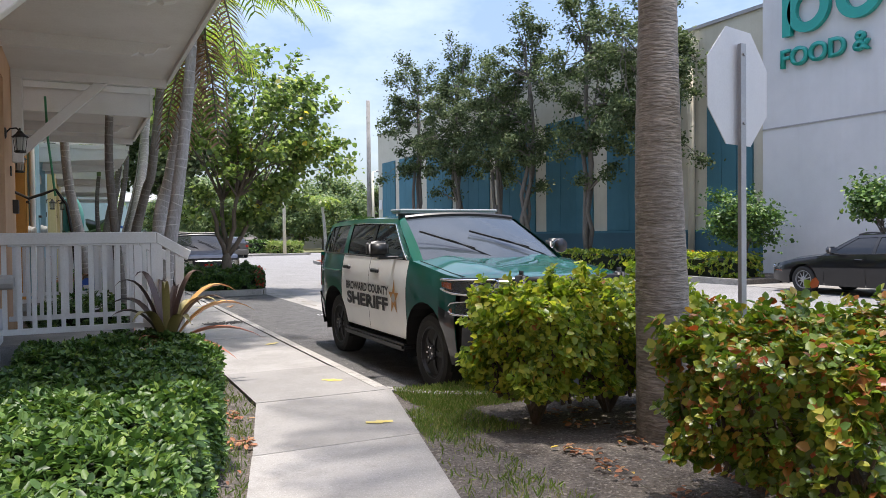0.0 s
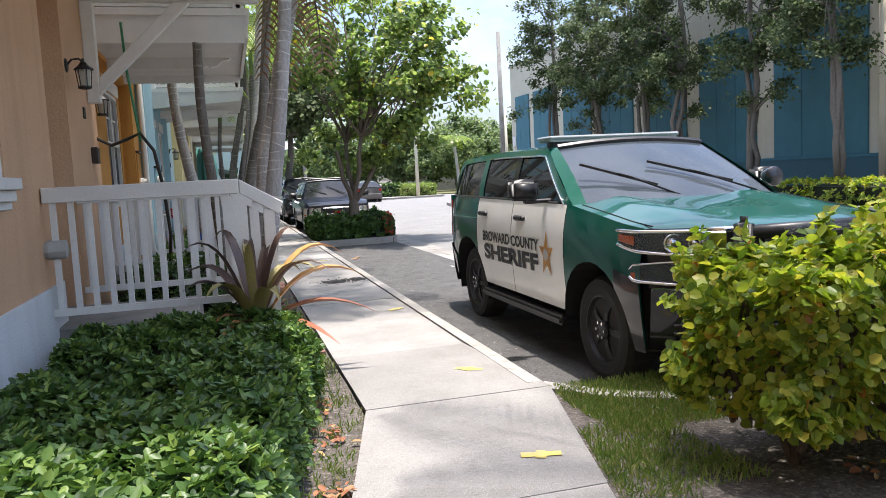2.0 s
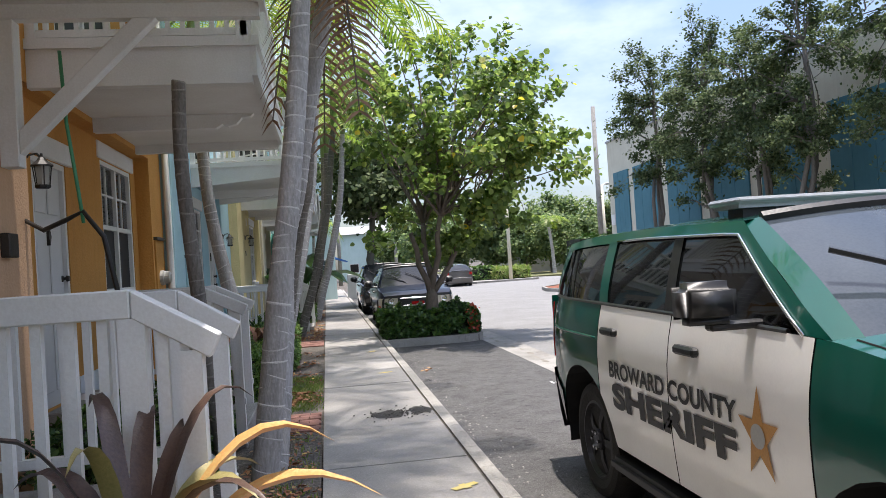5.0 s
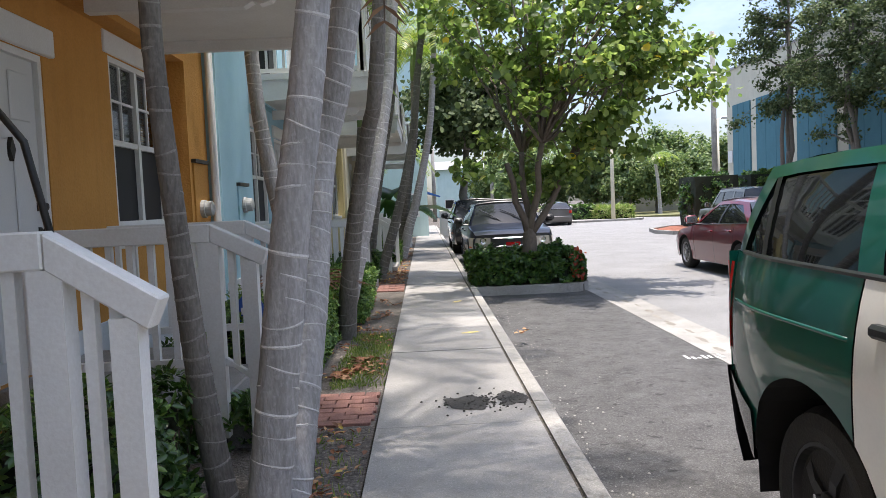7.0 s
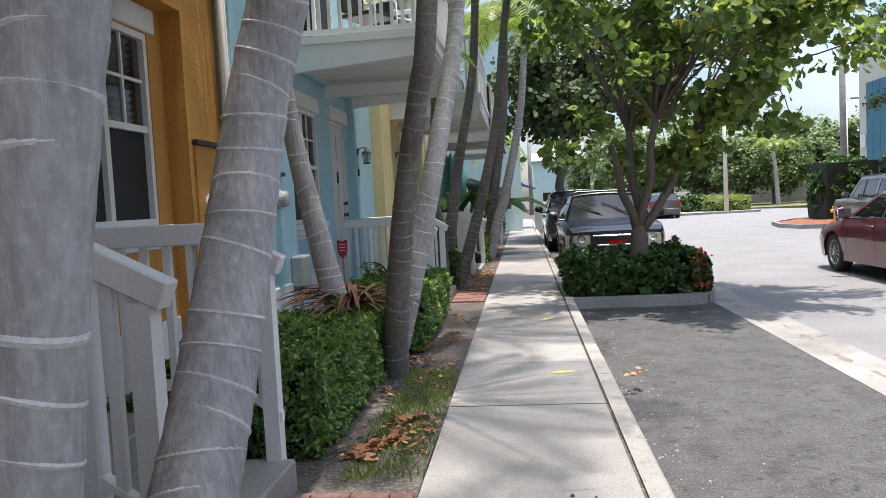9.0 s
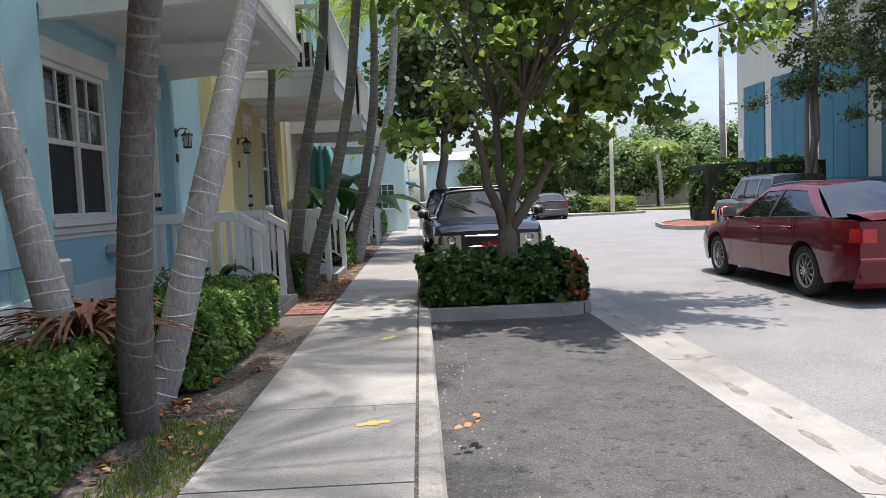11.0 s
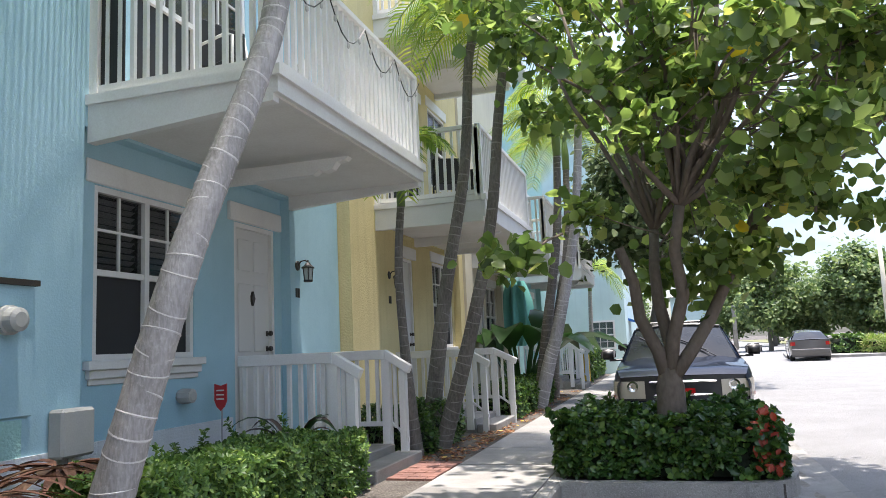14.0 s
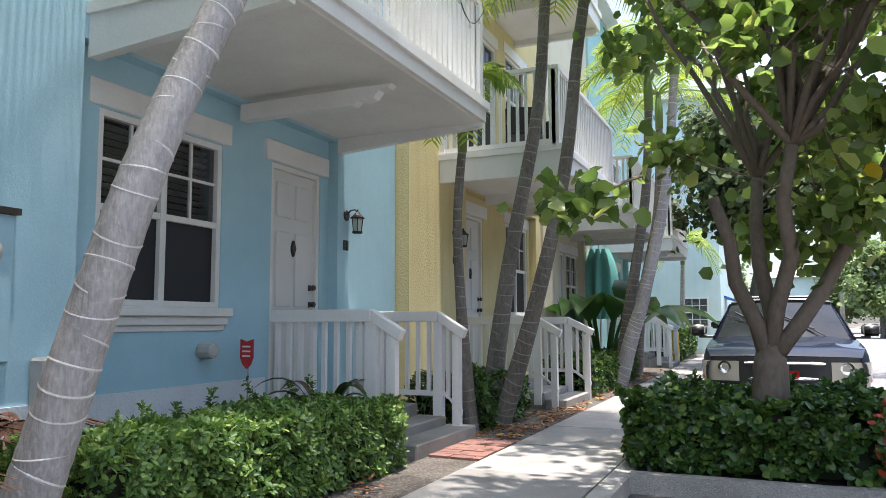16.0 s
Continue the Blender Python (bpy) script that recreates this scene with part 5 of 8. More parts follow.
        part("mirror_glass", mm, CAR["chrome"], mi)
        for s in S["handles"]:
            z = belt(s) - S.get("handle_drop", 0.13)
            x = side_x(s, z)
            mm = bmesh.new()
            box(mm, min(sd * (x - 0.005), sd * (x + 0.04)), max(sd * (x - 0.005), sd * (x + 0.04)), s - 0.1, s + 0.1, z - 0.02, z + 0.025)
            part("door_handle", mm, CAR["trim"] if S.get("dark_handles") else colours["roofc"], t, bevel=0.012)
    # roof, windscreen, rear window
    rows = []
    for k in range(13):
        s = rf + (rb - rf) * k / 12
        z = lerp_table(S["roof"], s)
        rows.append([((hr + 0.008) * u, s - 0.08 * (1 - u * u) * (1 - k / 12) + 0.05 * (1 - u * u) * (k / 12), z + S.get("roof_crown", 0.05) * (1 - u * u)) for u in (j / 8 for j in range(-8, 9))])
    part("roof", grid_faces(bmesh.new(), rows), colours["roofc"], t, smooth=True)
    roof0, roof1 = rows[0], rows[-1]

    def pane_rows(s0, top_row, xk, bow, inset):
        z0 = belt(s0)
        x0 = side_x(s0, z0) - 0.02
        bot = [(x0 * u, s0 + bow * (1 - u * u), z0 + S["crown"] * (1 - u * u) * (0.6 if bow < 0 else 0.0)) for u in (j / 8 for j in range(-8, 9))]
        return [[tuple(b[i] + (a[i] - b[i]) * k / 6 + (0.03 * math.sin(math.pi * k / 6) * inset if i == 1 else 0) for i in range(3)) for a, b in zip(top_row, bot)] for k in range(7)]
    ws = pane_rows(wf, roof0, 1, -0.16, -1)
    for r in ws:
        for e, q in ((1, 0), (-2, -1)):
            r[e] = tuple(r[q][i] + (r[e][i] - r[q][i]) * S.get("apil", 0.4) for i in range(3))
    part("windscreen", grid_faces(bmesh.new(), [r[1:-1] for r in ws]), CAR[S.get("glass", "shield_dark")], t, "reflecting windscreen", smooth=True)
    for a, b in ((0, 2), (-2, None)):
        part("pillar", grid_faces(bmesh.new(), [[Vector(p) + (Vector((0, 0.05, -0.005)) if abs(p[0]) == max(abs(v[0]) for v in r) else Vector((0, -0.012, 0.004))) for p in r[a:b]] for r in ws]), colours["roofc"], t)
    part("cowl_panel", tube(bmesh.new(), [Vector(p) + Vector((0, -0.015, 0.0)) for p in ws[-1][1:-1]], 0.028, 6), CAR["trim"], t, "black cowl panel")
    part("rear_window", grid_faces(bmesh.new(), pane_rows(wb, roof1, 1, 0.08, 1)), CAR["tint"], t, "dark rear window", smooth=True)
    # wipers
    for x0, x1 in S.get("wipers", ()):
        z0 = belt(wf) + S["crown"] * 0.5
        s0 = wf - 0.12
        dz = (roof0[8][2] - z0) / (rf - wf)
        a = Vector((x0, s0 + 0.0, z0 + 0.02))
        b = Vector((x1, s0 + 0.36, z0 + 0.02 + 0.36 * dz * 0.9 + 0.05))
        wp = part("wiper", tube(bmesh.new(), [a, (a + b) / 2 + Vector((0, -0.02, 0.03)), a + (b - a) * 0.62 + Vector((0, -0.01, 0.03))], 0.009, 5), CAR["trim"], t)
        part("wiper_blade", tube(bmesh.new(), [a + (b - a) * 0.22 + Vector((0, -0.0, 0.03)), b + Vector((0, 0, 0.02))], 0.013, 5), CAR["trim"], wp)
    t.matrix_basis = Matrix.Translation(at) @ Matrix.Rotation(radians(heading), 4, "Z")
    return t, G, side_x, belt


# patrol SUV, parked with its nose towards the start of the walk
TAHOE = dict(L=4.84, W=1.98, glass="shield", sill=0.36, r=0.395, arch=1.3, inset=0.085, axles=(1.06, 3.94), tyre=0.26, taper=(0.75, 0.7), nose=0.16, side_start=0.42, tail=0.11,
             shoulder=[(0, 1.15), (0.42, 1.165), (0.7, 1.195), (1.1, 1.25), (1.4, 1.29), (1.7, 1.3), (4.84, 1.33)], apil=0.72,
             low=[(0, 0.44), (0.4, 0.38), (0.9, 0.47), (4.35, 0.47), (4.5, 0.6), (4.84, 0.68)], cuts=[1.5, 2.62, 3.6],
             panels=[("front_wing", "body"), ("front_door", "door"), ("rear_door", "door"), ("rear_quarter", "body")],
             cowl=1.42, nose_s=0.42, crown=0.035, bow=0.38, bow_pow=2.8, lip=0.035, ridge=0.03, bumper_top=0.79, grille_bars=(1.06, 0.94), rear_bumper=0.76,
             tail_lamp=(0.85, 1.28, 0.03), roof_half=0.76, roof_front=2.2, roof_back=4.6, tail_base=4.82,
             roof=[(1.42, 1.71), (2.2, 1.745), (3.2, 1.765), (4.2, 1.75), (4.84, 1.7)], pillars=[(2.62, 0.1, "trim"), (3.52, 0.14, "roofc"), (4.36, 0.05, "trim")], lean=0.12,
             dpil=(0.12, 0.12), handles=(2.4, 3.38), handle_drop=0.15, dark_handles=True, spokes=5, wipers=((0.62, -0.15), (-0.08, -0.75)), mirror=0.5)
police, G, side_x, belt = car("police_suv", "green and white police SUV with roof light bar beside the kerb", (4.51, 7.39, -0.18), 0.0, TAHOE,
                              dict(body=CAR["green"], door=CAR["whitecar"], hood=CAR["green"], roofc=CAR["green"], trim=CAR["trim"], grille=CAR["trim"], bumper=CAR["blackcar"], tail=CAR["green"], rim=CAR["rimblack"]), "police car")


def on_side(bm2, s0, z0, flip, parent, name, material, label="", off=0.007):
    """Lays flat letters, drawn in x-y, on the car's kerb side; they run from s0 towards the nose."""
    for v in bm2.verts:
        s, z = s0 - v.co.x, z0 + v.co.y
        d = v.co.z
        v.co = Vector((-(side_x(s, z) + off + d), s, z))
    bmesh.ops.recalc_face_normals(bm2, faces=bm2.faces[:])
    me = bpy.data.meshes.new(name)
    bm2.to_mesh(me)
    bm2.free()
    me.materials.append(material)
    ob = new(name, me)
    ob.parent = parent
    return tagged(ob, label)


def fitted_text(body, width, height, bold):
    bm = text_mesh(body, 0.2, 0.0, bold)
    xs = [v.co.x for v in bm.verts]
    ysv = [v.co.y for v in bm.verts]
    for v in bm.verts:
        v.co.x = (v.co.x - min(xs)) / (max(xs) - min(xs)) * width
        v.co.y = (v.co.y - min(ysv)) / (max(ysv) - min(ysv)) * height
    bmesh.ops.subdivide_edges(bm, edges=[e for e in bm.edges if e.calc_length() > 0.08], cuts=1)
    return bm


on_side(fitted_text("BROWARD COUNTY", 1.42, 0.1, 0.0065), 3.39, 0.9, 1, police, "lettering", CAR["letter"], "black door lettering")
on_side(fitted_text("SHERIFF", 1.38, 0.155, 0.009), 3.37, 0.72, 1, police, "lettering", CAR["letter"], "black bold door lettering")
star = bmesh.new()
star.faces.new([star.verts.new(((0.145 if k % 2 == 0 else 0.06) * math.sin(math.pi * k / 5), (0.2 if k % 2 == 0 else 0.075) * math.cos(math.pi * k / 5), 0)) for k in range(10)])
so = on_side(star, 1.82, 0.885, 1, police, "star_badge", CAR["gold"], "gold five-pointed star badge")
dd = bmesh.new()
dd.faces.new([dd.verts.new((0.05 * math.cos(2 * math.pi * k / 16), 0.05 * math.sin(2 * math.pi * k / 16), 0.003)) for k in range(16)])
on_side(dd, 1.82, 0.885, 1, police, "seal", M["grey"], "round seal in the star")
# light bar, running boards, push bar, spot lamp
lb = part("light_bar", boxes((-0.66, 0.66, 2.42, 2.72, 1.833, 1.868)), CAR["bars_clear"], police, "clear roof light bar", bevel=0.014)
part("bar_base", boxes((-0.64, 0.64, 2.45, 2.69, 1.815, 1.842)), M["galv"], lb)
for x in (-0.5, 0.5):
    part("bar_foot", boxes((x - 0.09, x + 0.09, 2.5, 2.64, 1.76, 1.818)), CAR["trim"], lb)
for sd in (-1, 1):
    part("running_board", soften(boxes((min(sd * 0.84, sd * 1.01), max(sd * 0.84, sd * 1.01), 1.55, 3.45, 0.34, 0.42)), 0.025, 2), CAR["trim"], police, "black running board")
    part("push_bar_upright", soften(boxes((sd * 0.54 - 0.05, sd * 0.54 + 0.05, -0.12, 0.03, 0.45, 1.24)), 0.045), CAR["trim"], police, "black push bar upright", smooth=True)
    part("push_bar_lamp", boxes((sd * 0.54 - 0.03, sd * 0.54 + 0.03, -0.12, -0.095, 0.84, 1.02)), CAR["lamp"], police)
for z in (1.14, 0.8):
    part("push_bar_tube", tube(bmesh.new(), [(-0.54, -0.045, z), (0.54, -0.045, z)], 0.045, 8), CAR["trim"], police, smooth=True)
for k in range(4):
    part("led_lamp", boxes((-0.3 + k * 0.17, -0.18 + k * 0.17, -0.105, -0.088, 1.12, 1.16)), CAR["lamp"], police)
part("spot_lamp", lathe(bmesh.new(), (1.02, 1.62, 1.42), (0, -1, 0.1), [(-0.1, 0.03), (-0.05, 0.075), (0.03, 0.085), (0.045, 0.08)], 14), CAR["blackcar"], police, "black spot lamp", smooth=True)
part("spot_lamp_arm", tube(bmesh.new(), [(0.88, 1.72, 1.36), (1.0, 1.64, 1.4)], 0.02, 6), CAR["chrome"], police)
# black lower corner of the bumper that wraps to the wheel arch
for sd in (-1, 1):
    rows = []
    for k in range(9):
        s = 0.425 + (0.7 - 0.425) * k / 8
        zc = 0.83 + 0.06 * k / 8
        z0 = 0.36
        if s > 1.06 - 0.51:
            z0 = 0.395 + math.sqrt(max(0, 0.51 ** 2 - (1.06 - s) ** 2))
        rows.append([(sd * (side_x(s, z0 + (zc - z0) * j / 4) + 0.012), s, z0 + (zc - z0) * j / 4) for j in range(5)])
    part("bumper_corner", grid_faces(bmesh.new(), rows), CAR["blackcar"], police, "black bumper corner", smooth=True)
# bright line and intake slats of the bumper
nose = [(0.97 * u, 0.42 - 0.38 * (1 - abs(u) ** 2.8)) for u in (j / 10 for j in range(-10, 11))]
part("bumper_moulding", tube(bmesh.new(), [(x * 0.94, s - 0.07, 0.79) for x, s in nose], 0.01, 5), CAR["chrome"], police, "chrome bumper line")
for z in (0.46, 0.51, 0.56):
    part("intake_slat", tube(bmesh.new(), [(x * 0.94, s - 0.055, z) for x, s in nose[1:-1]], 0.012, 5), M["bronze"], police)
# two-tier headlamps that sweep round the corners, with bright strips between them
def lamp_path(sd, u0, s1, off):
    """Plan of the lamp's face, from beside the grille round the corner to s1 along the wing."""
    xn = side_x(0.42, 1.05)
    pts = [(sd * (xn * u + off * u ** 6), 0.42 - 0.38 * (1 - u ** 2.8) - off * (1 - 0.7 * u ** 6)) for u in np.linspace(u0, 1, 9)]
    return pts + [(sd * (side_x(v, 1.0) + off), v) for v in np.linspace(0.46, s1, 5)]


def lamp_band(sd, u0, s1, off, foot, head, rows=4):
    """A band of the lamp between foot and head heights, each given at its inner and outer end."""
    path = lamp_path(sd, u0, s1, off)
    n = len(path) - 1
    out = []
    for k in range(rows + 1):
        q = k / rows
        out.append([(x, v, (foot[0] + (foot[1] - foot[0]) * (i / n) ** 2) * (1 - q) + (head[0] + (head[1] - head[0]) * (i / n) ** 2) * q) for i, (x, v) in enumerate(path)])
    return out


for sd in (-1, 1):
    for nm, u0, s1, foot, head in (("upper", 0.72, 0.62, (1.0, 1.06), (1.15, 1.15)), ("lower", 0.72, 0.5, (0.815, 0.86), (0.965, 0.905))):
        h = part("headlight", grid_faces(bmesh.new(), lamp_band(sd, u0, s1, 0.006, foot, head)), CAR["reflector"], police, "dark bright-edged headlight", smooth=True)
        lens = lamp_band(sd, u0, s1, 0.028, foot, head)
        g = part("lens", grid_faces(bmesh.new(), lens), CAR["lamp"], h, "clear lens", smooth=True)
        for k in (0, 4):
            part("chrome_strip", tube(bmesh.new(), lens[k], 0.012 if nm == "upper" or k == 0 else 0.007, 6), CAR["chrome"], h, "chrome strip", smooth=True)
        am = [r[-5:] for r in lamp_band(sd, u0, s1, 0.02, foot, head)]
        part("amber_lens", grid_faces(bmesh.new(), am[1:4] if nm == "upper" else am[:3]), CAR["amber"], h, "amber corner lens", smooth=True)
        path = lamp_path(sd, u0, s1, 0.0)
        for i, rad in ((1, 0.04), (4, 0.062)) if nm == "upper" else ((3, 0.058),):
            x, v = path[i]
            z = (foot[0] + head[0]) / 2
            b = part("lamp_bowl", lathe(bmesh.new(), (x, v - 0.012, z), (sd * 0.25, -1, 0), [(-0.05, rad * 0.4), (0.0, rad), (0.012, rad), (0.012, rad * 0.84), (-0.015, rad * 0.6), (0.004, rad * 0.55), (0.014, rad * 0.3)], 20), CAR["chrome"], h, "round projector lamp", smooth=True)
# bright bar across the grille's head, black mesh bars, shut lines of the bonnet
nose2 = [(side_x(0.42, 1.05) * u, 0.42 - 0.38 * (1 - abs(u) ** 2.8)) for u in np.linspace(-0.7, 0.7, 13)]
part("grille_head", tube(bmesh.new(), [(x, v - 0.03, 1.155) for x, v in nose2], 0.02, 6), CAR["chrome"], police, "chrome strip over the grille", smooth=True)
for k in range(9):
    x, v = nose2[2 + k]
    part("grille_upright", boxes((x - 0.006, x + 0.006, v - 0.03, v - 0.01, 0.82, 1.14)), CAR["trim"], police)
for sd in (-1, 1):
    line = []
    for k in np.linspace(1, 13.4, 14):
        v = 0.42 + k / 14
        u = 0.93
        z = belt(v) + 0.035 * (1 - u ** 2.5) * min(1, 0.25 + k / 8) + 0.03 * math.exp(-((u - 0.6) / 0.15) ** 2) * min(1, k / 4)
        line.append((sd * side_x(v, belt(v)) * u, v - 0.38 * (1 - u ** 2.8) * (1 - k / 14), z + 0.001))
    part("shut_line", tube(bmesh.new(), line, 0.0045, 5), CAR["under"], police)
    # bright line round the door windows
    edge = [(sd * (G(1.57 + 0.72 * q, q)[0] + 0.014),) + G(1.57 + 0.72 * q, q)[1:] for q in np.linspace(0.0, 0.86, 8)]
    edge += [(sd * (G(v, 0.87)[0] + 0.014),) + G(v, 0.87)[1:] for v in np.linspace(2.3, 3.6, 10)]
    part("window_moulding", tube(bmesh.new(), edge, 0.009, 5), CAR["chrome"], police, "bright window moulding", smooth=True)
    # fog lamp pocket in the bumper
    part("fog_pocket", boxes((min(sd * 0.62, sd * 0.84), max(sd * 0.62, sd * 0.84), -0.02, 0.2, 0.46, 0.6)), CAR["under"], police, bevel=0.02)
    # pressed crease along the doors and rear quarter
    part("body_crease", tube(bmesh.new(), [(sd * (side_x(v, 1.1) - 0.004), v, 1.1 + 0.012 * v / 4.9) for v in np.linspace(3.64, 4.7, 14)], 0.009, 6), CAR["green"], police, smooth=True)
# chrome sides of the grille, black corners of the rear bumper
for sd in (-1, 1):
    part("grille_side", prism(bmesh.new(), [(sd * 0.57, 0.06), (sd * 0.68, 0.115), (sd * 0.68, 0.2), (sd * 0.57, 0.15)], "z", 0.84, 1.15), CAR["chrome"], police, "chrome grille end", bevel=0.01)
    rows = []
    for k in range(9):
        s = 4.42 + (4.845 - 4.42) * k / 8
        zc, z0 = 0.66 + 0.1 * k / 8, 0.42 + 0.06 * k / 8
        if s < 3.94 + 0.51:
            z0 = 0.395 + math.sqrt(max(0, 0.51 ** 2 - (s - 3.94) ** 2))
        rows.append([(sd * (side_x(min(s, 4.84), z0 + (zc - z0) * j / 4) + 0.014), s - 0.14 * (1 - j / 4) ** 2 * k / 8, z0 + (zc - z0) * j / 4) for j in range(5)])
    part("bumper_corner", grid_faces(bmesh.new(), rows), CAR["blackcar"], police, "black bumper corner", smooth=True)

SUV = dict(L=4.8, W=1.9, sill=0.33, r=0.37, axles=(0.93, 3.75), taper=(0.5, 0.4), nose=0.1, tail=0.06,
           shoulder=[(0, 0.9), (0.2, 1.0), (1.3, 1.08), (2, 1.1), (4.8, 1.12)], cuts=[1.4, 2.4, 3.3],
           panels=[("front_wing", "body"), ("front_door", "body"), ("rear_door", "body"), ("rear_quarter", "body")],
           cowl=1.4, nose_s=0.06, crown=0.05, bow=0.08, bumper_top=0.58, grille_bars=(0.84,), lamp=(0.66, 0.87), rear_bumper=0.6,
           tail_lamp=(0.75, 1.1, 0.12), roof_half=0.68, roof_front=2.05, roof_back=4.55, tail_base=4.78,
           roof=[(1.4, 1.64), (2.05, 1.67), (3.2, 1.69), (4.8, 1.62)], pillars=[(2.42, 0.08, "trim"), (3.35, 0.1, "roofc")], lean=0.05,
           dpil=(0.12, 0.12), handles=(2.2, 3.1), wipers=((0.55, -0.1), (-0.05, -0.6)), dark_handles=False, spokes=6)


def suv(at, heading, paint_key, label, rim="rim", **more):
    S = dict(SUV)
    S.update(more)
    p = CAR[paint_key]
    return car("parked_suv", label, at, heading, S, dict(body=p, hood=p, roofc=p, trim=CAR["trim"], grille=CAR["trim"], bumper=p, tail=p, rim=CAR[rim], dark=CAR["trim"]), "car", "parked cars")


gmc, *_ = suv((4.12, 25.5, -0.16), 0.0, "navycar", "dark navy SUV parked behind the planted island", r=0.36, W=1.92, lamp=(0.56, 0.8), grille_bars=(0.78, 0.6), roof_half=0.68, lampc="lamp_pale",
             shoulder=[(0, 0.82), (0.2, 0.94), (1.3, 1.03), (2, 1.05), (4.8, 1.08)], bumper_top=0.53, roof=[(1.4, 1.5), (2.05, 1.54), (3.2, 1.56), (4.8, 1.5)])
part("front_emblem", boxes((-0.16, 0.16, -0.065, -0.045, 0.62, 0.69)), CAR["redlens"], gmc, "red emblem shape on the grille")
for sd in (-1, 1):
    part("roof_rack_rail", tube(bmesh.new(), [(sd * 0.56, 2.3, 1.62), (sd * 0.56, 4.4, 1.62)], 0.02, 6), CAR["trim"], gmc)
for s in (2.5, 3.9):
    part("roof_rack_bar", tube(bmesh.new(), [(-0.56, s, 1.645), (0.56, s, 1.645)], 0.018, 6), CAR["trim"], gmc)
suv((3.95, 32.0, -0.16), 0.0, "blackcar", "black SUV parked in the row along the kerb")
jeep, *_ = suv((13.42, 37.1, -0.15), 178.0, "greycar", "grey boxy SUV parked across the street", L=4.4, axles=(0.8, 3.45), tail_base=4.36, roof_back=4.25,
               shoulder=[(0, 0.88), (0.2, 0.98), (1.3, 1.03), (4.4, 1.06)], dpil=(0.1, 0.1), W=1.8)
SEDAN = dict(L=4.85, W=1.84, sill=0.24, r=0.335, axles=(0.98, 3.76), taper=(0.7, 0.6), nose=0.2, tail=0.12, tyre=0.22,
             shoulder=[(0, 0.6), (0.15, 0.7), (0.7, 0.82), (1.5, 0.93), (3.2, 0.99), (4.3, 1.02), (4.85, 0.98)], low=[(0, 0.3), (0.5, 0.22), (4.2, 0.22), (4.85, 0.34)],
             cuts=[1.55, 2.6, 3.55], panels=SUV["panels"], cowl=1.5, nose_s=0.06, crown=0.06, bow=0.16, bumper_top=0.5, grille_bars=(), lamp=(0.52, 0.66), rear_bumper=0.56,
             tail_lamp=(0.74, 0.9, 0.14), roof_half=0.58, roof_front=2.25, roof_back=3.55, tail_base=4.35, roof_crown=0.05,
             roof=[(1.5, 1.36), (2.25, 1.4), (2.9, 1.42), (3.55, 1.38), (4.35, 1.3)], pillars=[(2.72, 0.08, "trim")], lean=0.0, dpil=(0.25, 0.3),
             handles=(2.45, 3.35), dark_handles=False, dark_mirror=False, spokes=10, wipers=())


def sedan(at, heading, paint_key, label, **more):
    S = dict(SEDAN)
    S.update(more)
    p = CAR[paint_key]
    c = car("sedan_car", label, at, heading, S, dict(body=p, hood=p, roofc=p, trim=CAR["trim"], grille=CAR["trim"], bumper=p, tail=p, rim=CAR["rim"]), "car", "cars on the street")[0]
    part("boot_lid", grid_faces(bmesh.new(), [[(x * 0.82, s, z + 0.03 * (1 - (x / 0.8) ** 2)) for x in (-0.8, -0.5, 0, 0.5, 0.8)] for s, z in ((4.2, 1.06), (4.5, 1.05), (4.83, 0.99))]), p, c, smooth=True)
    return c


sedan((8.65, 25.7, -0.15), 180.0, "redcar", "dark red sedan on the street")
sedan((17.2, 15.3, -0.15), 180.0, "blackcar", "black sedan parked in front of the store")
sedan((10.6, 58.5, -0.15), 175.0, "greycar", "grey hatchback parked far along the street", roof_back=4.1, tail_base=4.7)

# ---- large store across the street ----
TEAL = mat("store_teal", (0.055, 0.17, 0.215), (0.045, 0.145, 0.185), 0.8, bump=0.15, bscale=40, streak=0.2)
TEAL2 = mat("store_base_teal", (0.05, 0.125, 0.16), (0.045, 0.11, 0.14), 0.8, bump=0.15, bscale=40)
SCREAM = mat("store_cream", (0.56, 0.53, 0.43), (0.5, 0.47, 0.37), 0.85, bump=0.2, bscale=40, streak=0.2)
SWHITE = mat("store_white", (0.6, 0.6, 0.6), (0.54, 0.54, 0.54), 0.85, bump=0.2, bscale=40, streak=0.1)
SIGN = mat("green_sign_letters", (0.01, 0.30, 0.25), (0.01, 0.26, 0.22), 0.35, bump=0)
st = thing("store_building", (24, 36, -0.2), "long low store with teal panels and cream piers", "building")
XW = 21.0
part("wall", boxes((XW + 0.06, XW + 0.4, 19.2, 55.0, -0.2, 8.75), (XW + 0.4, 60, 54.6, 55.0, -0.2, 8.75)), SCREAM, st)
part("roof", boxes((XW + 0.4, 60, 19.2, 54.6, 8.2, 8.4)), M["roofgrey"], st)
part("parapet_cap", boxes((XW - 0.02, XW + 0.45, 19.2, 55.05, 8.75, 8.87)), M["roofgrey"], st)
part("base_band", boxes((XW - 0.02, XW + 0.06, 19.2, 55.0, -0.2, 1.32)), TEAL2, st)
part("base_ledge", boxes((XW - 0.05, XW + 0.06, 19.2, 55.0, 1.32, 1.42)), TEAL, st)
edges = [(20.0, 22.05), (23.4, 27.75), (28.75, 32.4), (33.4, 37.0), (38.0, 41.6), (42.6, 46.2), (47.2, 50.8), (51.6, 54.0)]
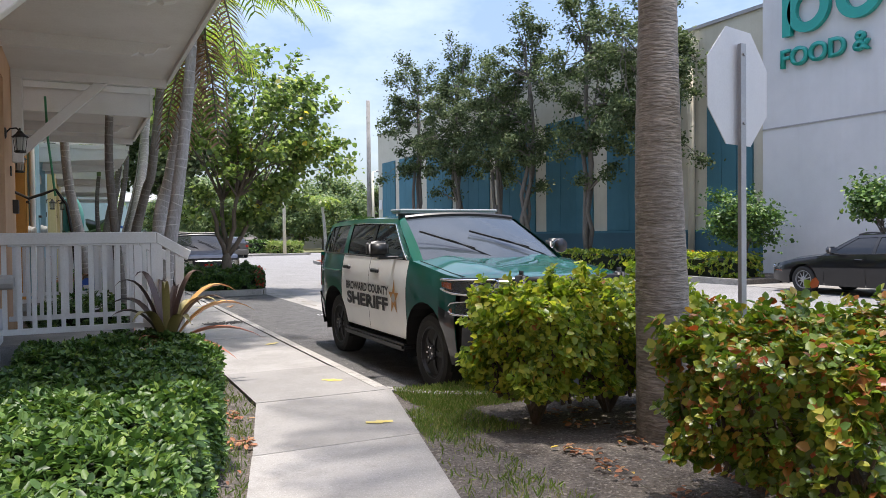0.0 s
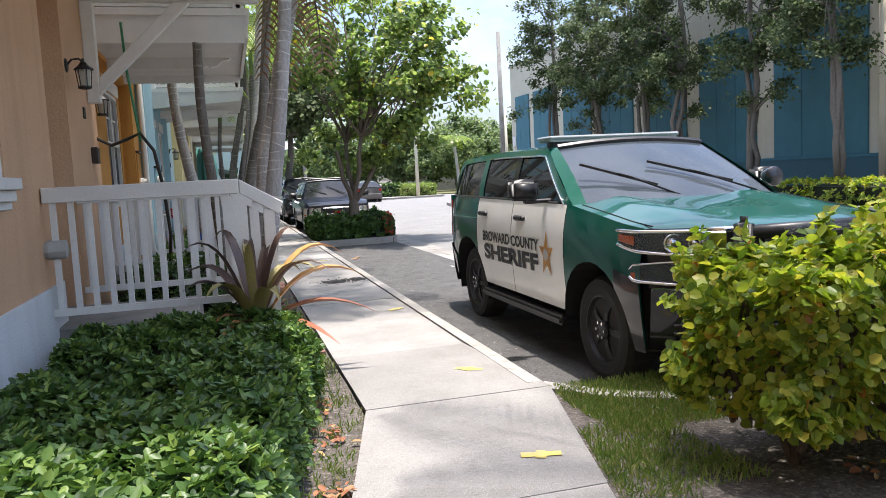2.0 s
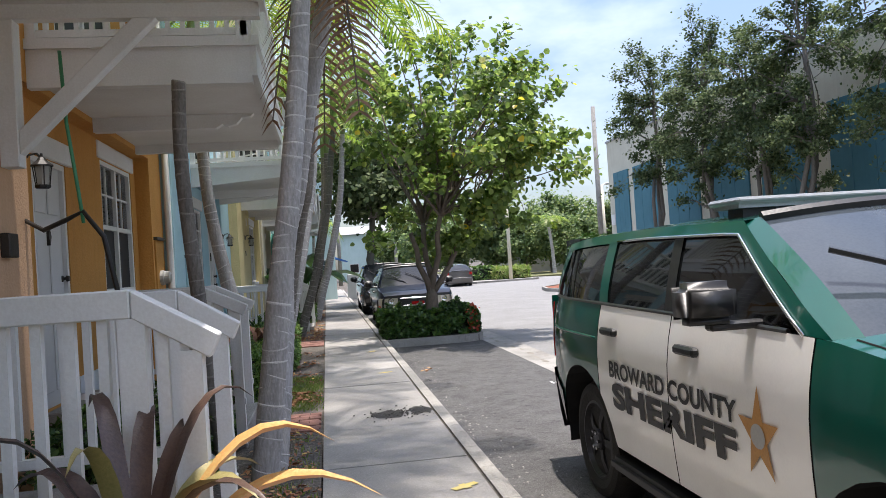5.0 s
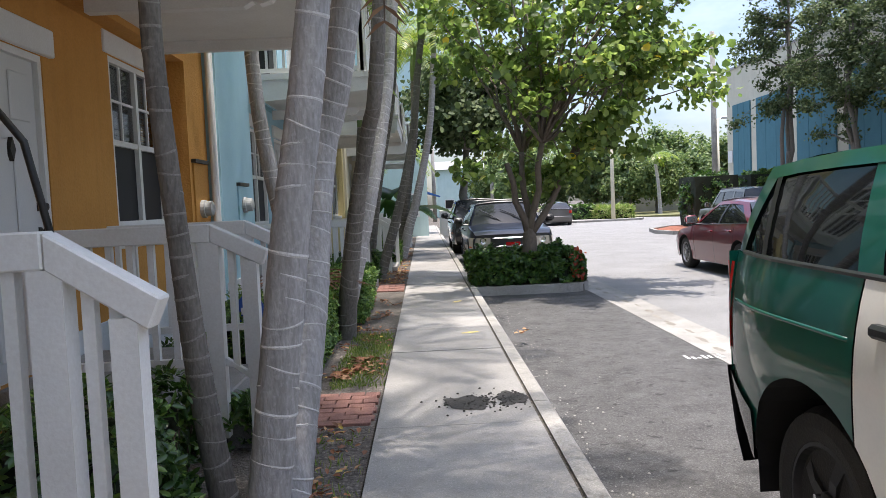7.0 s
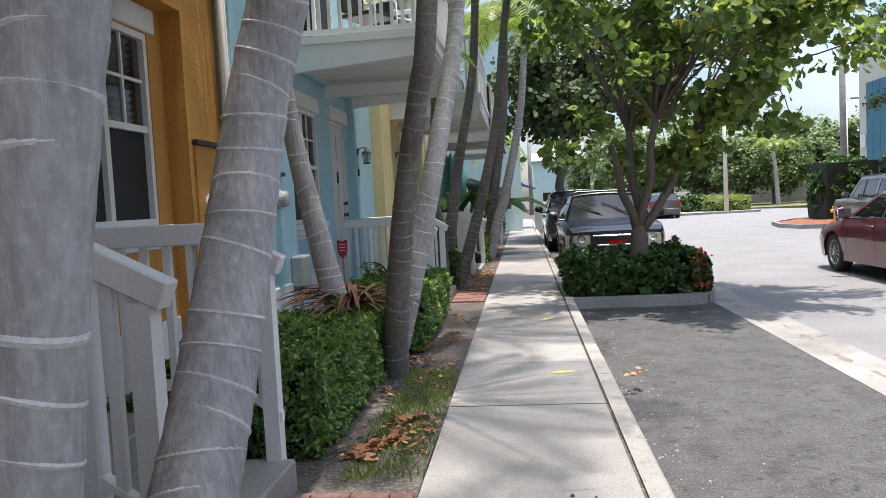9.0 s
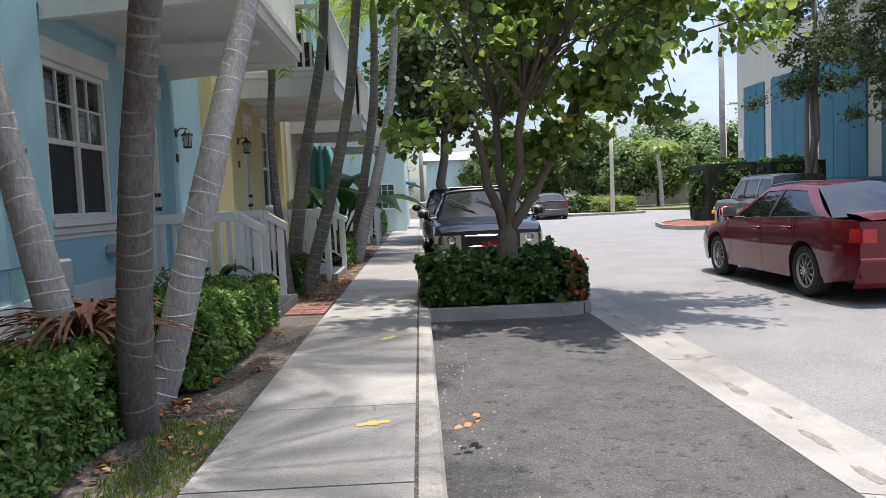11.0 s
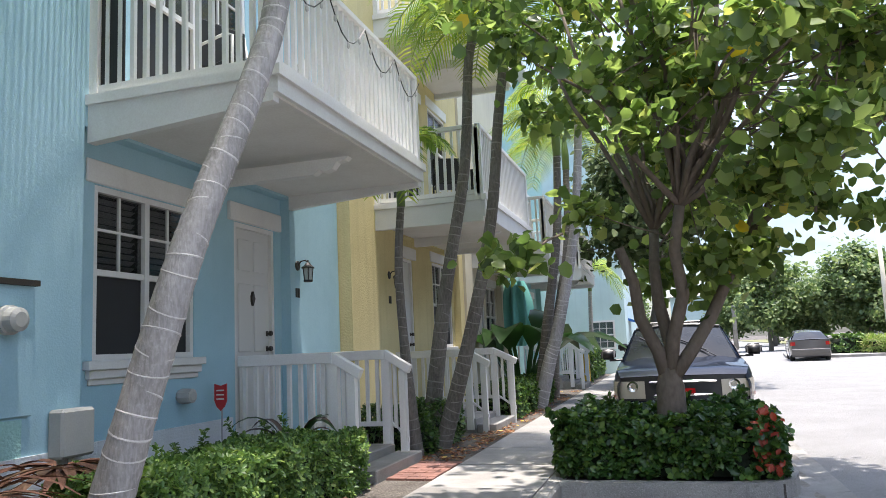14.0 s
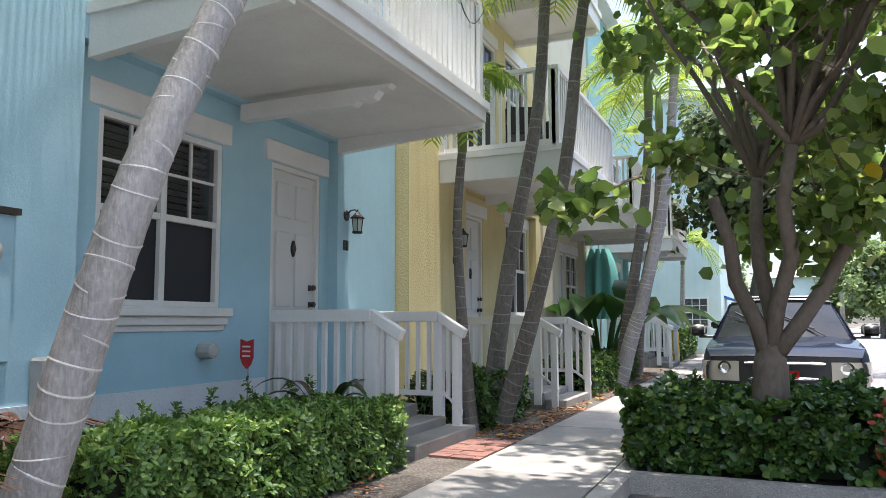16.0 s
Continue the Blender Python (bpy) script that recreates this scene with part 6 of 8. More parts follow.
for a, b in edges:
    n = 3
    for k in range(n):
        y0, y1 = a + (b - a) * k / n, a + (b - a) * (k + 1) / n
        part("wall_panel", boxes((XW - 0.03, XW + 0.059, y0 + 0.012, y1 - 0.012, 1.42, 6.6)), TEAL, st, bevel=0.01)
part("rain_head", boxes((XW - 0.32, XW + 0.05, 22.45, 23.0, 7.95, 8.35), (XW - 0.26, XW + 0.05, 22.52, 22.93, 7.75, 7.95)), M["cream"], st, "cream rainwater head", bevel=0.02)
part("downpipe", tube(bmesh.new(), [(XW - 0.1, 22.72, 7.8), (XW - 0.1, 22.72, 0.2)], 0.13, 10), M["cream"], st, "cream downpipe", smooth=True)
part("wall_board", boxes((XW - 0.05, XW + 0.0, 54.1, 54.7, 3.2, 3.9)), M["white"], st, "small pale wall board")
# entrance block
part("entrance_wall", boxes((20.5, 21.05, 2.0, 19.15, -0.2, 12.5), (21.06, 60, 2.0, 2.4, -0.2, 12.5), (21.06, 60, 18.75, 19.15, 8.0, 12.5)), SWHITE, st, "tall pale entrance block")
part("entrance_roof", boxes((21.06, 60, 2.41, 18.74, 12.1, 12.3)), M["roofgrey"], st)
part("reveal_line", boxes((20.47, 20.499, 2.0, 19.15, 4.6, 4.64)), M["roofgrey"], st)
def wall_letters(body, y_left, z, height, width, depth=0.12):
    bm = text_mesh(body, 1.0, 0.0, 0.02)
    xs = [v.co.x for v in bm.verts]
    zs = [v.co.y for v in bm.verts]
    r = bmesh.ops.extrude_face_region(bm, geom=bm.faces[:])
    top = [g for g in r["geom"] if isinstance(g, bmesh.types.BMVert)]
    for v in bm.verts:
        u = (v.co.x - min(xs)) / (max(xs) - min(xs)) * width
        w = (v.co.y - min(zs)) / (max(zs) - min(zs)) * height
        v.co = Vector((20.46 if v not in top else 20.46 - depth, y_left - u, z + w))
    return bm


words = "FOOD &"
part("sign_letters", wall_letters(words, 18.35, 6.4, 0.58, 2.95), SIGN, st, "green raised sign letters")
# the big mark above the words, as plain rings and a stem
for yc in (17.35, 15.7):
    part("sign_shape", lathe(bmesh.new(), (20.3, yc, 8.05), (1, 0, 0), [(0, 0.42), (0.0, 0.72), (0.16, 0.72), (0.16, 0.42), (0, 0.42)], 28, False), SIGN, st, "green raised ring shape")
part("sign_shape", boxes((20.3, 20.46, 17.95, 18.25, 7.35, 8.75)), SIGN, st, "green raised stem shape")

# raised kerb and planting strip before the store
sheet("store_bed", [([(17.2, 17.0), (20.9, 17.0), (20.9, 45), (17.2, 45)], 0.0)], M["soil"], "mulched planting strip in front of the store", -0.32)
sk = thing("kerb", (17.12, 30, -0.3), "concrete kerb before the store's planting strip", "kerb", kind="structure")
for k in range(10):
    part("kerb_stone", boxes((17.05, 17.19, 17.0 + 2.8 * k + 0.004, 17.0 + 2.8 * (k + 1) - 0.004, -0.3, 0.02)), M["kerb"], sk)
sheet("store_apron", [([(17.06, -20), (20.5, -20), (20.5, 16.99), (17.06, 16.99)], -0.14)], M["concrete"], "concrete apron before the store entrance", -0.32, "pavement")
# red mulch island with kerb, far side
isl = thing("kerb", (12.5, 40, -0.3), "low concrete kerb round a red mulch island", "kerb", kind="structure")
ring_pts = [(11.6, 39.4), (11.9, 38.0), (13.2, 37.4), (16.9, 37.4), (16.9, 44), (13.5, 43.5), (12.0, 41.5)]
for (xa, ya), (xb, yb) in zip(ring_pts, ring_pts[1:] + ring_pts[:1]):
    d = Vector((xb - xa, yb - ya)).normalized()
    n = Vector((-d.y, d.x)) * 0.14
    part("kerb_stone", prism(bmesh.new(), [(xa, ya), (xb, yb), (xb + n.x, yb + n.y), (xa + n.x, ya + n.y)], "z", -0.3, 0.0), M["kerb"], isl)
bumpy_bed("mulch_bed", [(x * 0.98 + 14 * 0.02, yv * 0.98 + 40.5 * 0.02) for x, yv in ring_pts], -0.02, M["mulch"], "red mulch bed at the street corner", 0.3, 7)
# far median with grass
sheet("far_median", [([(9.8, 59.5), (12, 57.2), (16.4, 57.8), (16.9, 59), (16.4, 63), (10.5, 66)], -0.02)], M["concrete"], "kerbed median far along the street", -0.32, "pavement")
sheet("grass_verge", [([(17.2, 66), (60, 60), (60, 200), (17.2, 200)], -0.1), ([(-60, 62), (1.6, 62), (1.6, 240), (-60, 240)], -0.1), ([(60.2, -60), (300, -60), (300, 240), (60.2, 240)], -0.1)], mat("dry_grass", (0.13, 0.15, 0.05), (0.19, 0.17, 0.09), 0.95, scale=30, bump=0.8, bscale=30), "dry grass verge", -0.32)

# yellow hydrant
hy = thing("fire_hydrant", (13.5, 39.1, -0.05), "yellow fire hydrant on the red mulch", "hydrant")
YEL = mat("hydrant_paint", (0.75, 0.5, 0.02), (0.65, 0.42, 0.02), 0.45, bump=0.05)
part("barrel", lathe(bmesh.new(), (13.5, 39.1, -0.05), (0, 0, 1), [(0, 0.17), (0.06, 0.17), (0.07, 0.11), (0.5, 0.11), (0.52, 0.15), (0.58, 0.15), (0.6, 0.12), (0.72, 0.07), (0.78, 0.03), (0.84, 0.03)], 14), YEL, hy)
for sx in (-1, 1):
    part("outlet", lathe(bmesh.new(), (13.5, 39.1, 0.38), (sx, 0, 0), [(0.08, 0.06), (0.2, 0.06), (0.21, 0.05)], 10), YEL, hy)
part("outlet", lathe(bmesh.new(), (13.5, 39.1, 0.36), (0, -1, 0), [(0.08, 0.08), (0.2, 0.08), (0.21, 0.06)], 10), YEL, hy)

# sign seen from behind
ss = thing("road_sign", (4.41, 5.3, -0.05), "bare aluminium back of an octagonal road sign on a steel post", "road sign")
part("post", boxes((4.385, 4.43, 5.28, 5.31, -0.05, 2.62)), M["galv"], ss, "perforated steel post")
a0 = radians(14)
bm = bmesh.new()
oc = [(0.38 * math.cos(math.pi / 8 + k * math.pi / 4) / math.cos(math.pi / 8), 0.38 * math.sin(math.pi / 8 + k * math.pi / 4) / math.cos(math.pi / 8)) for k in range(8)]
prism(bm, [(a, 2.34 + b) for a, b in oc], "y", 0.0, 0.006)
bmesh.ops.rotate(bm, cent=(0, 0, 0), matrix=Matrix.Rotation(a0, 3, "Z"), verts=bm.verts[:])
bmesh.ops.translate(bm, vec=(4.41, 5.325, 0), verts=bm.verts[:])
part("sign_plate", bm, mat("bare_aluminium", (0.62, 0.63, 0.64), (0.55, 0.56, 0.57), 0.45, metal=0.3, bump=0.05), ss, "dull aluminium octagon")
for z in (2.1, 2.55):
    part("bolt", lathe(bmesh.new(), (4.41, 5.28, z), (0, -1, 0), [(0, 0.012), (0.01, 0.012)], 6), M["galv"], ss)

# red octagonal sign at the far corner
sf = thing("stop_sign", (20.6, 60.3, -0.1), "red octagonal stop sign on a steel post", "road sign")
part("post", boxes((20.57, 20.63, 60.32, 60.36, -0.1, 2.4)), M["galv"], sf)
part("sign_plate", prism(bmesh.new(), [(20.6 + 0.42 * math.cos(math.pi / 8 + k * math.pi / 4), 2.05 + 0.42 * math.sin(math.pi / 8 + k * math.pi / 4)) for k in range(8)], "y", 60.29, 60.31), M["firered"], sf, "red octagon")
word = text_mesh("STOP", 0.3, 0.004)
for v in word.verts:
    v.co = Vector((20.27 + v.co.x * 0.95, 60.28 - v.co.z, 1.94 + v.co.y))
part("lettering", word, M["white"], sf, "white letters")

# lamp posts and poles far off
def street_lamp(x, y, h, label):
    t = thing("street_lamp", (x, y, -0.1), label, "street lamp", "street lamps")
    part("pole", tube(bmesh.new(), [(x, y, -0.1), (x, y, h)], [0.14, 0.09], 10), M["cream"], t, smooth=True)
    part("arm", tube(bmesh.new(), [(x, y, h), (x + 0.5, y, h + 0.12)], 0.04, 6), M["galv"], t)
    part("lamp_head", boxes((x + 0.3, x + 0.95, y - 0.15, y + 0.15, h + 0.02, h + 0.17)), M["grey"], t, bevel=0.04)


street_lamp(14.6, 58.0, 7.2, "pale lamp post in the far median")
street_lamp(24.0, 64.0, 6.8, "pale lamp post behind the store")
for x, y, h in ((21.6, 58.5, 12.0), (9.6, 90, 9.0), (3.2, 80.0, 8.0)):
    bm = tube(bmesh.new(), [(x, y, -0.2), (x, y, h)], [0.2, 0.15], 10)
    whole("utility_pole", bm, M["concrete"], "concrete utility pole far along the street", "pole", "utility poles", smooth=True)

# grey service box on the walkway far off and a yellow bollard
whole("utility_cabinet", boxes((2.9, 3.6, 44.6, 45.3, -0.1, 1.15)), M["grey"], "pale grey service cabinet at the kerb", "cabinet", bevel=0.03)
whole("bollard", lathe(bmesh.new(), (1.5, 37.5, -0.05), (0, 0, 1), [(0, 0.1), (0.85, 0.1), (0.93, 0.06)], 12), YEL, "yellow bollard beside the walkway", "bollard")

# far houses
def far_house(x0, x1, y0, y1, h, wall_m, label):
    t = thing("far_house", ((x0 + x1) / 2, (y0 + y1) / 2, -0.25), label, "house", "far houses")
    part("wall", boxes((x0, x1, y0, y1, -0.25, h)), wall_m, t)
    bm = bmesh.new()
    ym = (y0 + y1) / 2
    prism(bm, [(y0 - 0.5, h), (y1 + 0.5, h), (ym, h + 1.3)], "x", x0 - 0.4, x1 + 0.4)
    part("roof", bm, M["roofgrey"], t)
    n = max(2, int((x1 - x0) / 3))
    for k in range(n):
        xc = x0 + (x1 - x0) * (k + 0.5) / n
        w = part("window", boxes((xc - 0.6, xc + 0.6, y0 - 0.05, y0 - 0.001, 0.8, 2.0)), M["white"], t)
        part("pane", boxes((xc - 0.52, xc + 0.52, y0 - 0.08, y0 - 0.051, 0.88, 1.92)), CAR["tint"], w)


far_house(20, 33, 80, 90, 2.7, M["grey"], "low grey bungalow behind trees")
far_house(36, 50, 84, 94, 2.8, M["cream"], "low cream bungalow behind trees")
far_house(4, 10, 105, 115, 5.8, M["paleaqua"], "pale two-storey house far down the street")

# ---- plants ----
LEAF = {
    "ficus": leaf_mat("hedge_leaf", [(0, (0.028, 0.065, 0.018)), (0.45, (0.065, 0.13, 0.03)), (0.85, (0.125, 0.215, 0.045)), (1, (0.21, 0.29, 0.06))], 0.42, 0.22, 0.35),
    "hedge_light": leaf_mat("clipped_hedge_leaf", [(0, (0.055, 0.11, 0.03)), (0.45, (0.11, 0.2, 0.05)), (0.85, (0.2, 0.31, 0.075)), (1, (0.3, 0.39, 0.1))], 0.4, 0.3, 0.4),
    "dark_hedge": leaf_mat("dark_hedge_leaf", [(0, (0.024, 0.06, 0.016)), (0.6, (0.055, 0.12, 0.026)), (1, (0.13, 0.21, 0.04))], 0.33, 0.2),
    "coco": leaf_mat("cocoplum_leaf", [(0, (0.09, 0.16, 0.025)), (0.4, (0.22, 0.3, 0.04)), (0.8, (0.4, 0.44, 0.07)), (0.97, (0.46, 0.42, 0.07)), (1, (0.35, 0.13, 0.04))], 0.4, 0.5),
    "coco_red": leaf_mat("bronze_tipped_leaf", [(0, (0.06, 0.12, 0.02)), (0.5, (0.16, 0.24, 0.03)), (0.78, (0.3, 0.31, 0.045)), (0.9, (0.36, 0.18, 0.05)), (1, (0.3, 0.075, 0.035))], 0.35, 0.3),
    "grape": leaf_mat("sea_grape_leaf", [(0, (0.07, 0.115, 0.033)), (0.5, (0.14, 0.205, 0.056)), (0.9, (0.26, 0.33, 0.1)), (0.985, (0.34, 0.37, 0.11)), (1, (0.55, 0.4, 0.05))], 0.3, 0.6),
    "oak": leaf_mat("oak_leaf", [(0, (0.04, 0.062, 0.026)), (0.6, (0.088, 0.122, 0.05)), (1, (0.17, 0.205, 0.095))], 0.62, 0.28, 0.25),
    "woods": leaf_mat("far_tree_leaf", [(0, (0.075, 0.125, 0.05)), (0.6, (0.15, 0.21, 0.08)), (1, (0.26, 0.31, 0.12))], 0.5, 0.42),
    "palm": leaf_mat("palm_leaflet", [(0, (0.1, 0.18, 0.03)), (0.6, (0.22, 0.32, 0.05)), (1, (0.4, 0.43, 0.08))], 0.35, 0.36),
    "deadpalm": leaf_mat("dead_palm_leaflet", [(0, (0.13, 0.07, 0.04)), (1, (0.24, 0.14, 0.08))], 0.7, 0.2),
    "grass": leaf_mat("grass_blade", [(0, (0.12, 0.2, 0.04)), (0.6, (0.2, 0.28, 0.06)), (1, (0.36, 0.34, 0.14))], 0.6, 0.35),
    "litter": leaf_mat("fallen_leaf", [(0, (0.14, 0.06, 0.03)), (0.6, (0.32, 0.13, 0.06)), (0.9, (0.38, 0.24, 0.12)), (1, (0.55, 0.4, 0.05))], 0.7, 0.1),
    "banana": leaf_mat("broad_leaf", [(0, (0.02, 0.06, 0.016)), (1, (0.06, 0.12, 0.03))], 0.3, 0.25),
    "cordy": leaf_mat("cordyline_leaf", [(0, (0.06, 0.035, 0.03)), (0.35, (0.14, 0.13, 0.05)), (0.7, (0.3, 0.28, 0.1)), (1, (0.5, 0.33, 0.1))], 0.4, 0.3),
    "red": leaf_mat("red_leaf", [(0, (0.25, 0.03, 0.02)), (1, (0.4, 0.08, 0.04))], 0.4, 0.3),
}
TWIG = mat("twig_bark", (0.13, 0.1, 0.075), (0.08, 0.06, 0.045), 0.9, bump=0.4, bscale=60)
GRAPE_BARK = mat("sea_grape_bark", (0.18, 0.145, 0.115), (0.11, 0.085, 0.065), 0.85, bump=0.4, bscale=30, stretch=(1, 1, 0.5))
BARK = mat("grey_bark", (0.2, 0.18, 0.15), (0.12, 0.105, 0.085), 0.9, bump=0.7, bscale=35, stretch=(1, 1, 0.4))
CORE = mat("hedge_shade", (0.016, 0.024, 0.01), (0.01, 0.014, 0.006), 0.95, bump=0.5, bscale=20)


def palm_bark(name, c1, c2):
    """Smooth grey bark with fine upright cracks, lichen blotches and dark nicks."""
    m = mat(name, c1, c2, 0.85, bump=0.35, bscale=55, scale=26, stretch=(1, 1, 0.3), fine=0.8, speck=0.12, speck_scale=45)
    return m


PALM_GREY = palm_bark("palm_trunk_grey", (0.42, 0.4, 0.385), (0.25, 0.236, 0.22))
PALM_RING = mat("palm_ring_scar", (0.6, 0.58, 0.55), (0.42, 0.4, 0.38), 0.9, bump=0.3)
PALM_SCAR = mat("dull_ring_scar", (0.3, 0.28, 0.25), (0.2, 0.185, 0.165), 0.9, bump=0.3)
PALM_DARK = palm_bark("palm_trunk_dark", (0.2, 0.182, 0.16), (0.1, 0.088, 0.075))
COCO_BARK = mat("coconut_bark", (0.3, 0.278, 0.25), (0.15, 0.134, 0.115), 0.9, bump=0.8, bscale=22, scale=30, stretch=(0.6, 0.6, 3.0), fine=0.9, speck=0.2, speck_scale=18)


def box_points(rng, n, x0, x1, y0, y1, z0, z1, wob, seed, round_r=0.12):
    """Points just under the clipped surface of a hedge, with outward normals."""
    lx, ly, lz = x1 - x0, y1 - y0, z1 - z0
    areas = np.array([lx * ly, ly * lz, ly * lz, lx * lz, lx * lz])
    f = rng.choice(5, size=n, p=areas / areas.sum())
    a, b = rng.uniform(size=n), rng.uniform(size=n)
    P = np.zeros((n, 3))
    N = np.zeros((n, 3))
    for k in range(5):
        m = f == k
        if k == 0:
            P[m] = np.stack([x0 + lx * a[m], y0 + ly * b[m], np.full(m.sum(), z1)], 1)
            N[m] = (0, 0, 1)
        elif k in (1, 2):
            P[m] = np.stack([np.full(m.sum(), x0 if k == 1 else x1), y0 + ly * a[m], z0 + lz * b[m]], 1)
            N[m] = (-1 if k == 1 else 1, 0, 0.35)
        else:
            P[m] = np.stack([x0 + lx * a[m], np.full(m.sum(), y0 if k == 3 else y1), z0 + lz * b[m]], 1)
            N[m] = (0, -1 if k == 3 else 1, 0.35)
    C = np.array([(x0 + x1) / 2, (y0 + y1) / 2, (z0 + z1) / 2])
    H = np.array([lx, ly, lz]) / 2
    rel = (P - C)
    lim = np.maximum(H - round_r, 0.02)
    inner = np.clip(rel, -lim, lim)
    d = rel - inner
    dl = np.linalg.norm(d, axis=1, keepdims=True)
    P = C + inner + d / np.maximum(dl, 1e-6) * np.minimum(dl, round_r)
    w = (np.sin(P[:, 0] * 5.1 + seed) * np.sin(P[:, 1] * 4.3 + seed * 2) + np.sin(P[:, 0] * 11 + P[:, 1] * 9 + P[:, 2] * 8 + seed)) * 0.5
    P = P + N * (wob * w)[:, None] - unit(rel) * (rng.exponential(0.035, size=n).clip(0, 0.16))[:, None]
    return P, N


def rosettes(rng, P, N, k):
    """Turns shoot tips into whorls of k leaves: places, facing and direction of each leaf."""
    n = len(P)
    N = unit(N + 0.45 * rng.normal(size=(n, 3)))
    a = unit(np.cross(N, rng.normal(size=(n, 3))))
    b = np.cross(N, a)
    th = (np.arange(k)[None, :] + rng.uniform(-0.25, 0.25, size=(n, k))) * 2 * math.pi / k + rng.uniform(0, 6.28, size=(n, 1))
    rad = a[:, None, :] * np.cos(th)[..., None] + b[:, None, :] * np.sin(th)[..., None]
    lift = rng.uniform(0.15, 0.9, size=(n, k, 1))
    d = unit(rad + N[:, None, :] * lift)
    nn = unit(N[:, None, :] - rad * lift * 0.8)
    Q = P[:, None, :] + rad * 0.006 - N[:, None, :] * rng.uniform(0, 0.03, size=(n, k, 1))
    return Q.reshape(-1, 3), nn.reshape(-1, 3), d.reshape(-1, 3)


def hedge(label, x0, x1, y0, y1, z0, z1, n, size, leaf, aspect=0.55, wob=0.04, seed=1, twigs=40, stems=0, core=True, round_r=0.12, group="clipped hedges", name="hedge", shear=False, whorl=6, sprigs=0):
    t = thing(name, ((x0 + x1) / 2, (y0 + y1) / 2, z0), label, "hedge", group)
    rng = np.random.default_rng(seed)
    P, N = box_points(rng, n, x0, x1, y0, y1, z0, z1, wob, seed, round_r)
    P, N = P[:n // whorl], N[:n // whorl] + np.array([0, 0, 0.35])
    if sprigs:
        # shoots that stand out of the outline, with leaves along them
        i = rng.integers(0, len(P), sprigs)
        step = np.linspace(0.15, 1, 6)[None, :, None] * rng.uniform(0.06, 0.2, size=(sprigs, 1, 1))
        way = unit(unit(N[i]) + 0.5 * rng.normal(size=(sprigs, 3)) + np.array([0, 0, 0.5]))
        P = np.concatenate([P, (P[i][:, None, :] + way[:, None, :] * step).reshape(-1, 3)])
        N = np.concatenate([N, np.repeat(way, 6, axis=0)])
    P, N, D = rosettes(rng, P, N, whorl)
    V, Q = leaf_arrays(rng, P, N, size, aspect, 0.3, 0.15, along=D * 2.5, spread=0.25)
    if shear:
        V[:, 0] -= np.clip(7.95 - V[:, 1], 0, 99) * 0.248
    o = np.array(ORIGIN[t])
    link_mesh("leaves", mesh_quads("leaves", V - o, Q, LEAF[leaf]), t)
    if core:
        # near-black solid inside the hedge; its colour stands in for deep shade
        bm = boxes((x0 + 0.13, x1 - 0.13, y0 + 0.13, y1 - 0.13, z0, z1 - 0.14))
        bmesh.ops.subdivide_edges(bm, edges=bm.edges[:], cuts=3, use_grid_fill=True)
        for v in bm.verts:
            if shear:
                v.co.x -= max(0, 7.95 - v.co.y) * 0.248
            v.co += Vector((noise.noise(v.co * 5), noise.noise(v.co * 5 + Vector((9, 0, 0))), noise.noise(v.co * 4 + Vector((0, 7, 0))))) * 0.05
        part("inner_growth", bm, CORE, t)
    bm = bmesh.new()
    rr = random.Random(seed)
    for k in range(twigs):
        x, yv = rr.uniform(x0 + 0.1, x1 - 0.1), rr.uniform(y0 + 0.1, y1 - 0.1)
        zt = rr.uniform(z0 + 0.4 * (z1 - z0), z1 - 0.03)
        if shear:
            x -= max(0, 7.95 - yv) * 0.248
        x2, y2 = x + rr.uniform(-0.15, 0.15), yv + rr.uniform(-0.15, 0.15)
        tube(bm, [(x, yv, z0 - 0.02), ((x + x2) / 2 + rr.uniform(-0.05, 0.05), (yv + y2) / 2, (z0 + zt) / 2), (x2, y2, zt)], [0.014, 0.009, 0.005], 4)
    tagged(part("twig_growth", bm, TWIG, t), kind="stuff")
    return t


# hedges of the walk's start
hedge("low glossy green hedge beside the walkway", 0.45, 1.6, 2.2, 6.7, -0.02, 0.55, 52000, 0.046, "ficus", 0.5, 0.05, 2, shear=True)
hedge("low glossy green hedge in front of the peach house", 0.0, 1.5, 6.6, 9.35, -0.02, 0.47, 34000, 0.045, "ficus", 0.5, 0.07, 3, shear=True)
# open bushes at the street corner: leaves above bare stems
BUSHES = []
BUSHES.append(hedge("waist-high cocoplum bush with bare lower stems", 3.14, 4.75, 5.95, 6.8, 0.2, 0.93, 10500, 0.049, "coco", 0.8, 0.11, 5, 90, core=False, round_r=0.15, whorl=4, sprigs=170, group="bushes at the corner", name="bush"))
BUSHES.append(hedge("waist-high cocoplum bush with bronze young leaves", 3.15, 4.9, 3.55, 4.75, 0.2, 0.88, 14000, 0.045, "coco_red", 0.8, 0.11, 6, 100, core=False, round_r=0.15, whorl=4, sprigs=190, group="bushes at the corner", name="bush"))
hedge("waist-high cocoplum hedge along the street corner", 4.7, 4.98, 1.0, 6.6, 0.12, 0.82, 6500, 0.06, "coco_red", 0.78, 0.08, 7, 60, core=False, whorl=4, sprigs=80, group="bushes at the corner", name="bush")
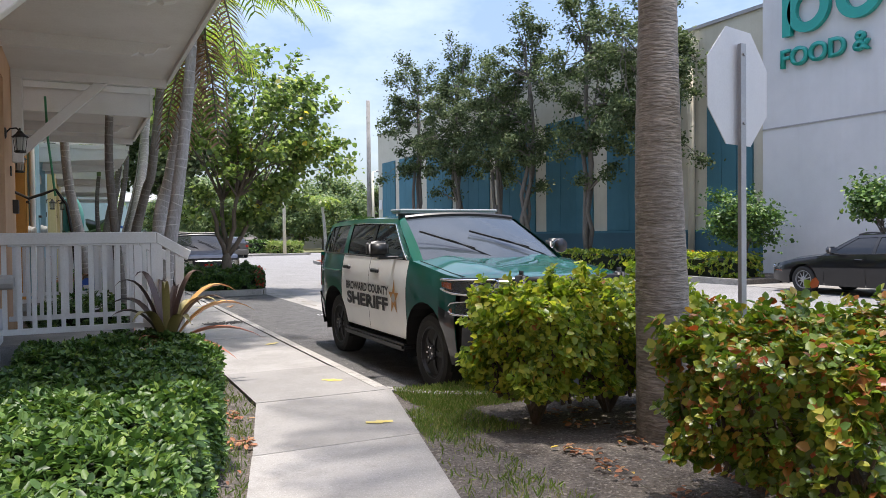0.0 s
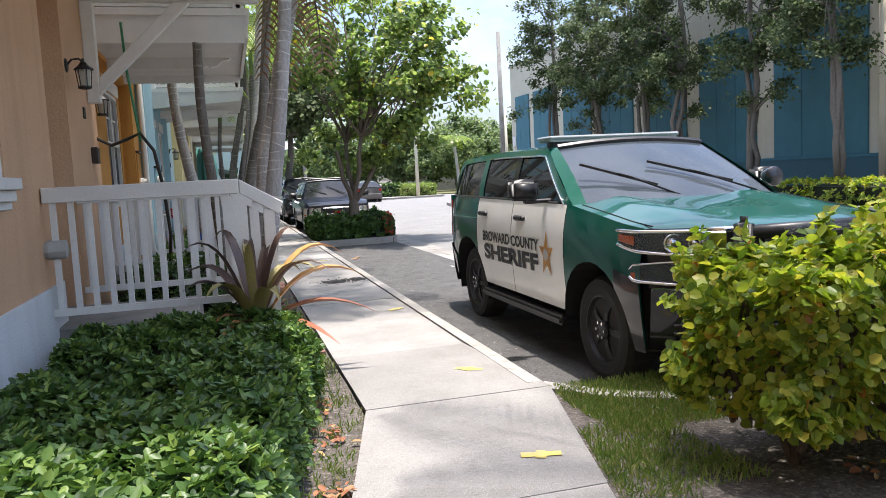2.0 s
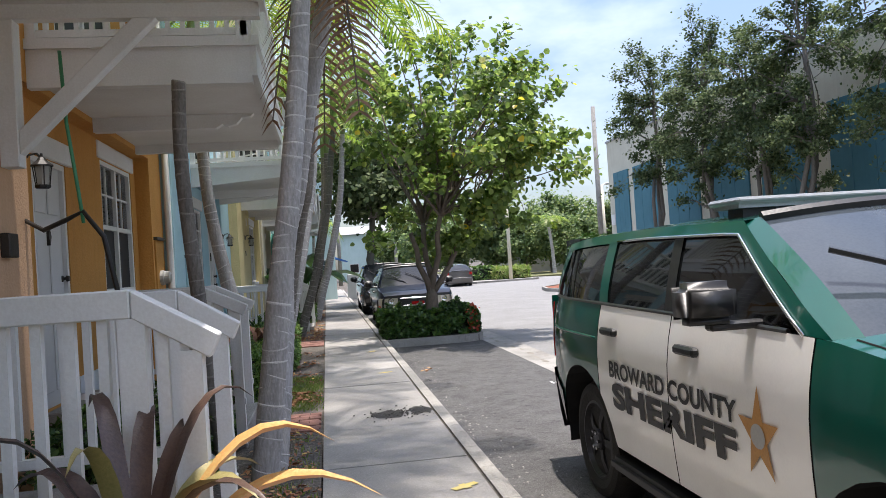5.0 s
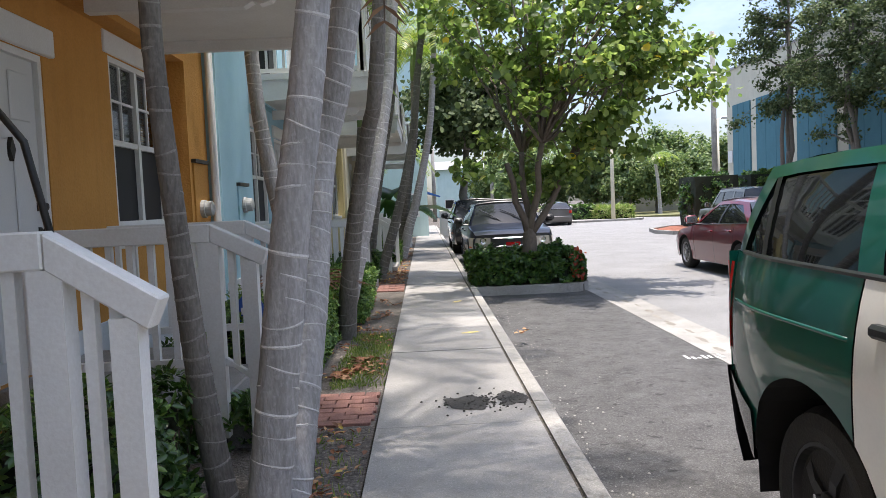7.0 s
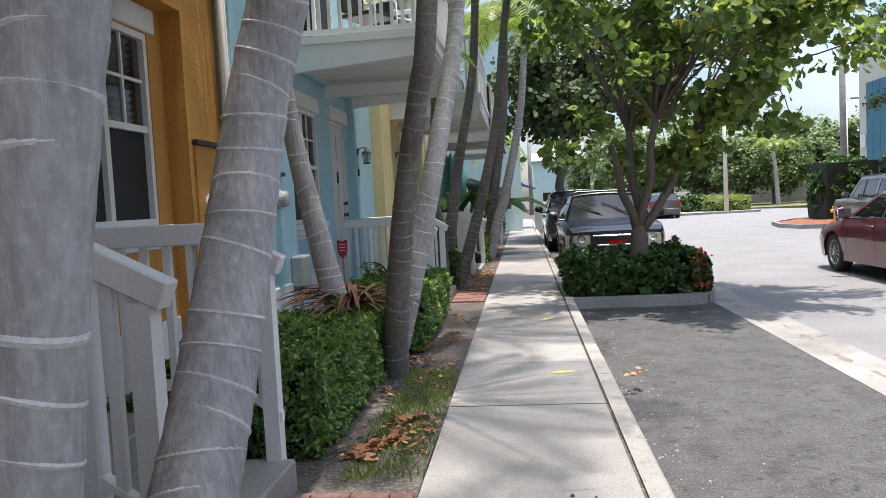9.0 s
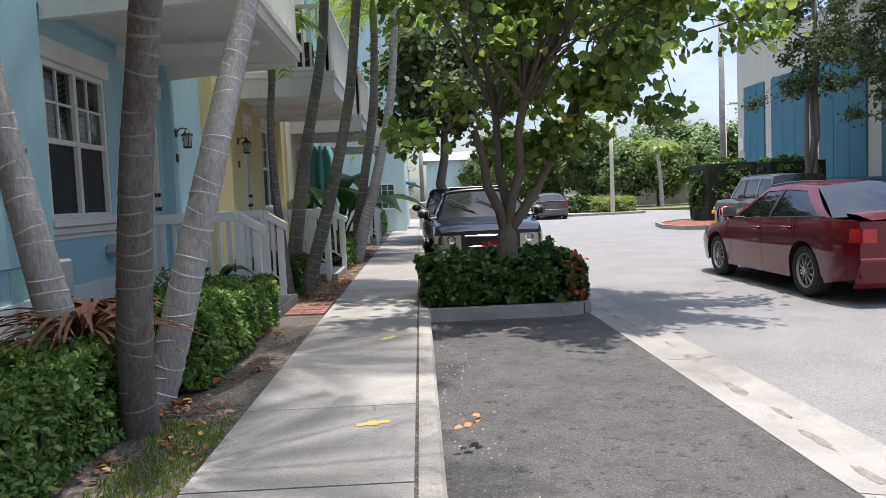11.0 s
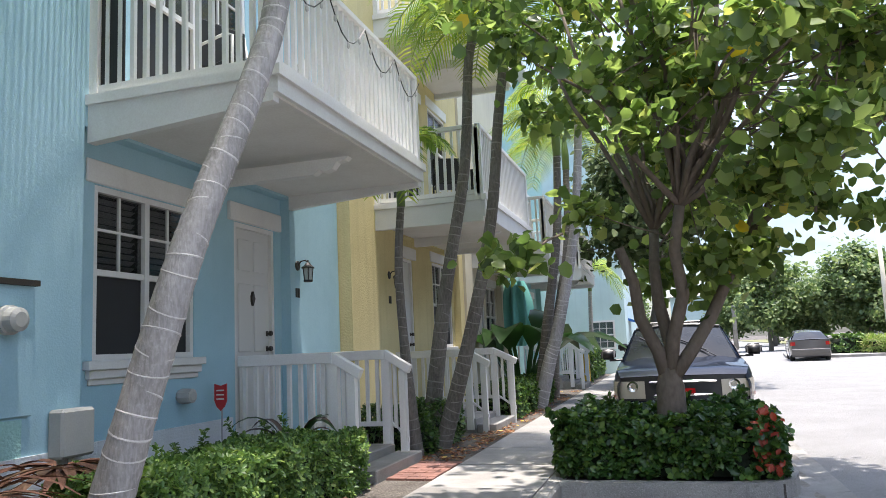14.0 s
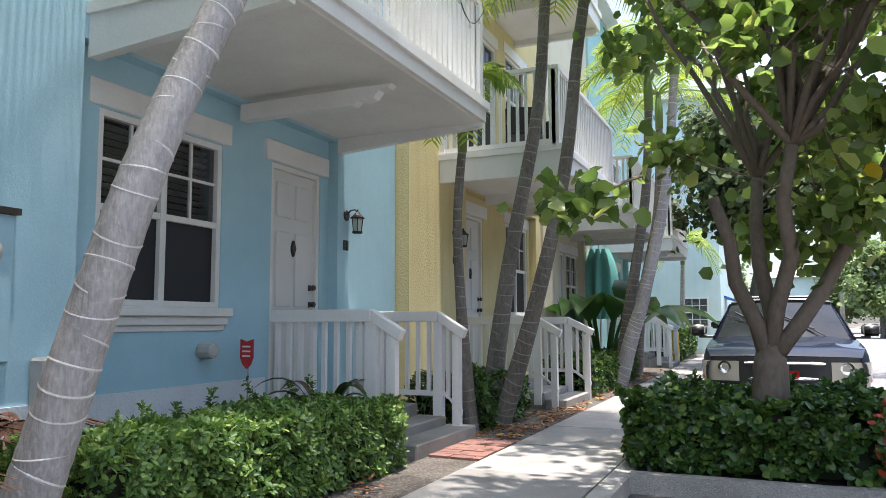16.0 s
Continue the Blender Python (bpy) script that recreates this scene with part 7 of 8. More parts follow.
for sd, (x, yv, h) in enumerate([(3.5, 6.4, 0.5), (4.2, 6.45, 0.6), (3.8, 4.2, 0.5), (4.4, 4.1, 0.5)]):
    rr = random.Random(sd)
    for k in range(9):
        bm = bmesh.new()
        a, b = rr.uniform(-0.35, 0.35), rr.uniform(-0.2, 0.2)
        tube(bm, [(x, yv, -0.05), (x + a * 0.4, yv + b * 0.4, 0.18), (x + a, yv + b, h)], [0.022, 0.017, 0.01], 5)
        part("stem", bm, TWIG, BUSHES[sd // 2])
# hedges further on
hedge("clipped dark green hedge along the walkway", 0.12, 1.15, 14.95, 17.15, -0.02, 0.56, 26000, 0.04, "hedge_light", 0.5, 0.025, 8, sprigs=30, round_r=0.07)
hedge("clipped dark green hedge along the walkway", 0.75, 1.36, 17.85, 19.6, -0.02, 0.6, 14000, 0.042, "hedge_light", 0.5, 0.04, 9)
hedge("clipped dark green hedge in front of the blue house", 0.3, 1.3, 18.2, 21.0, -0.02, 0.52, 26000, 0.042, "hedge_light", 0.5, 0.03, 10, sprigs=30, round_r=0.08)
hedge("low dark shrubs under the palms", 0.3, 1.25, 22.9, 24.6, -0.02, 0.5, 5000, 0.06, "dark_hedge", 0.45, 0.1, 11)
hedge("clipped hedge before the yellow house", 0.6, 1.5, 27.0, 31.0, -0.02, 0.55, 8000, 0.06, "ficus", 0.5, 0.05, 12)
hedge("clipped hedge far along the walkway", 0.7, 1.5, 38.0, 43.5, -0.02, 0.9, 6000, 0.09, "ficus", 0.5, 0.1, 13)
hedge("low shrubs behind the porch railing", 0.0, 0.95, 11.5, 12.6, -0.02, 0.6, 4500, 0.06, "dark_hedge", 0.4, 0.12, 14)
hedge("low shrubs behind the porch railing", -0.2, 0.9, 14.55, 14.95, -0.02, 0.4, 1800, 0.06, "dark_hedge", 0.4, 0.08, 15)
hedge("low sparse groundcover under the palms", 0.1, 1.0, 13.1, 13.75, -0.02, 0.22, 2200, 0.06, "dark_hedge", 0.4, 0.06, 16)
hedge("dense clipped hedge on the kerbed island", 2.95, 4.9, 21.45, 23.2, 0.0, 0.51, 18000, 0.065, "dark_hedge", 0.72, 0.05, 17, sprigs=60)
hedge("long clipped hedge before the store", 17.5, 18.6, 17.5, 45, 0.0, 0.66, 15000, 0.11, "coco", 0.6, 0.08, 18)
hedge("large rounded shrub at the street corner", 13.8, 16.0, 41.0, 43.2, 0.0, 2.3, 6500, 0.14, "dark_hedge", 0.6, 0.15, 19, round_r=0.9, group="far shrubs", name="shrub")
hedge("large rounded shrub before the store", 16.7, 19.2, 42.0, 44.5, 0.0, 2.3, 6000, 0.14, "ficus", 0.6, 0.15, 20, round_r=0.8, group="far shrubs", name="shrub")
hedge("low hedge in the far median", 10.6, 14.0, 60.0, 63.0, 0.0, 0.9, 3500, 0.16, "ficus", 0.6, 0.1, 21, name="shrub", group="far shrubs")
hedge("tufted grasses in the far median", 13.8, 16.2, 58.8, 61.5, 0.0, 0.7, 3500, 0.3, "grass", 0.12, 0.15, 22, name="shrub", group="far shrubs")

# kerbed island under the sea grape
ki = thing("kerb", (3.95, 22.5, -0.3), "low concrete kerb round the planted island", "kerb", kind="structure")
out = [(2.9, 21.32), (4.45, 21.28), (4.75, 21.36), (4.95, 21.58), (5.02, 21.9), (5.02, 23.3), (4.9, 23.6), (4.6, 23.75), (2.9, 23.75)]
cen = Vector((3.9, 22.5))
for (xa, ya), (xb, yb) in zip(out, out[1:]):
    pa, pb = Vector((xa, ya)), Vector((xb, yb))
    ia, ib = pa + (cen - pa) * 0.1, pb + (cen - pb) * 0.1
    part("kerb_stone", prism(bmesh.new(), [tuple(pa), tuple(pb), tuple(ib), tuple(ia)], "z", -0.3, 0.0), M["kerb"], ki)
sheet("island_soil", [([(2.9, 21.45), (4.85, 21.45), (4.9, 23.6), (2.9, 23.6)], -0.03)], M["soil"], "dark soil of the planted island", -0.31)


def limb(bm, rng, p0, p1, r0, r1, segs=6, bend=0.12):
    p0, p1 = Vector(p0), Vector(p1)
    L = (p1 - p0).length
    n = 4
    pts = [p0 + (p1 - p0) * k / n + Vector((rng.uniform(-1, 1), rng.uniform(-1, 1), rng.uniform(-0.5, 0.5))) * (bend * L * math.sin(math.pi * k / n) * 0.5) for k in range(n + 1)]
    tube(bm, pts, [r0 + (r1 - r0) * k / n for k in range(n + 1)], segs)
    return pts


def tree(label, base, forks, crown_c, crown_r, nleaf, size, leaf, seed, r0=0.1, tips=60, aspect=0.8, clump=0.35, bark=None, hang=0.0, group="trees", butt=None):
    """A tree whose trunk divides into limbs; each limb carries branches that end in clumps of leaves."""
    t = thing("tree", base, label, "tree", group)
    rr = random.Random(seed)
    rng = np.random.default_rng(seed)
    bm = bmesh.new()
    b = Vector(base)
    cc, cr = Vector(crown_c), Vector(crown_r)
    forks = [Vector(f) for f in forks]
    if butt:
        tube(bm, *butt, 10)
    heads = []
    for f in forks:
        pts = limb(bm, rr, b - Vector((0, 0, 0.05)), f, r0 * (1.0 if len(forks) == 1 else 0.8), r0 * 0.55, 8, 0.1)
        heads.append(f)
    tipsl = []
    for k in range(tips):
        while True:
            q = Vector((rr.uniform(-1, 1), rr.uniform(-1, 1), rr.uniform(-1, 1)))
            if 0.35 < q.length < 1:
                break
        p = cc + Vector((q.x * cr.x, q.y * cr.y, q.z * cr.z)) * (0.8 + 0.5 * noise.noise(q * 2.2 + Vector((seed, 0, 0))))
        h = min(heads, key=lambda v: (v - p).length)
        mid = h + (p - h) * 0.5 + Vector((0, 0, 0.12 * (p - h).length))
        if k % 3 == 0:
            limb(bm, rr, h, mid, r0 * 0.38, r0 * 0.2, 5)
            limb(bm, rr, mid, p, r0 * 0.2, r0 * 0.07, 4)
        else:
            g = rr.choice(tipsl)[1] if tipsl and rr.random() < 0.5 else mid
            limb(bm, rr, g, p, r0 * 0.16, r0 * 0.06, 4)
        tipsl.append((p, mid))
    part("trunk", bm, bark or BARK, t, smooth=True)
    T = np.array([list(p) for p, _ in tipsl])
    Mid = np.array([list(m) for _, m in tipsl])
    i = rng.integers(0, len(T), nleaf)
    f = rng.beta(3, 1.1, size=(nleaf, 1))
    P = Mid[i] + (T[i] - Mid[i]) * f + rng.normal(size=(nleaf, 3)) * clump * np.array([1, 1, 0.75]) * rng.uniform(0.3, 1, size=(nleaf, 1))
    P[:, 2] -= hang * rng.uniform(size=nleaf)
    N = unit(P - np.array([list(cc)])) * 0.5 + np.array([0, 0, 0.8])
    V, Q = leaf_arrays(rng, P, N, size, aspect, 0.25, 0.15, spread=0.7)
    link_mesh("crown", mesh_quads("crown", V - np.array(ORIGIN[t]), Q, LEAF[leaf]), t)
    return t


tree("sea grape tree with round leaves in the kerbed island", (3.98, 21.85, 0.85), [(3.62, 21.75, 2.1), (3.95, 22.2, 2.3), (4.7, 21.9, 2.0), (4.2, 21.4, 2.4)], (4.65, 21.9, 4.25), (3.3, 3.0, 3.1), 11500, 0.118, "grape", 31, 0.085, 120, 0.95, 0.2, bark=GRAPE_BARK,
     butt=([(3.98, 21.85, -0.05), (3.98, 21.85, 0.4), (3.99, 21.85, 0.78), (3.99, 21.85, 0.95)], [0.17, 0.14, 0.13, 0.09]))
tree("broad shade tree behind the parked cars", (3.7, 36.5, 0.0), [(3.8, 36.5, 3.4)], (4.0, 36.5, 5.3), (3.2, 3.5, 2.6), 9000, 0.2, "oak", 32, 0.2, 60, 0.8, 0.5)
oak = tree("slender oak in the store's planting strip", (18.6, 22.1, 0.0), [(18.55, 22.15, 2.7), (18.75, 22.3, 4.3), (18.35, 22.2, 5.8), (18.6, 22.4, 7.4)], (18.5, 22.3, 6.7), (2.5, 2.5, 4.4), 12500, 0.12, "oak", 33, 0.13, 75, 0.6, 0.26, group="oaks before the store")
oak2 = tree("slender oak in the store's planting strip", (18.6, 25.9, 0.0), [(18.6, 25.8, 3.0), (18.35, 25.9, 4.7), (18.75, 25.7, 6.3), (18.5, 25.8, 8.2)], (18.5, 25.8, 7.3), (2.7, 2.7, 4.9), 14000, 0.12, "oak", 34, 0.14, 80, 0.6, 0.26, group="oaks before the store")
copy_thing(oak2, Matrix.Translation((18.5, 30.2, 0)) @ Matrix.Rotation(2.0, 4, "Z"))
copy_thing(oak, Matrix.Translation((18.6, 33.0, 0)) @ Matrix.Rotation(1.1, 4, "Z"))
copy_thing(oak2, Matrix.Translation((18.4, 36.6, 0)) @ Matrix.Rotation(4.0, 4, "Z"))
copy_thing(oak, Matrix.Translation((18.3, 41.8, 0)) @ Matrix.Rotation(3.1, 4, "Z") @ Matrix.Scale(1.15, 4))
tree("small round-headed tree before the store", (18.5, 18.0, 0.0), [(18.5, 18.0, 0.8)], (18.4, 18.0, 1.75), (1.25, 1.25, 1.05), 5000, 0.11, "ficus", 36, 0.06, 40, 0.6, 0.25)
tree("small round-headed tree before the store entrance", (18.3, 13.6, 0.0), [(18.3, 13.6, 1.2)], (18.2, 13.7, 2.2), (1.1, 1.1, 0.6), 3500, 0.11, "ficus", 37, 0.06, 30, 0.6, 0.25)

# woods beyond the end of the street
wood = tree("leafy tree in the far woods", (18, 78, -0.2), [(18, 78, 1.6)], (18, 78, 4.2), (4.0, 4.0, 3.9), 7500, 0.32, "woods", 40, 0.2, 50, 0.7, 0.6, group="far woods")
wood2 = tree("leafy tree in the far woods", (26, 82, -0.2), [(26, 82, 1.9)], (26, 82, 4.6), (4.6, 4.4, 4.3), 8000, 0.34, "woods", 41, 0.22, 55, 0.7, 0.65, group="far woods")
rr = random.Random(5)
for k in range(46):
    if k < 16:
        x, yv = 11 + k * 3.1 + rr.uniform(-1, 1), 75 + rr.uniform(-3, 6)
    elif k < 30:
        x, yv = -6 + (k - 16) * 5.5, 104 + rr.uniform(-6, 14)
    elif k < 38:
        x, yv = rr.uniform(-9, -1.5), 58 + (k - 30) * 6.5
    else:
        x, yv = 62 + rr.uniform(0, 8), 48 + (k - 38) * 6
    if 2.5 < x < 10.5 and yv < 110:
        x = 12 + rr.uniform(0, 3)
    s = rr.uniform(0.6, 1.0) if k < 16 else rr.uniform(0.8, 1.2)
    copy_thing(wood if k % 2 else wood2, Matrix.Translation((x, yv, -0.2)) @ Matrix.Rotation(rr.uniform(0, 6.28), 4, "Z") @ Matrix.Scale(s, 4))


# palms
def frond(bm_r, rng, o, azim, length, lift, droop, w, out_v, out_q, n=26, leaflet=0.5):
    """One feather-shaped frond: adds its rib to bm_r and its leaflets to the arrays."""
    d = Vector((math.cos(azim), math.sin(azim), 0))
    pts = []
    for k in range(9):
        f = k / 8
        pts.append(Vector(o) + d * (length * f * (1 - 0.18 * f)) + Vector((0, 0, lift * f - droop * f * f)))
    tube(bm_r, pts, [0.022 * (1 - 0.85 * k / 8) + 0.003 for k in range(9)], 4)
    side = Vector((-d.y, d.x, 0))
    for k in range(n):
        f = 0.14 + 0.86 * k / (n - 1)
        i = min(7, int(f * 8))
        p = pts[i].lerp(pts[i + 1], f * 8 - i)
        tan = (pts[i + 1] - pts[i]).normalized()
        L = leaflet * (0.55 + 0.9 * math.sin(math.pi * min(1, f * 0.9 + 0.1))) * 0.75
        for s in (-1, 1):
            q = (side * s * 0.85 + tan * 0.6 + Vector((0, 0, 0.12))).normalized()
            e1 = p + q * L * 0.5 + Vector((0, 0, -0.03 * L))
            e2 = p + q * L + Vector((0, 0, -0.35 * L * rng.uniform(0.6, 1.4)))
            wv = tan * w
            b = len(out_v)
            out_v.extend([p - wv * 0.5, p + wv * 0.5, e1 + wv, e1 - wv, e2 + wv * 0.1, e2 - wv * 0.1])
            out_q.extend([(b, b + 1, b + 2, b + 3), (b + 3, b + 2, b + 4, b + 5)])


def palm(label, path, radii, bark, seed, crown=True, n=11, length=1.9, leaflet=0.5, ring=0.1, dead=0, group="palms along the row", leafm="palm", rings=True):
    """A palm with a ringed trunk that follows a path and a crown of feather fronds."""
    t = thing("palm_tree", path[0], label, "palm", group)
    rng = random.Random(seed)
    pts = [Vector(p) for p in path]
    # fine points along the path, with a swelling at each ring
    fine, rad, scar = [], [], bmesh.new()
    total = sum((b - a).length for a, b in zip(pts, pts[1:]))
    steps = int(total / (ring / 2))
    cum = [0.0]
    for a, b in zip(pts, pts[1:]):
        cum.append(cum[-1] + (b - a).length)

    def at(d):
        for i in range(len(pts) - 1):
            if d <= cum[i + 1] or i == len(pts) - 2:
                f = (d - cum[i]) / (cum[i + 1] - cum[i])
                p0, p1, p2, p3 = pts[max(i - 1, 0)], pts[i], pts[i + 1], pts[min(i + 2, len(pts) - 1)]
                return 0.5 * ((2 * p1) + (p2 - p0) * f + (2 * p0 - 5 * p1 + 4 * p2 - p3) * f * f + (3 * p1 - p0 - 3 * p2 + p3) * f ** 3)
    for k in range(steps + 1):
        d = total * k / steps
        f = d / total
        r = radii[0] + (radii[1] - radii[0]) * min(1, f * 2.2) if f < 0.45 else radii[1] + (radii[2] - radii[1]) * (f - 0.45) / 0.55
        fine.append(at(d))
        rad.append(r * (1.014 if k % 2 == 0 else 0.994) * rng.uniform(0.99, 1.01))
    part("trunk", tube(bmesh.new(), fine, rad, 20), bark, t, smooth=True)
    if rings:
        for k in range(0, steps + 1, 2):
            if rng.random() < 0.86:
                tilt = Vector((rng.uniform(-1, 1), rng.uniform(-1, 1), 0)) * 0.004
                high = rng.uniform(0.005, 0.009)
                tan = (fine[min(k + 1, steps)] - fine[max(k - 1, 0)]).normalized()
                tube(scar, [fine[k] - tan * high, fine[k] + tilt * 0.5, fine[k] + tan * high + tilt], [rad[k] * 1.0, rad[k] * 1.03, rad[k] * 1.0], 20, cap=False)
        tagged(part("ring_scar", scar, PALM_RING if bark is PALM_GREY else PALM_SCAR, t, "pale ring scars"), kind="stuff")
    if crown:
        top = pts[-1]
        shaft = tube(bmesh.new(), [top - Vector((0, 0, 0.05)), top + Vector((0, 0, 0.35)), top + Vector((0, 0, 0.8))], [radii[2] * 1.15, radii[2] * 1.2, radii[2] * 0.5], 10)
        part("crown_shaft", shaft, mat_shaft, t, "smooth green crown shaft", smooth=True)
        bm = bmesh.new()
        v, q = [], []
        for k in range(n):
            az = 2 * math.pi * (k + rng.uniform(-0.3, 0.3)) / n
            frond(bm, rng, top + Vector((0, 0, 0.7)), az, length * rng.uniform(0.8, 1.1), rng.uniform(0.5, 1.3), rng.uniform(0.7, 1.6), 0.02, v, q, leaflet=leaflet)
        part("frond_ribs", bm, TWIG_GREEN, t)
        o = np.array(ORIGIN[t])
        link_mesh("fronds", mesh_quads("fronds", np.array([list(p) for p in v]) - o, q, LEAF[leafm]), t)
        if dead:
            bm, v, q = bmesh.new(), [], []
            for k in range(dead):
                frond(bm, rng, top + Vector((0, 0, 0.1)), rng.uniform(0, 6.28), 0.9, -0.3, 1.3, 0.018, v, q, leaflet=0.35)
            part("dead_frond_ribs", bm, TWIG, t)
            link_mesh("dead_fronds", mesh_quads("dead_fronds", np.array([list(p) for p in v]) - o, q, LEAF["deadpalm"]), t, "dry brown fronds")
    return t


mat_shaft = mat("palm_shaft", (0.16, 0.24, 0.07), (0.12, 0.18, 0.05), 0.5, bump=0.05)
TWIG_GREEN = mat("palm_rib", (0.2, 0.26, 0.07), (0.15, 0.2, 0.05), 0.5, bump=0)

# coconut trunk at the corner: its crown stays above the view
palm("thick grey-brown palm trunk in the corner bed", [(4.09, 5.67, -0.05), (4.06, 5.67, 0.9), (4.03, 5.67, 1.9), (4.04, 5.68, 3.0), (4.07, 5.7, 4.5), (4.1, 5.7, 6.5)], (0.2, 0.128, 0.12), COCO_BARK, 51, n=14, length=2.8, leaflet=0.6, ring=0.13, rings=False, group="palms at the corner")
palm("grey ringed palm trunk leaning beside the walkway", [(1.36, 11.95, -0.05), (1.45, 11.95, 0.6), (1.55, 11.95, 1.35), (1.66, 11.97, 2.05), (1.8, 12.0, 3.2), (1.95, 12.05, 5.0)], (0.1, 0.076, 0.06), PALM_GREY, 52, n=12, length=2.1, dead=3)
palm("grey ringed palm trunk leaning over the walkway", [(1.38, 12.3, -0.05), (1.45, 12.6, 0.6), (1.49, 12.78, 1.0), (1.51, 12.97, 1.4), (1.56, 13.07, 1.8), (1.66, 13.06, 2.15), (1.8, 13.0, 2.85), (1.98, 12.95, 3.6), (2.1, 12.9, 4.15)], (0.13, 0.093, 0.075), PALM_GREY, 53, n=12, length=2.1, dead=3)
palm("slim dark palm trunk beside the porch steps", [(1.08, 12.35, -0.05), (0.99, 12.35, 0.6), (0.92, 12.35, 1.4), (0.86, 12.35, 2.27), (0.87, 12.35, 2.95)], (0.075, 0.054, 0.05), PALM_DARK, 54, crown=False)
palm("grey palm trunk leaning towards the blue house", [(0.86, 17.2, -0.05), (0.7, 17.2, 0.6), (0.58, 17.2, 1.15), (0.42, 17.2, 1.98), (0.32, 17.2, 2.8), (0.25, 17.2, 4.4)], (0.125, 0.085, 0.07), PALM_GREY, 55, n=12, length=2.2)
palm("dark ringed palm trunk beside the walkway", [(1.22, 17.0, -0.05), (1.29, 16.82, 0.55), (1.45, 16.58, 1.49), (1.62, 16.37, 2.23), (1.72, 16.21, 2.65), (1.9, 16.0, 4.4)], (0.11, 0.08, 0.065), PALM_DARK, 56, n=12, length=2.2)
palm("pale ringed palm trunk that leans over the walkway", [(1.08, 17.63, -0.05), (1.23, 17.7, 0.48), (1.54, 17.92, 1.8), (1.74, 18.35, 2.95), (1.8, 18.55, 3.6), (2.0, 18.8, 5.4)], (0.12, 0.088, 0.07), PALM_GREY, 57, n=12, length=2.2)
palm("dark ringed palm trunk before the yellow house", [(0.98, 23.8, 0.0), (1.02, 23.8, 0.4), (1.26, 23.8, 1.91), (1.6, 23.8, 3.55), (1.72, 23.8, 4.9), (1.8, 23.8, 5.3)], (0.12, 0.08, 0.06), PALM_DARK, 59, n=12, length=1.8)
palm("dark ringed palm trunk before the yellow house", [(1.22, 23.5, 0.0), (1.65, 23.5, 1.37), (1.99, 23.5, 2.79), (2.15, 23.5, 4.05), (2.25, 23.5, 4.7)], (0.11, 0.075, 0.06), PALM_DARK, 60, n=12, length=1.7)
palm("short slim palm beside the blue house's porch", [(1.08, 22.95, 0.0), (1.02, 22.9, 0.9), (0.96, 22.9, 2.15), (1.02, 22.9, 3.0)], (0.09, 0.055, 0.045), PALM_DARK, 61, n=7, length=0.8, leaflet=0.3)
palm("pale ringed palm trunk before the cream house", [(1.5, 29.0, 0.0), (1.75, 29.0, 0.9), (1.97, 29, 1.6), (2.4, 29, 3.48), (2.6, 29, 5.5)], (0.14, 0.1, 0.07), PALM_GREY, 62)
palm("dark palm trunk before the cream house", [(1.45, 29.3, 0.0), (1.7, 29.3, 1.6), (2.0, 29.3, 3.4), (2.1, 29.3, 5.0)], (0.13, 0.09, 0.07), PALM_DARK, 63)
palm("dark palm trunk before the cream house", [(1.4, 31.5, 0.0), (1.55, 31.5, 1.6), (1.9, 31.5, 3.4), (2.0, 31.5, 5.2)], (0.12, 0.085, 0.07), PALM_DARK, 64)
palm("young palm before the aqua house", [(1.3, 41.0, 0.0), (1.35, 41, 1.6), (1.4, 41, 3.0)], (0.1, 0.08, 0.06), PALM_GREY, 65, n=10, length=1.6)
palm("yellowing palm at the edge of the far woods", [(21.5, 70.0, -0.1), (21.4, 70, 2.2), (21.2, 70, 4.0)], (0.18, 0.14, 0.12), PALM_GREY, 66, n=12, length=2.2, group="far woods")

# broad-leaved clump beside the cream house
def broad_clump(name, label, base, n, length, width, mats, seed, lift=(0.5, 1.0), stem=0.3, category="plant"):
    """Long strap or paddle leaves that rise from one foot and arch over."""
    t = thing(name, base, label, category)
    rng = random.Random(seed)
    for k in range(n):
        az = 2 * math.pi * k / n + rng.uniform(-0.4, 0.4)
        L = length * rng.uniform(0.7, 1.15)
        up = rng.uniform(*lift)
        d = Vector((math.cos(az), math.sin(az), 0))
        sd = Vector((-d.y, d.x, 0))
        rows = []
        for j in range(9):
            f = j / 8
            p = Vector(base) + d * (L * (0.1 + 0.75 * f ** 1.4)) + Vector((0, 0, L * (up * 1.3 * f - (0.75 * up + 0.15) * f ** 2.4)))
            w = width * (0.12 if f < stem else math.sin(math.pi * min(1, 0.12 + 0.88 * (f - stem) / (1 - stem))) ** 0.7) * rng.uniform(0.92, 1.08)
            w = max(w, 0.006)
            rows.append([p - sd * w + Vector((0, 0, w * 0.35)), p, p + sd * w + Vector((0, 0, w * 0.35))])
        part("leaf", grid_faces(bmesh.new(), rows), rng.choice(mats), t, smooth=True)
    return t


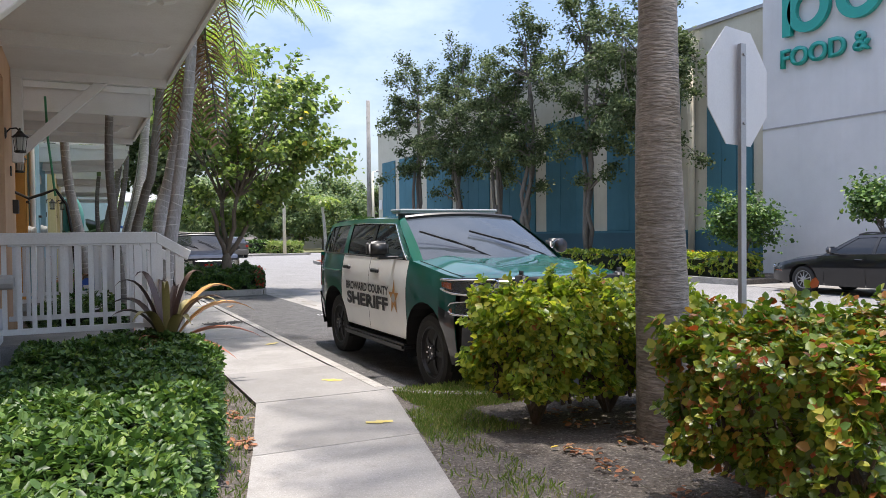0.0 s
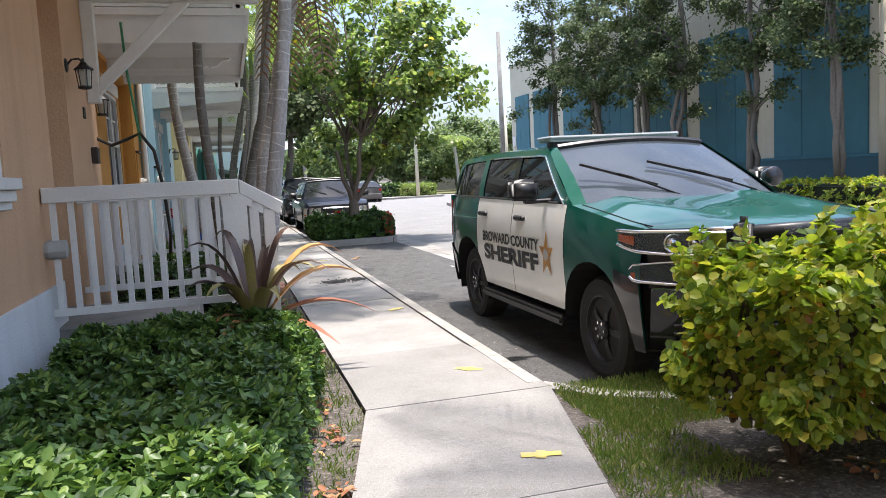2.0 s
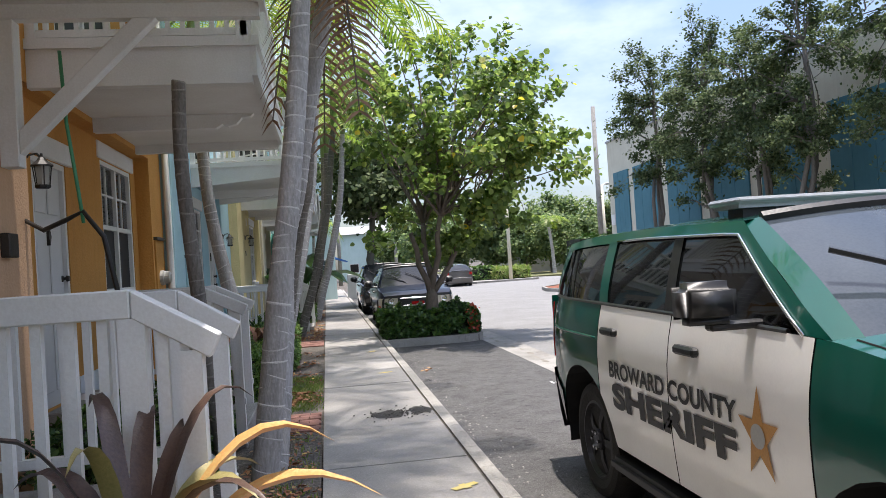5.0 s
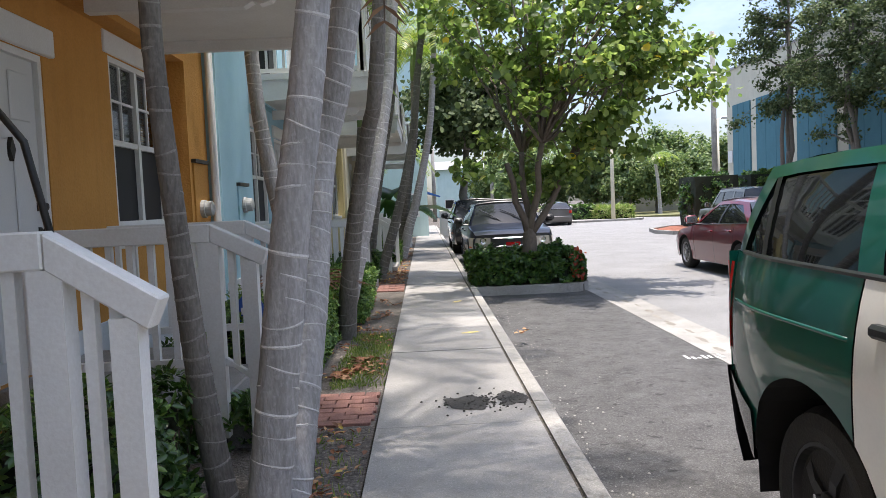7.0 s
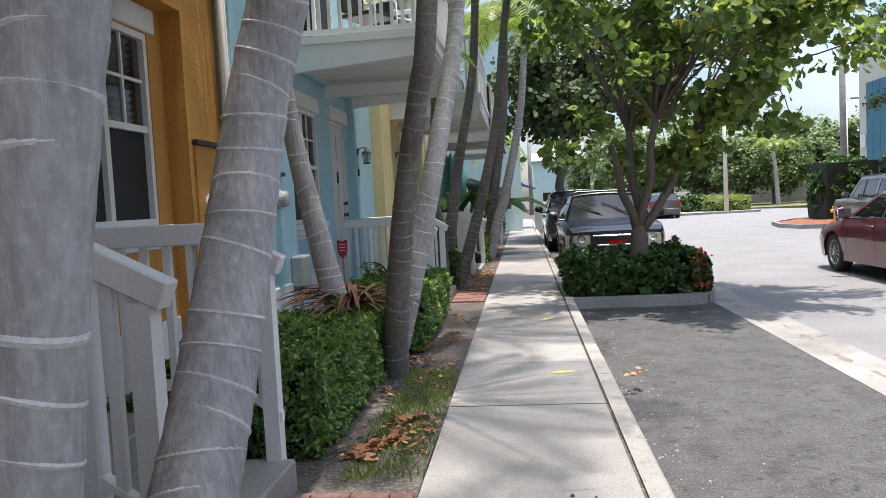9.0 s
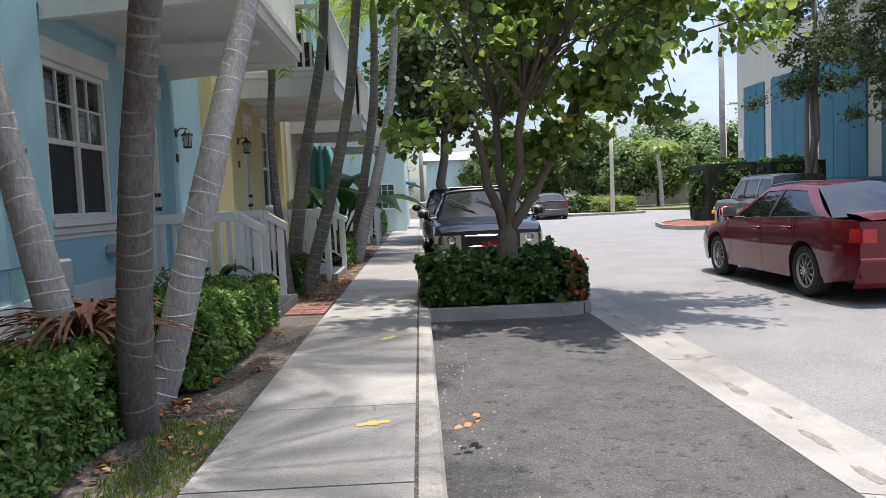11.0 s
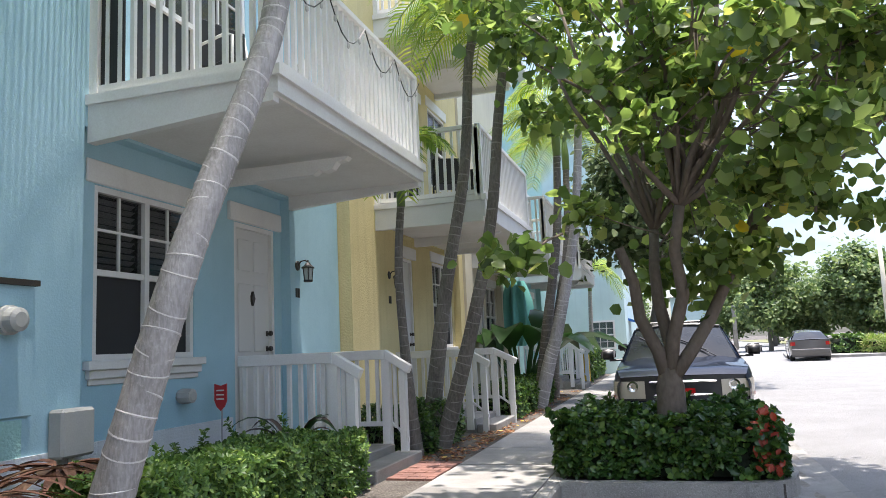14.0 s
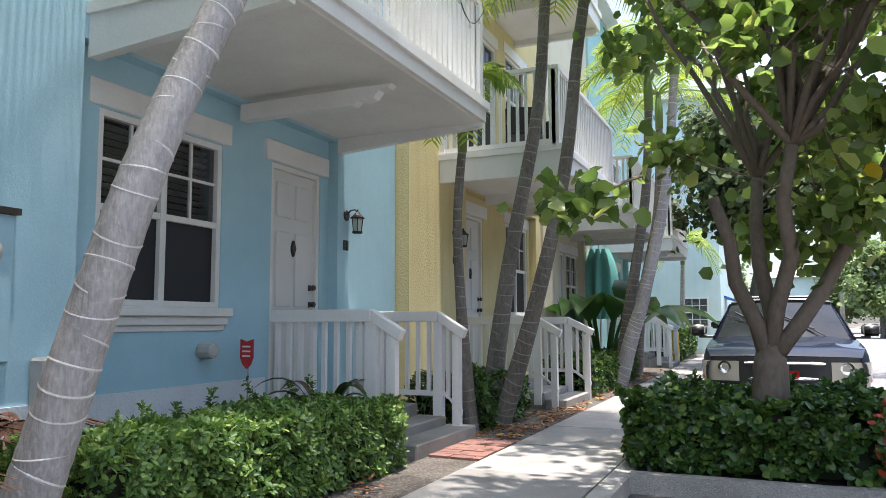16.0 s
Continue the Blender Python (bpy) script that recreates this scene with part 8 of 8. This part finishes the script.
broad_clump("banana_plant", "tall dark green broad-leaved clump beside the porch", (0.8, 31.0, 0.0), 15, 2.9, 0.34, [LEAF["banana"]], 71, (0.9, 1.4), 0.4)
C1 = mat("cordyline_purple", (0.055, 0.03, 0.028), (0.1, 0.06, 0.04), 0.4, bump=0.1)
C2 = mat("cordyline_olive", (0.2, 0.18, 0.06), (0.3, 0.25, 0.1), 0.45, bump=0.1, stretch=(1, 1, 1))
C3 = mat("cordyline_yellow", (0.52, 0.42, 0.16), (0.55, 0.26, 0.08), 0.45, bump=0.1)
C4 = mat("cordyline_rust", (0.33, 0.11, 0.05), (0.22, 0.07, 0.035), 0.5, bump=0.1)
C5 = mat("dry_frond_brown", (0.19, 0.08, 0.045), (0.11, 0.05, 0.03), 0.75, bump=0.3)
cd = thing("cordyline", (1.2, 9.12, 0.0), "purple and yellow strap-leaved cordyline with rusty drooping leaves", "plant")
specs = [(0.2, 0.62, 1.2, 0.05, C3), (0.05, 0.75, 0.75, 0.05, C3), (-0.5, 0.45, 1.35, 0.05, C2), (1.6, 0.42, 1.9, 0.03, C1), (2.6, 0.5, 1.2, 0.045, C1), (3.3, 0.45, 1.1, 0.04, C1), (-1.3, 0.5, 0.9, 0.045, C2),
         (-0.15, 0.8, 0.35, 0.04, C4), (-0.9, 0.75, 0.2, 0.035, C4), (3.9, 0.4, 0.5, 0.035, C4), (-2.2, 0.5, 1.0, 0.04, C2), (0.9, 0.55, 1.0, 0.04, C2),
         (0.6, 0.42, 2.1, 0.028, C1), (2.1, 0.44, 2.0, 0.028, C1), (-2.7, 0.46, 1.8, 0.028, C1), (-1.7, 0.4, 2.0, 0.026, C2), (1.2, 0.5, 1.5, 0.026, C1), (-0.7, 0.6, 1.1, 0.026, C1), (4.3, 0.6, 0.3, 0.03, C4)]
for az, L, up, w, m in specs:
    d = Vector((math.cos(az), math.sin(az), 0))
    sdv = Vector((-d.y, d.x, 0))
    rows = []
    for j in range(10):
        f = j / 9
        p = Vector((1.2, 9.12, 0.36)) + d * (1.12 * L * (0.06 + 0.94 * f ** 1.25)) + Vector((0, 0, L * (up * 1.6 * f - (up * 0.75 + 0.25) * f ** 2.6)))
        ww = w * (0.5 + 0.8 * math.sin(math.pi * f ** 0.8)) * (1 - f ** 6)
        rows.append([p - sdv * ww + Vector((0, 0, ww * 0.5)), p, p + sdv * ww + Vector((0, 0, ww * 0.5))])
    part("leaf", grid_faces(bmesh.new(), rows), m, cd, smooth=True)
part("stem", tube(bmesh.new(), [(1.2, 9.12, -0.05), (1.2, 9.12, 0.42)], [0.04, 0.05], 7), TWIG, cd)
# small bromeliad before the blue house, dead frond skirts in the hedge
broad_clump("bromeliad", "dark arching bromeliad beside the porch railing", (0.62, 20.85, 0.3), 9, 0.62, 0.04, [LEAF["banana"], C1], 72, (0.7, 1.1), 0.1)
broad_clump("dead_fronds", "heap of dry red-brown palm fronds at the trunk foot", (0.85, 17.15, 0.56), 56, 0.8, 0.022, [LEAF["deadpalm"], C5, C5], 73, (0.12, 0.5), 0.05, "dead fronds")
broad_clump("dead_fronds", "heap of dry red-brown palm fronds at the trunk foot", (0.95, 17.75, 0.35), 14, 0.5, 0.03, [C4, LEAF["deadpalm"]], 74, (0.1, 0.3), 0.05, "dead fronds")
broad_clump("dead_fronds", "drooping bundle of dry brown palm fronds beside the hedge", (0.42, 18.25, 0.62), 34, 0.62, 0.035, [C5, LEAF["deadpalm"], C5, C4], 76, (-0.25, 0.12), 0.05, "dead fronds")


def standpipe(x, y, z, turn):
    """A red fire connection: riser with a cross pipe and two capped outlets."""
    t = thing("standpipe", (x, y, z), "red painted fire department standpipe with two outlets", "standpipe", "fire connections")
    c, n = math.cos(turn), math.sin(turn)
    part("riser", lathe(bmesh.new(), (x, y, z), (0, 0, 1), [(0, 0.16), (0.05, 0.16), (0.06, 0.09), (1.25, 0.09), (1.3, 0.13), (1.42, 0.12), (1.5, 0.04)], 12), M["firered"], t)
    part("cross_pipe", tube(bmesh.new(), [(x - 0.55 * c, y - 0.55 * n, z + 1.0), (x + 0.55 * c, y + 0.55 * n, z + 1.0)], 0.09, 8), M["firered"], t)
    for k in (-0.4, 0.4):
        part("outlet", lathe(bmesh.new(), (x + k * c, y + k * n, z + 1.0), (n, -c, 0), [(0.05, 0.08), (0.2, 0.09), (0.22, 0.13), (0.3, 0.13)], 12), M["firered"], t)


standpipe(16.5, 43.6, -0.02, 0.3)
standpipe(20.3, 45.0, -0.02, 1.3)

# furled umbrella beside the broad-leaved clump
um = thing("patio_umbrella", (0.32, 33.2, -0.02), "furled aqua canvas patio umbrella on a pole", "umbrella")
part("pole", tube(bmesh.new(), [(0.32, 33.2, -0.02), (0.32, 33.2, 2.94)], 0.022, 8), M["white"], um)
part("foot", lathe(bmesh.new(), (0.32, 33.2, -0.02), (0, 0, 1), [(0, 0.24), (0.06, 0.24), (0.09, 0.06), (0.3, 0.04)], 16), M["concrete"], um)
rows = []
for k in range(13):
    f = k / 12
    r = 0.05 + 0.3 * math.sin(math.pi * (0.12 + 0.8 * f)) ** 0.8
    rows.append([(0.32 + r * (1 + 0.28 * math.cos(8 * a)) * math.cos(a), 33.2 + r * (1 + 0.28 * math.cos(8 * a)) * math.sin(a), 2.82 + (1.19 - 2.82) * f) for a in (2 * math.pi * j / 48 for j in range(49))])
part("canopy", grid_faces(bmesh.new(), rows), mat("aqua_canvas", (0.2, 0.55, 0.5), (0.16, 0.47, 0.43), 0.8, bump=0.1), um, "pleated aqua canvas", smooth=True)

# grass tufts and leaf litter
def scatter_stuff(name, label, regions, per, size, leafk, seed, upright, aspect):
    rng = np.random.default_rng(seed)
    P = []
    for x0, x1, y0, y1, n in regions:
        c = rng.uniform(size=(max(1, n // 14), 2)) * (x1 - x0, y1 - y0) + (x0, y0)
        i = rng.integers(0, len(c), n)
        q = c[i] + rng.normal(size=(n, 2)) * 0.07
        q = q[(q[:, 0] > x0) & (q[:, 0] < x1) & (q[:, 1] > y0) & (q[:, 1] < y1)]
        if y0 < 8.1 and x1 < 3.9 and name != 'large_fallen_leaves':
            le = np.where(q[:, 1] > 7.95, 1.77, 1.79 - (7.95 - q[:, 1]) * 0.248)
            ri = np.where(q[:, 1] > 8.05, 3.0, 3.0 - (8.05 - q[:, 1]) * 0.262)
            q = q[(q[:, 0] < le - 0.02) | (q[:, 0] > ri + 0.02)]
        P.append(np.column_stack([q, np.full(len(q), -0.028 if upright else -0.005)]))
    P = np.concatenate(P)
    N = np.tile([0, 0, 1.0], (len(P), 1))
    if upright:
        al = np.column_stack([rng.normal(size=(len(P), 2)) * 0.5, np.ones(len(P))])
        V, Q = leaf_arrays(rng, P, rng.normal(size=(len(P), 3)) * (1, 1, 0.1), size, aspect, 0.2, 0.3, along=al, spread=0.1)
    else:
        V, Q = leaf_arrays(rng, P + np.array([0, 0, 0.012]), N, size, aspect, 0.4, 0.1, spread=0.22)
    ob = new(name, mesh_quads(name, V, Q, LEAF[leafk]))
    return tagged(ob, label, "grass" if upright else "leaf litter", kind="stuff")


scatter_stuff("grass_tufts", "short green grass in the beds", [(2.95, 3.85, 7.05, 8.0, 9000), (2.55, 3.3, 6.3, 7.2, 3500), (1.3, 1.76, 14.6, 17.2, 3600), (1.25, 1.75, 9.0, 10.2, 1500), (1.0, 1.75, 5.0, 9.5, 4200), (2.3, 2.9, 4.6, 6.4, 900), (1.3, 1.75, 11.3, 13.4, 500)], 1, 0.045, "grass", 81, True, 0.16)
scatter_stuff("leaf_litter", "dry brown fallen leaves in the beds", [(1.15, 1.74, 14.6, 20.5, 420), (1.2, 1.75, 22.6, 27, 900), (0.9, 1.6, 6, 9.9, 380), (3.2, 4.8, 4.6, 6.6, 500), (1.2, 1.75, 11.3, 13.5, 420), (1.1, 1.75, 27, 34, 500), (-0.2, 1.0, 9.9, 12.6, 300)], 1, 0.05, "litter", 82, False, 0.5)
scatter_stuff("large_fallen_leaves", "large orange fallen sea grape leaves", [(1.15, 1.7, 14.9, 17.5, 40), (1.2, 1.7, 17.5, 20.0, 22), (3.02, 3.2, 15.5, 18.0, 5), (3.1, 3.3, 12.5, 17, 3), (1.2, 1.7, 14.7, 15.6, 25)], 1, 0.078, "litter", 83, False, 0.75)


# rust-red weed at the island hedge's corner
rw = np.random.default_rng(91)
P = np.column_stack([rw.normal(4.72, 0.07, 45), rw.normal(21.42, 0.05, 45), rw.uniform(0.05, 0.6, 45)])
V, Q = leaf_arrays(rw, P, np.tile([0.1, -1.0, 0.5], (45, 1)), 0.075, 0.6, 0.25, 0.2, spread=0.6)
tagged(new("red_weed", mesh_quads("red_weed", V, Q, LEAF["red"])), "rust-red leafy weed at the island hedge's corner", "weed", kind="stuff")


# ---- things on the balconies ----
def patio_chair(x, y, z, turn, m_frame, m_seat, label):
    """A metal-framed patio chair: seat, back, two side loops."""
    t = thing("patio_chair", (x, y, z), label, "chair", "balcony chairs")
    part("seat", boxes((x - 0.24, x + 0.24, y - 0.24, y + 0.24, z + 0.4, z + 0.45)), m_seat, t, bevel=0.01)
    part("backrest", boxes((x - 0.24, x + 0.24, y + 0.22, y + 0.27, z + 0.48, z + 0.92)), m_seat, t, bevel=0.01)
    for sx in (-0.25, 0.25):
        part("side_frame", tube(bmesh.new(), [(x + sx, y - 0.24, z), (x + sx, y - 0.24, z + 0.62), (x + sx, y - 0.15, z + 0.66), (x + sx, y + 0.2, z + 0.66), (x + sx, y + 0.26, z + 0.9), (x + sx, y + 0.24, z + 0.4), (x + sx, y + 0.26, z)], 0.014, 6), m_frame, t, smooth=True)
    o = Matrix.Translation((x, y, z))
    t.matrix_basis = o @ Matrix.Rotation(turn, 4, "Z")
    return t


patio_chair(0.6, 20.0, 3.28, 1.2, M["white"], M["black"], "white-framed patio chair with dark sling seat")
patio_chair(0.7, 21.4, 3.28, 2.4, M["white"], M["black"], "white-framed patio chair with dark sling seat")
patio_chair(0.9, 25.6, 3.33, 0.4, M["black"], M["black"], "black patio chair on the yellow house's balcony")
patio_chair(0.9, 27.0, 3.33, 2.9, M["black"], M["black"], "black patio chair on the yellow house's balcony")
tb = thing("balcony_planter", (0.3, 27.6, 3.33), "dark planter box with low green plants", "planter")
part("box", boxes((0.15, 0.45, 27.3, 27.9, 3.33, 3.7)), M["black"], tb, bevel=0.01)
# string lights along the blue house's balcony rail
zt = 4.25
pts = []
for k in range(25):
    pts.append((1.49, 19.15 + 3.2 * k / 24, zt - 0.28 * abs(math.sin(k * math.pi / 6))))
sl = thing("string_lights", (1.49, 20.7, 4.0), "dark string of small lights looped on the balcony railing", "string lights")
part("cord", tube(bmesh.new(), pts, 0.006, 4), M["black"], sl)
for k in range(1, 24, 2):
    x, yv, z = pts[k]
    part("bulb", lathe(bmesh.new(), (x, yv, z), (0, 0, -1), [(0, 0.008), (0.02, 0.014), (0.045, 0.016), (0.06, 0.005)], 6), M["grey"], sl)
# black mesh screen at the balcony's corner
whole("mesh_screen", boxes((-0.1, 0.12, 19.12, 19.14, 3.3, 4.9)), M["black"], "folded black mesh screen at the balcony end", "screen", bevel=0.004)
# flag on a slanting pole
fl = thing("flag", (1.75, 33.2, 3.6), "red and white striped flag with blue corner on a pole", "flag")
part("pole", tube(bmesh.new(), [(0.65, 33.4, 1.95), (2.5, 32.9, 4.3)], 0.018, 6), M["galv"], fl)
RED = mat("flag_red", (0.45, 0.03, 0.04), (0.38, 0.025, 0.035), 0.8)
WHT = mat("flag_white", (0.7, 0.7, 0.7), (0.65, 0.65, 0.65), 0.8)
BLU = mat("flag_blue", (0.03, 0.06, 0.22), (0.03, 0.05, 0.18), 0.8)
for k in range(9):
    bm = bmesh.new()
    a, b = 0.09 * k, 0.09 * (k + 1)
    rows = []
    for j in range(7):
        f = j / 6
        rows.append([(2.4 - 0.1 * k * 0.3 + 0.05 * math.sin(f * 7 + k), 32.94 + q * 0.0 + 0.35 * (q - 0.4) + 0.04 * math.sin(f * 6), 4.2 - f * 1.0 - q * 0.25) for q in (a, b)])
    part("stripe", grid_faces(bmesh.new(), rows if k > 4 else rows[3:]), RED if k % 2 == 0 else WHT, fl)
    if k <= 4:
        part("canton", grid_faces(bmesh.new(), rows[:4]), BLU, fl)
    bm.free()
fl.location += Vector((-0.55, 6.5, 1.25))
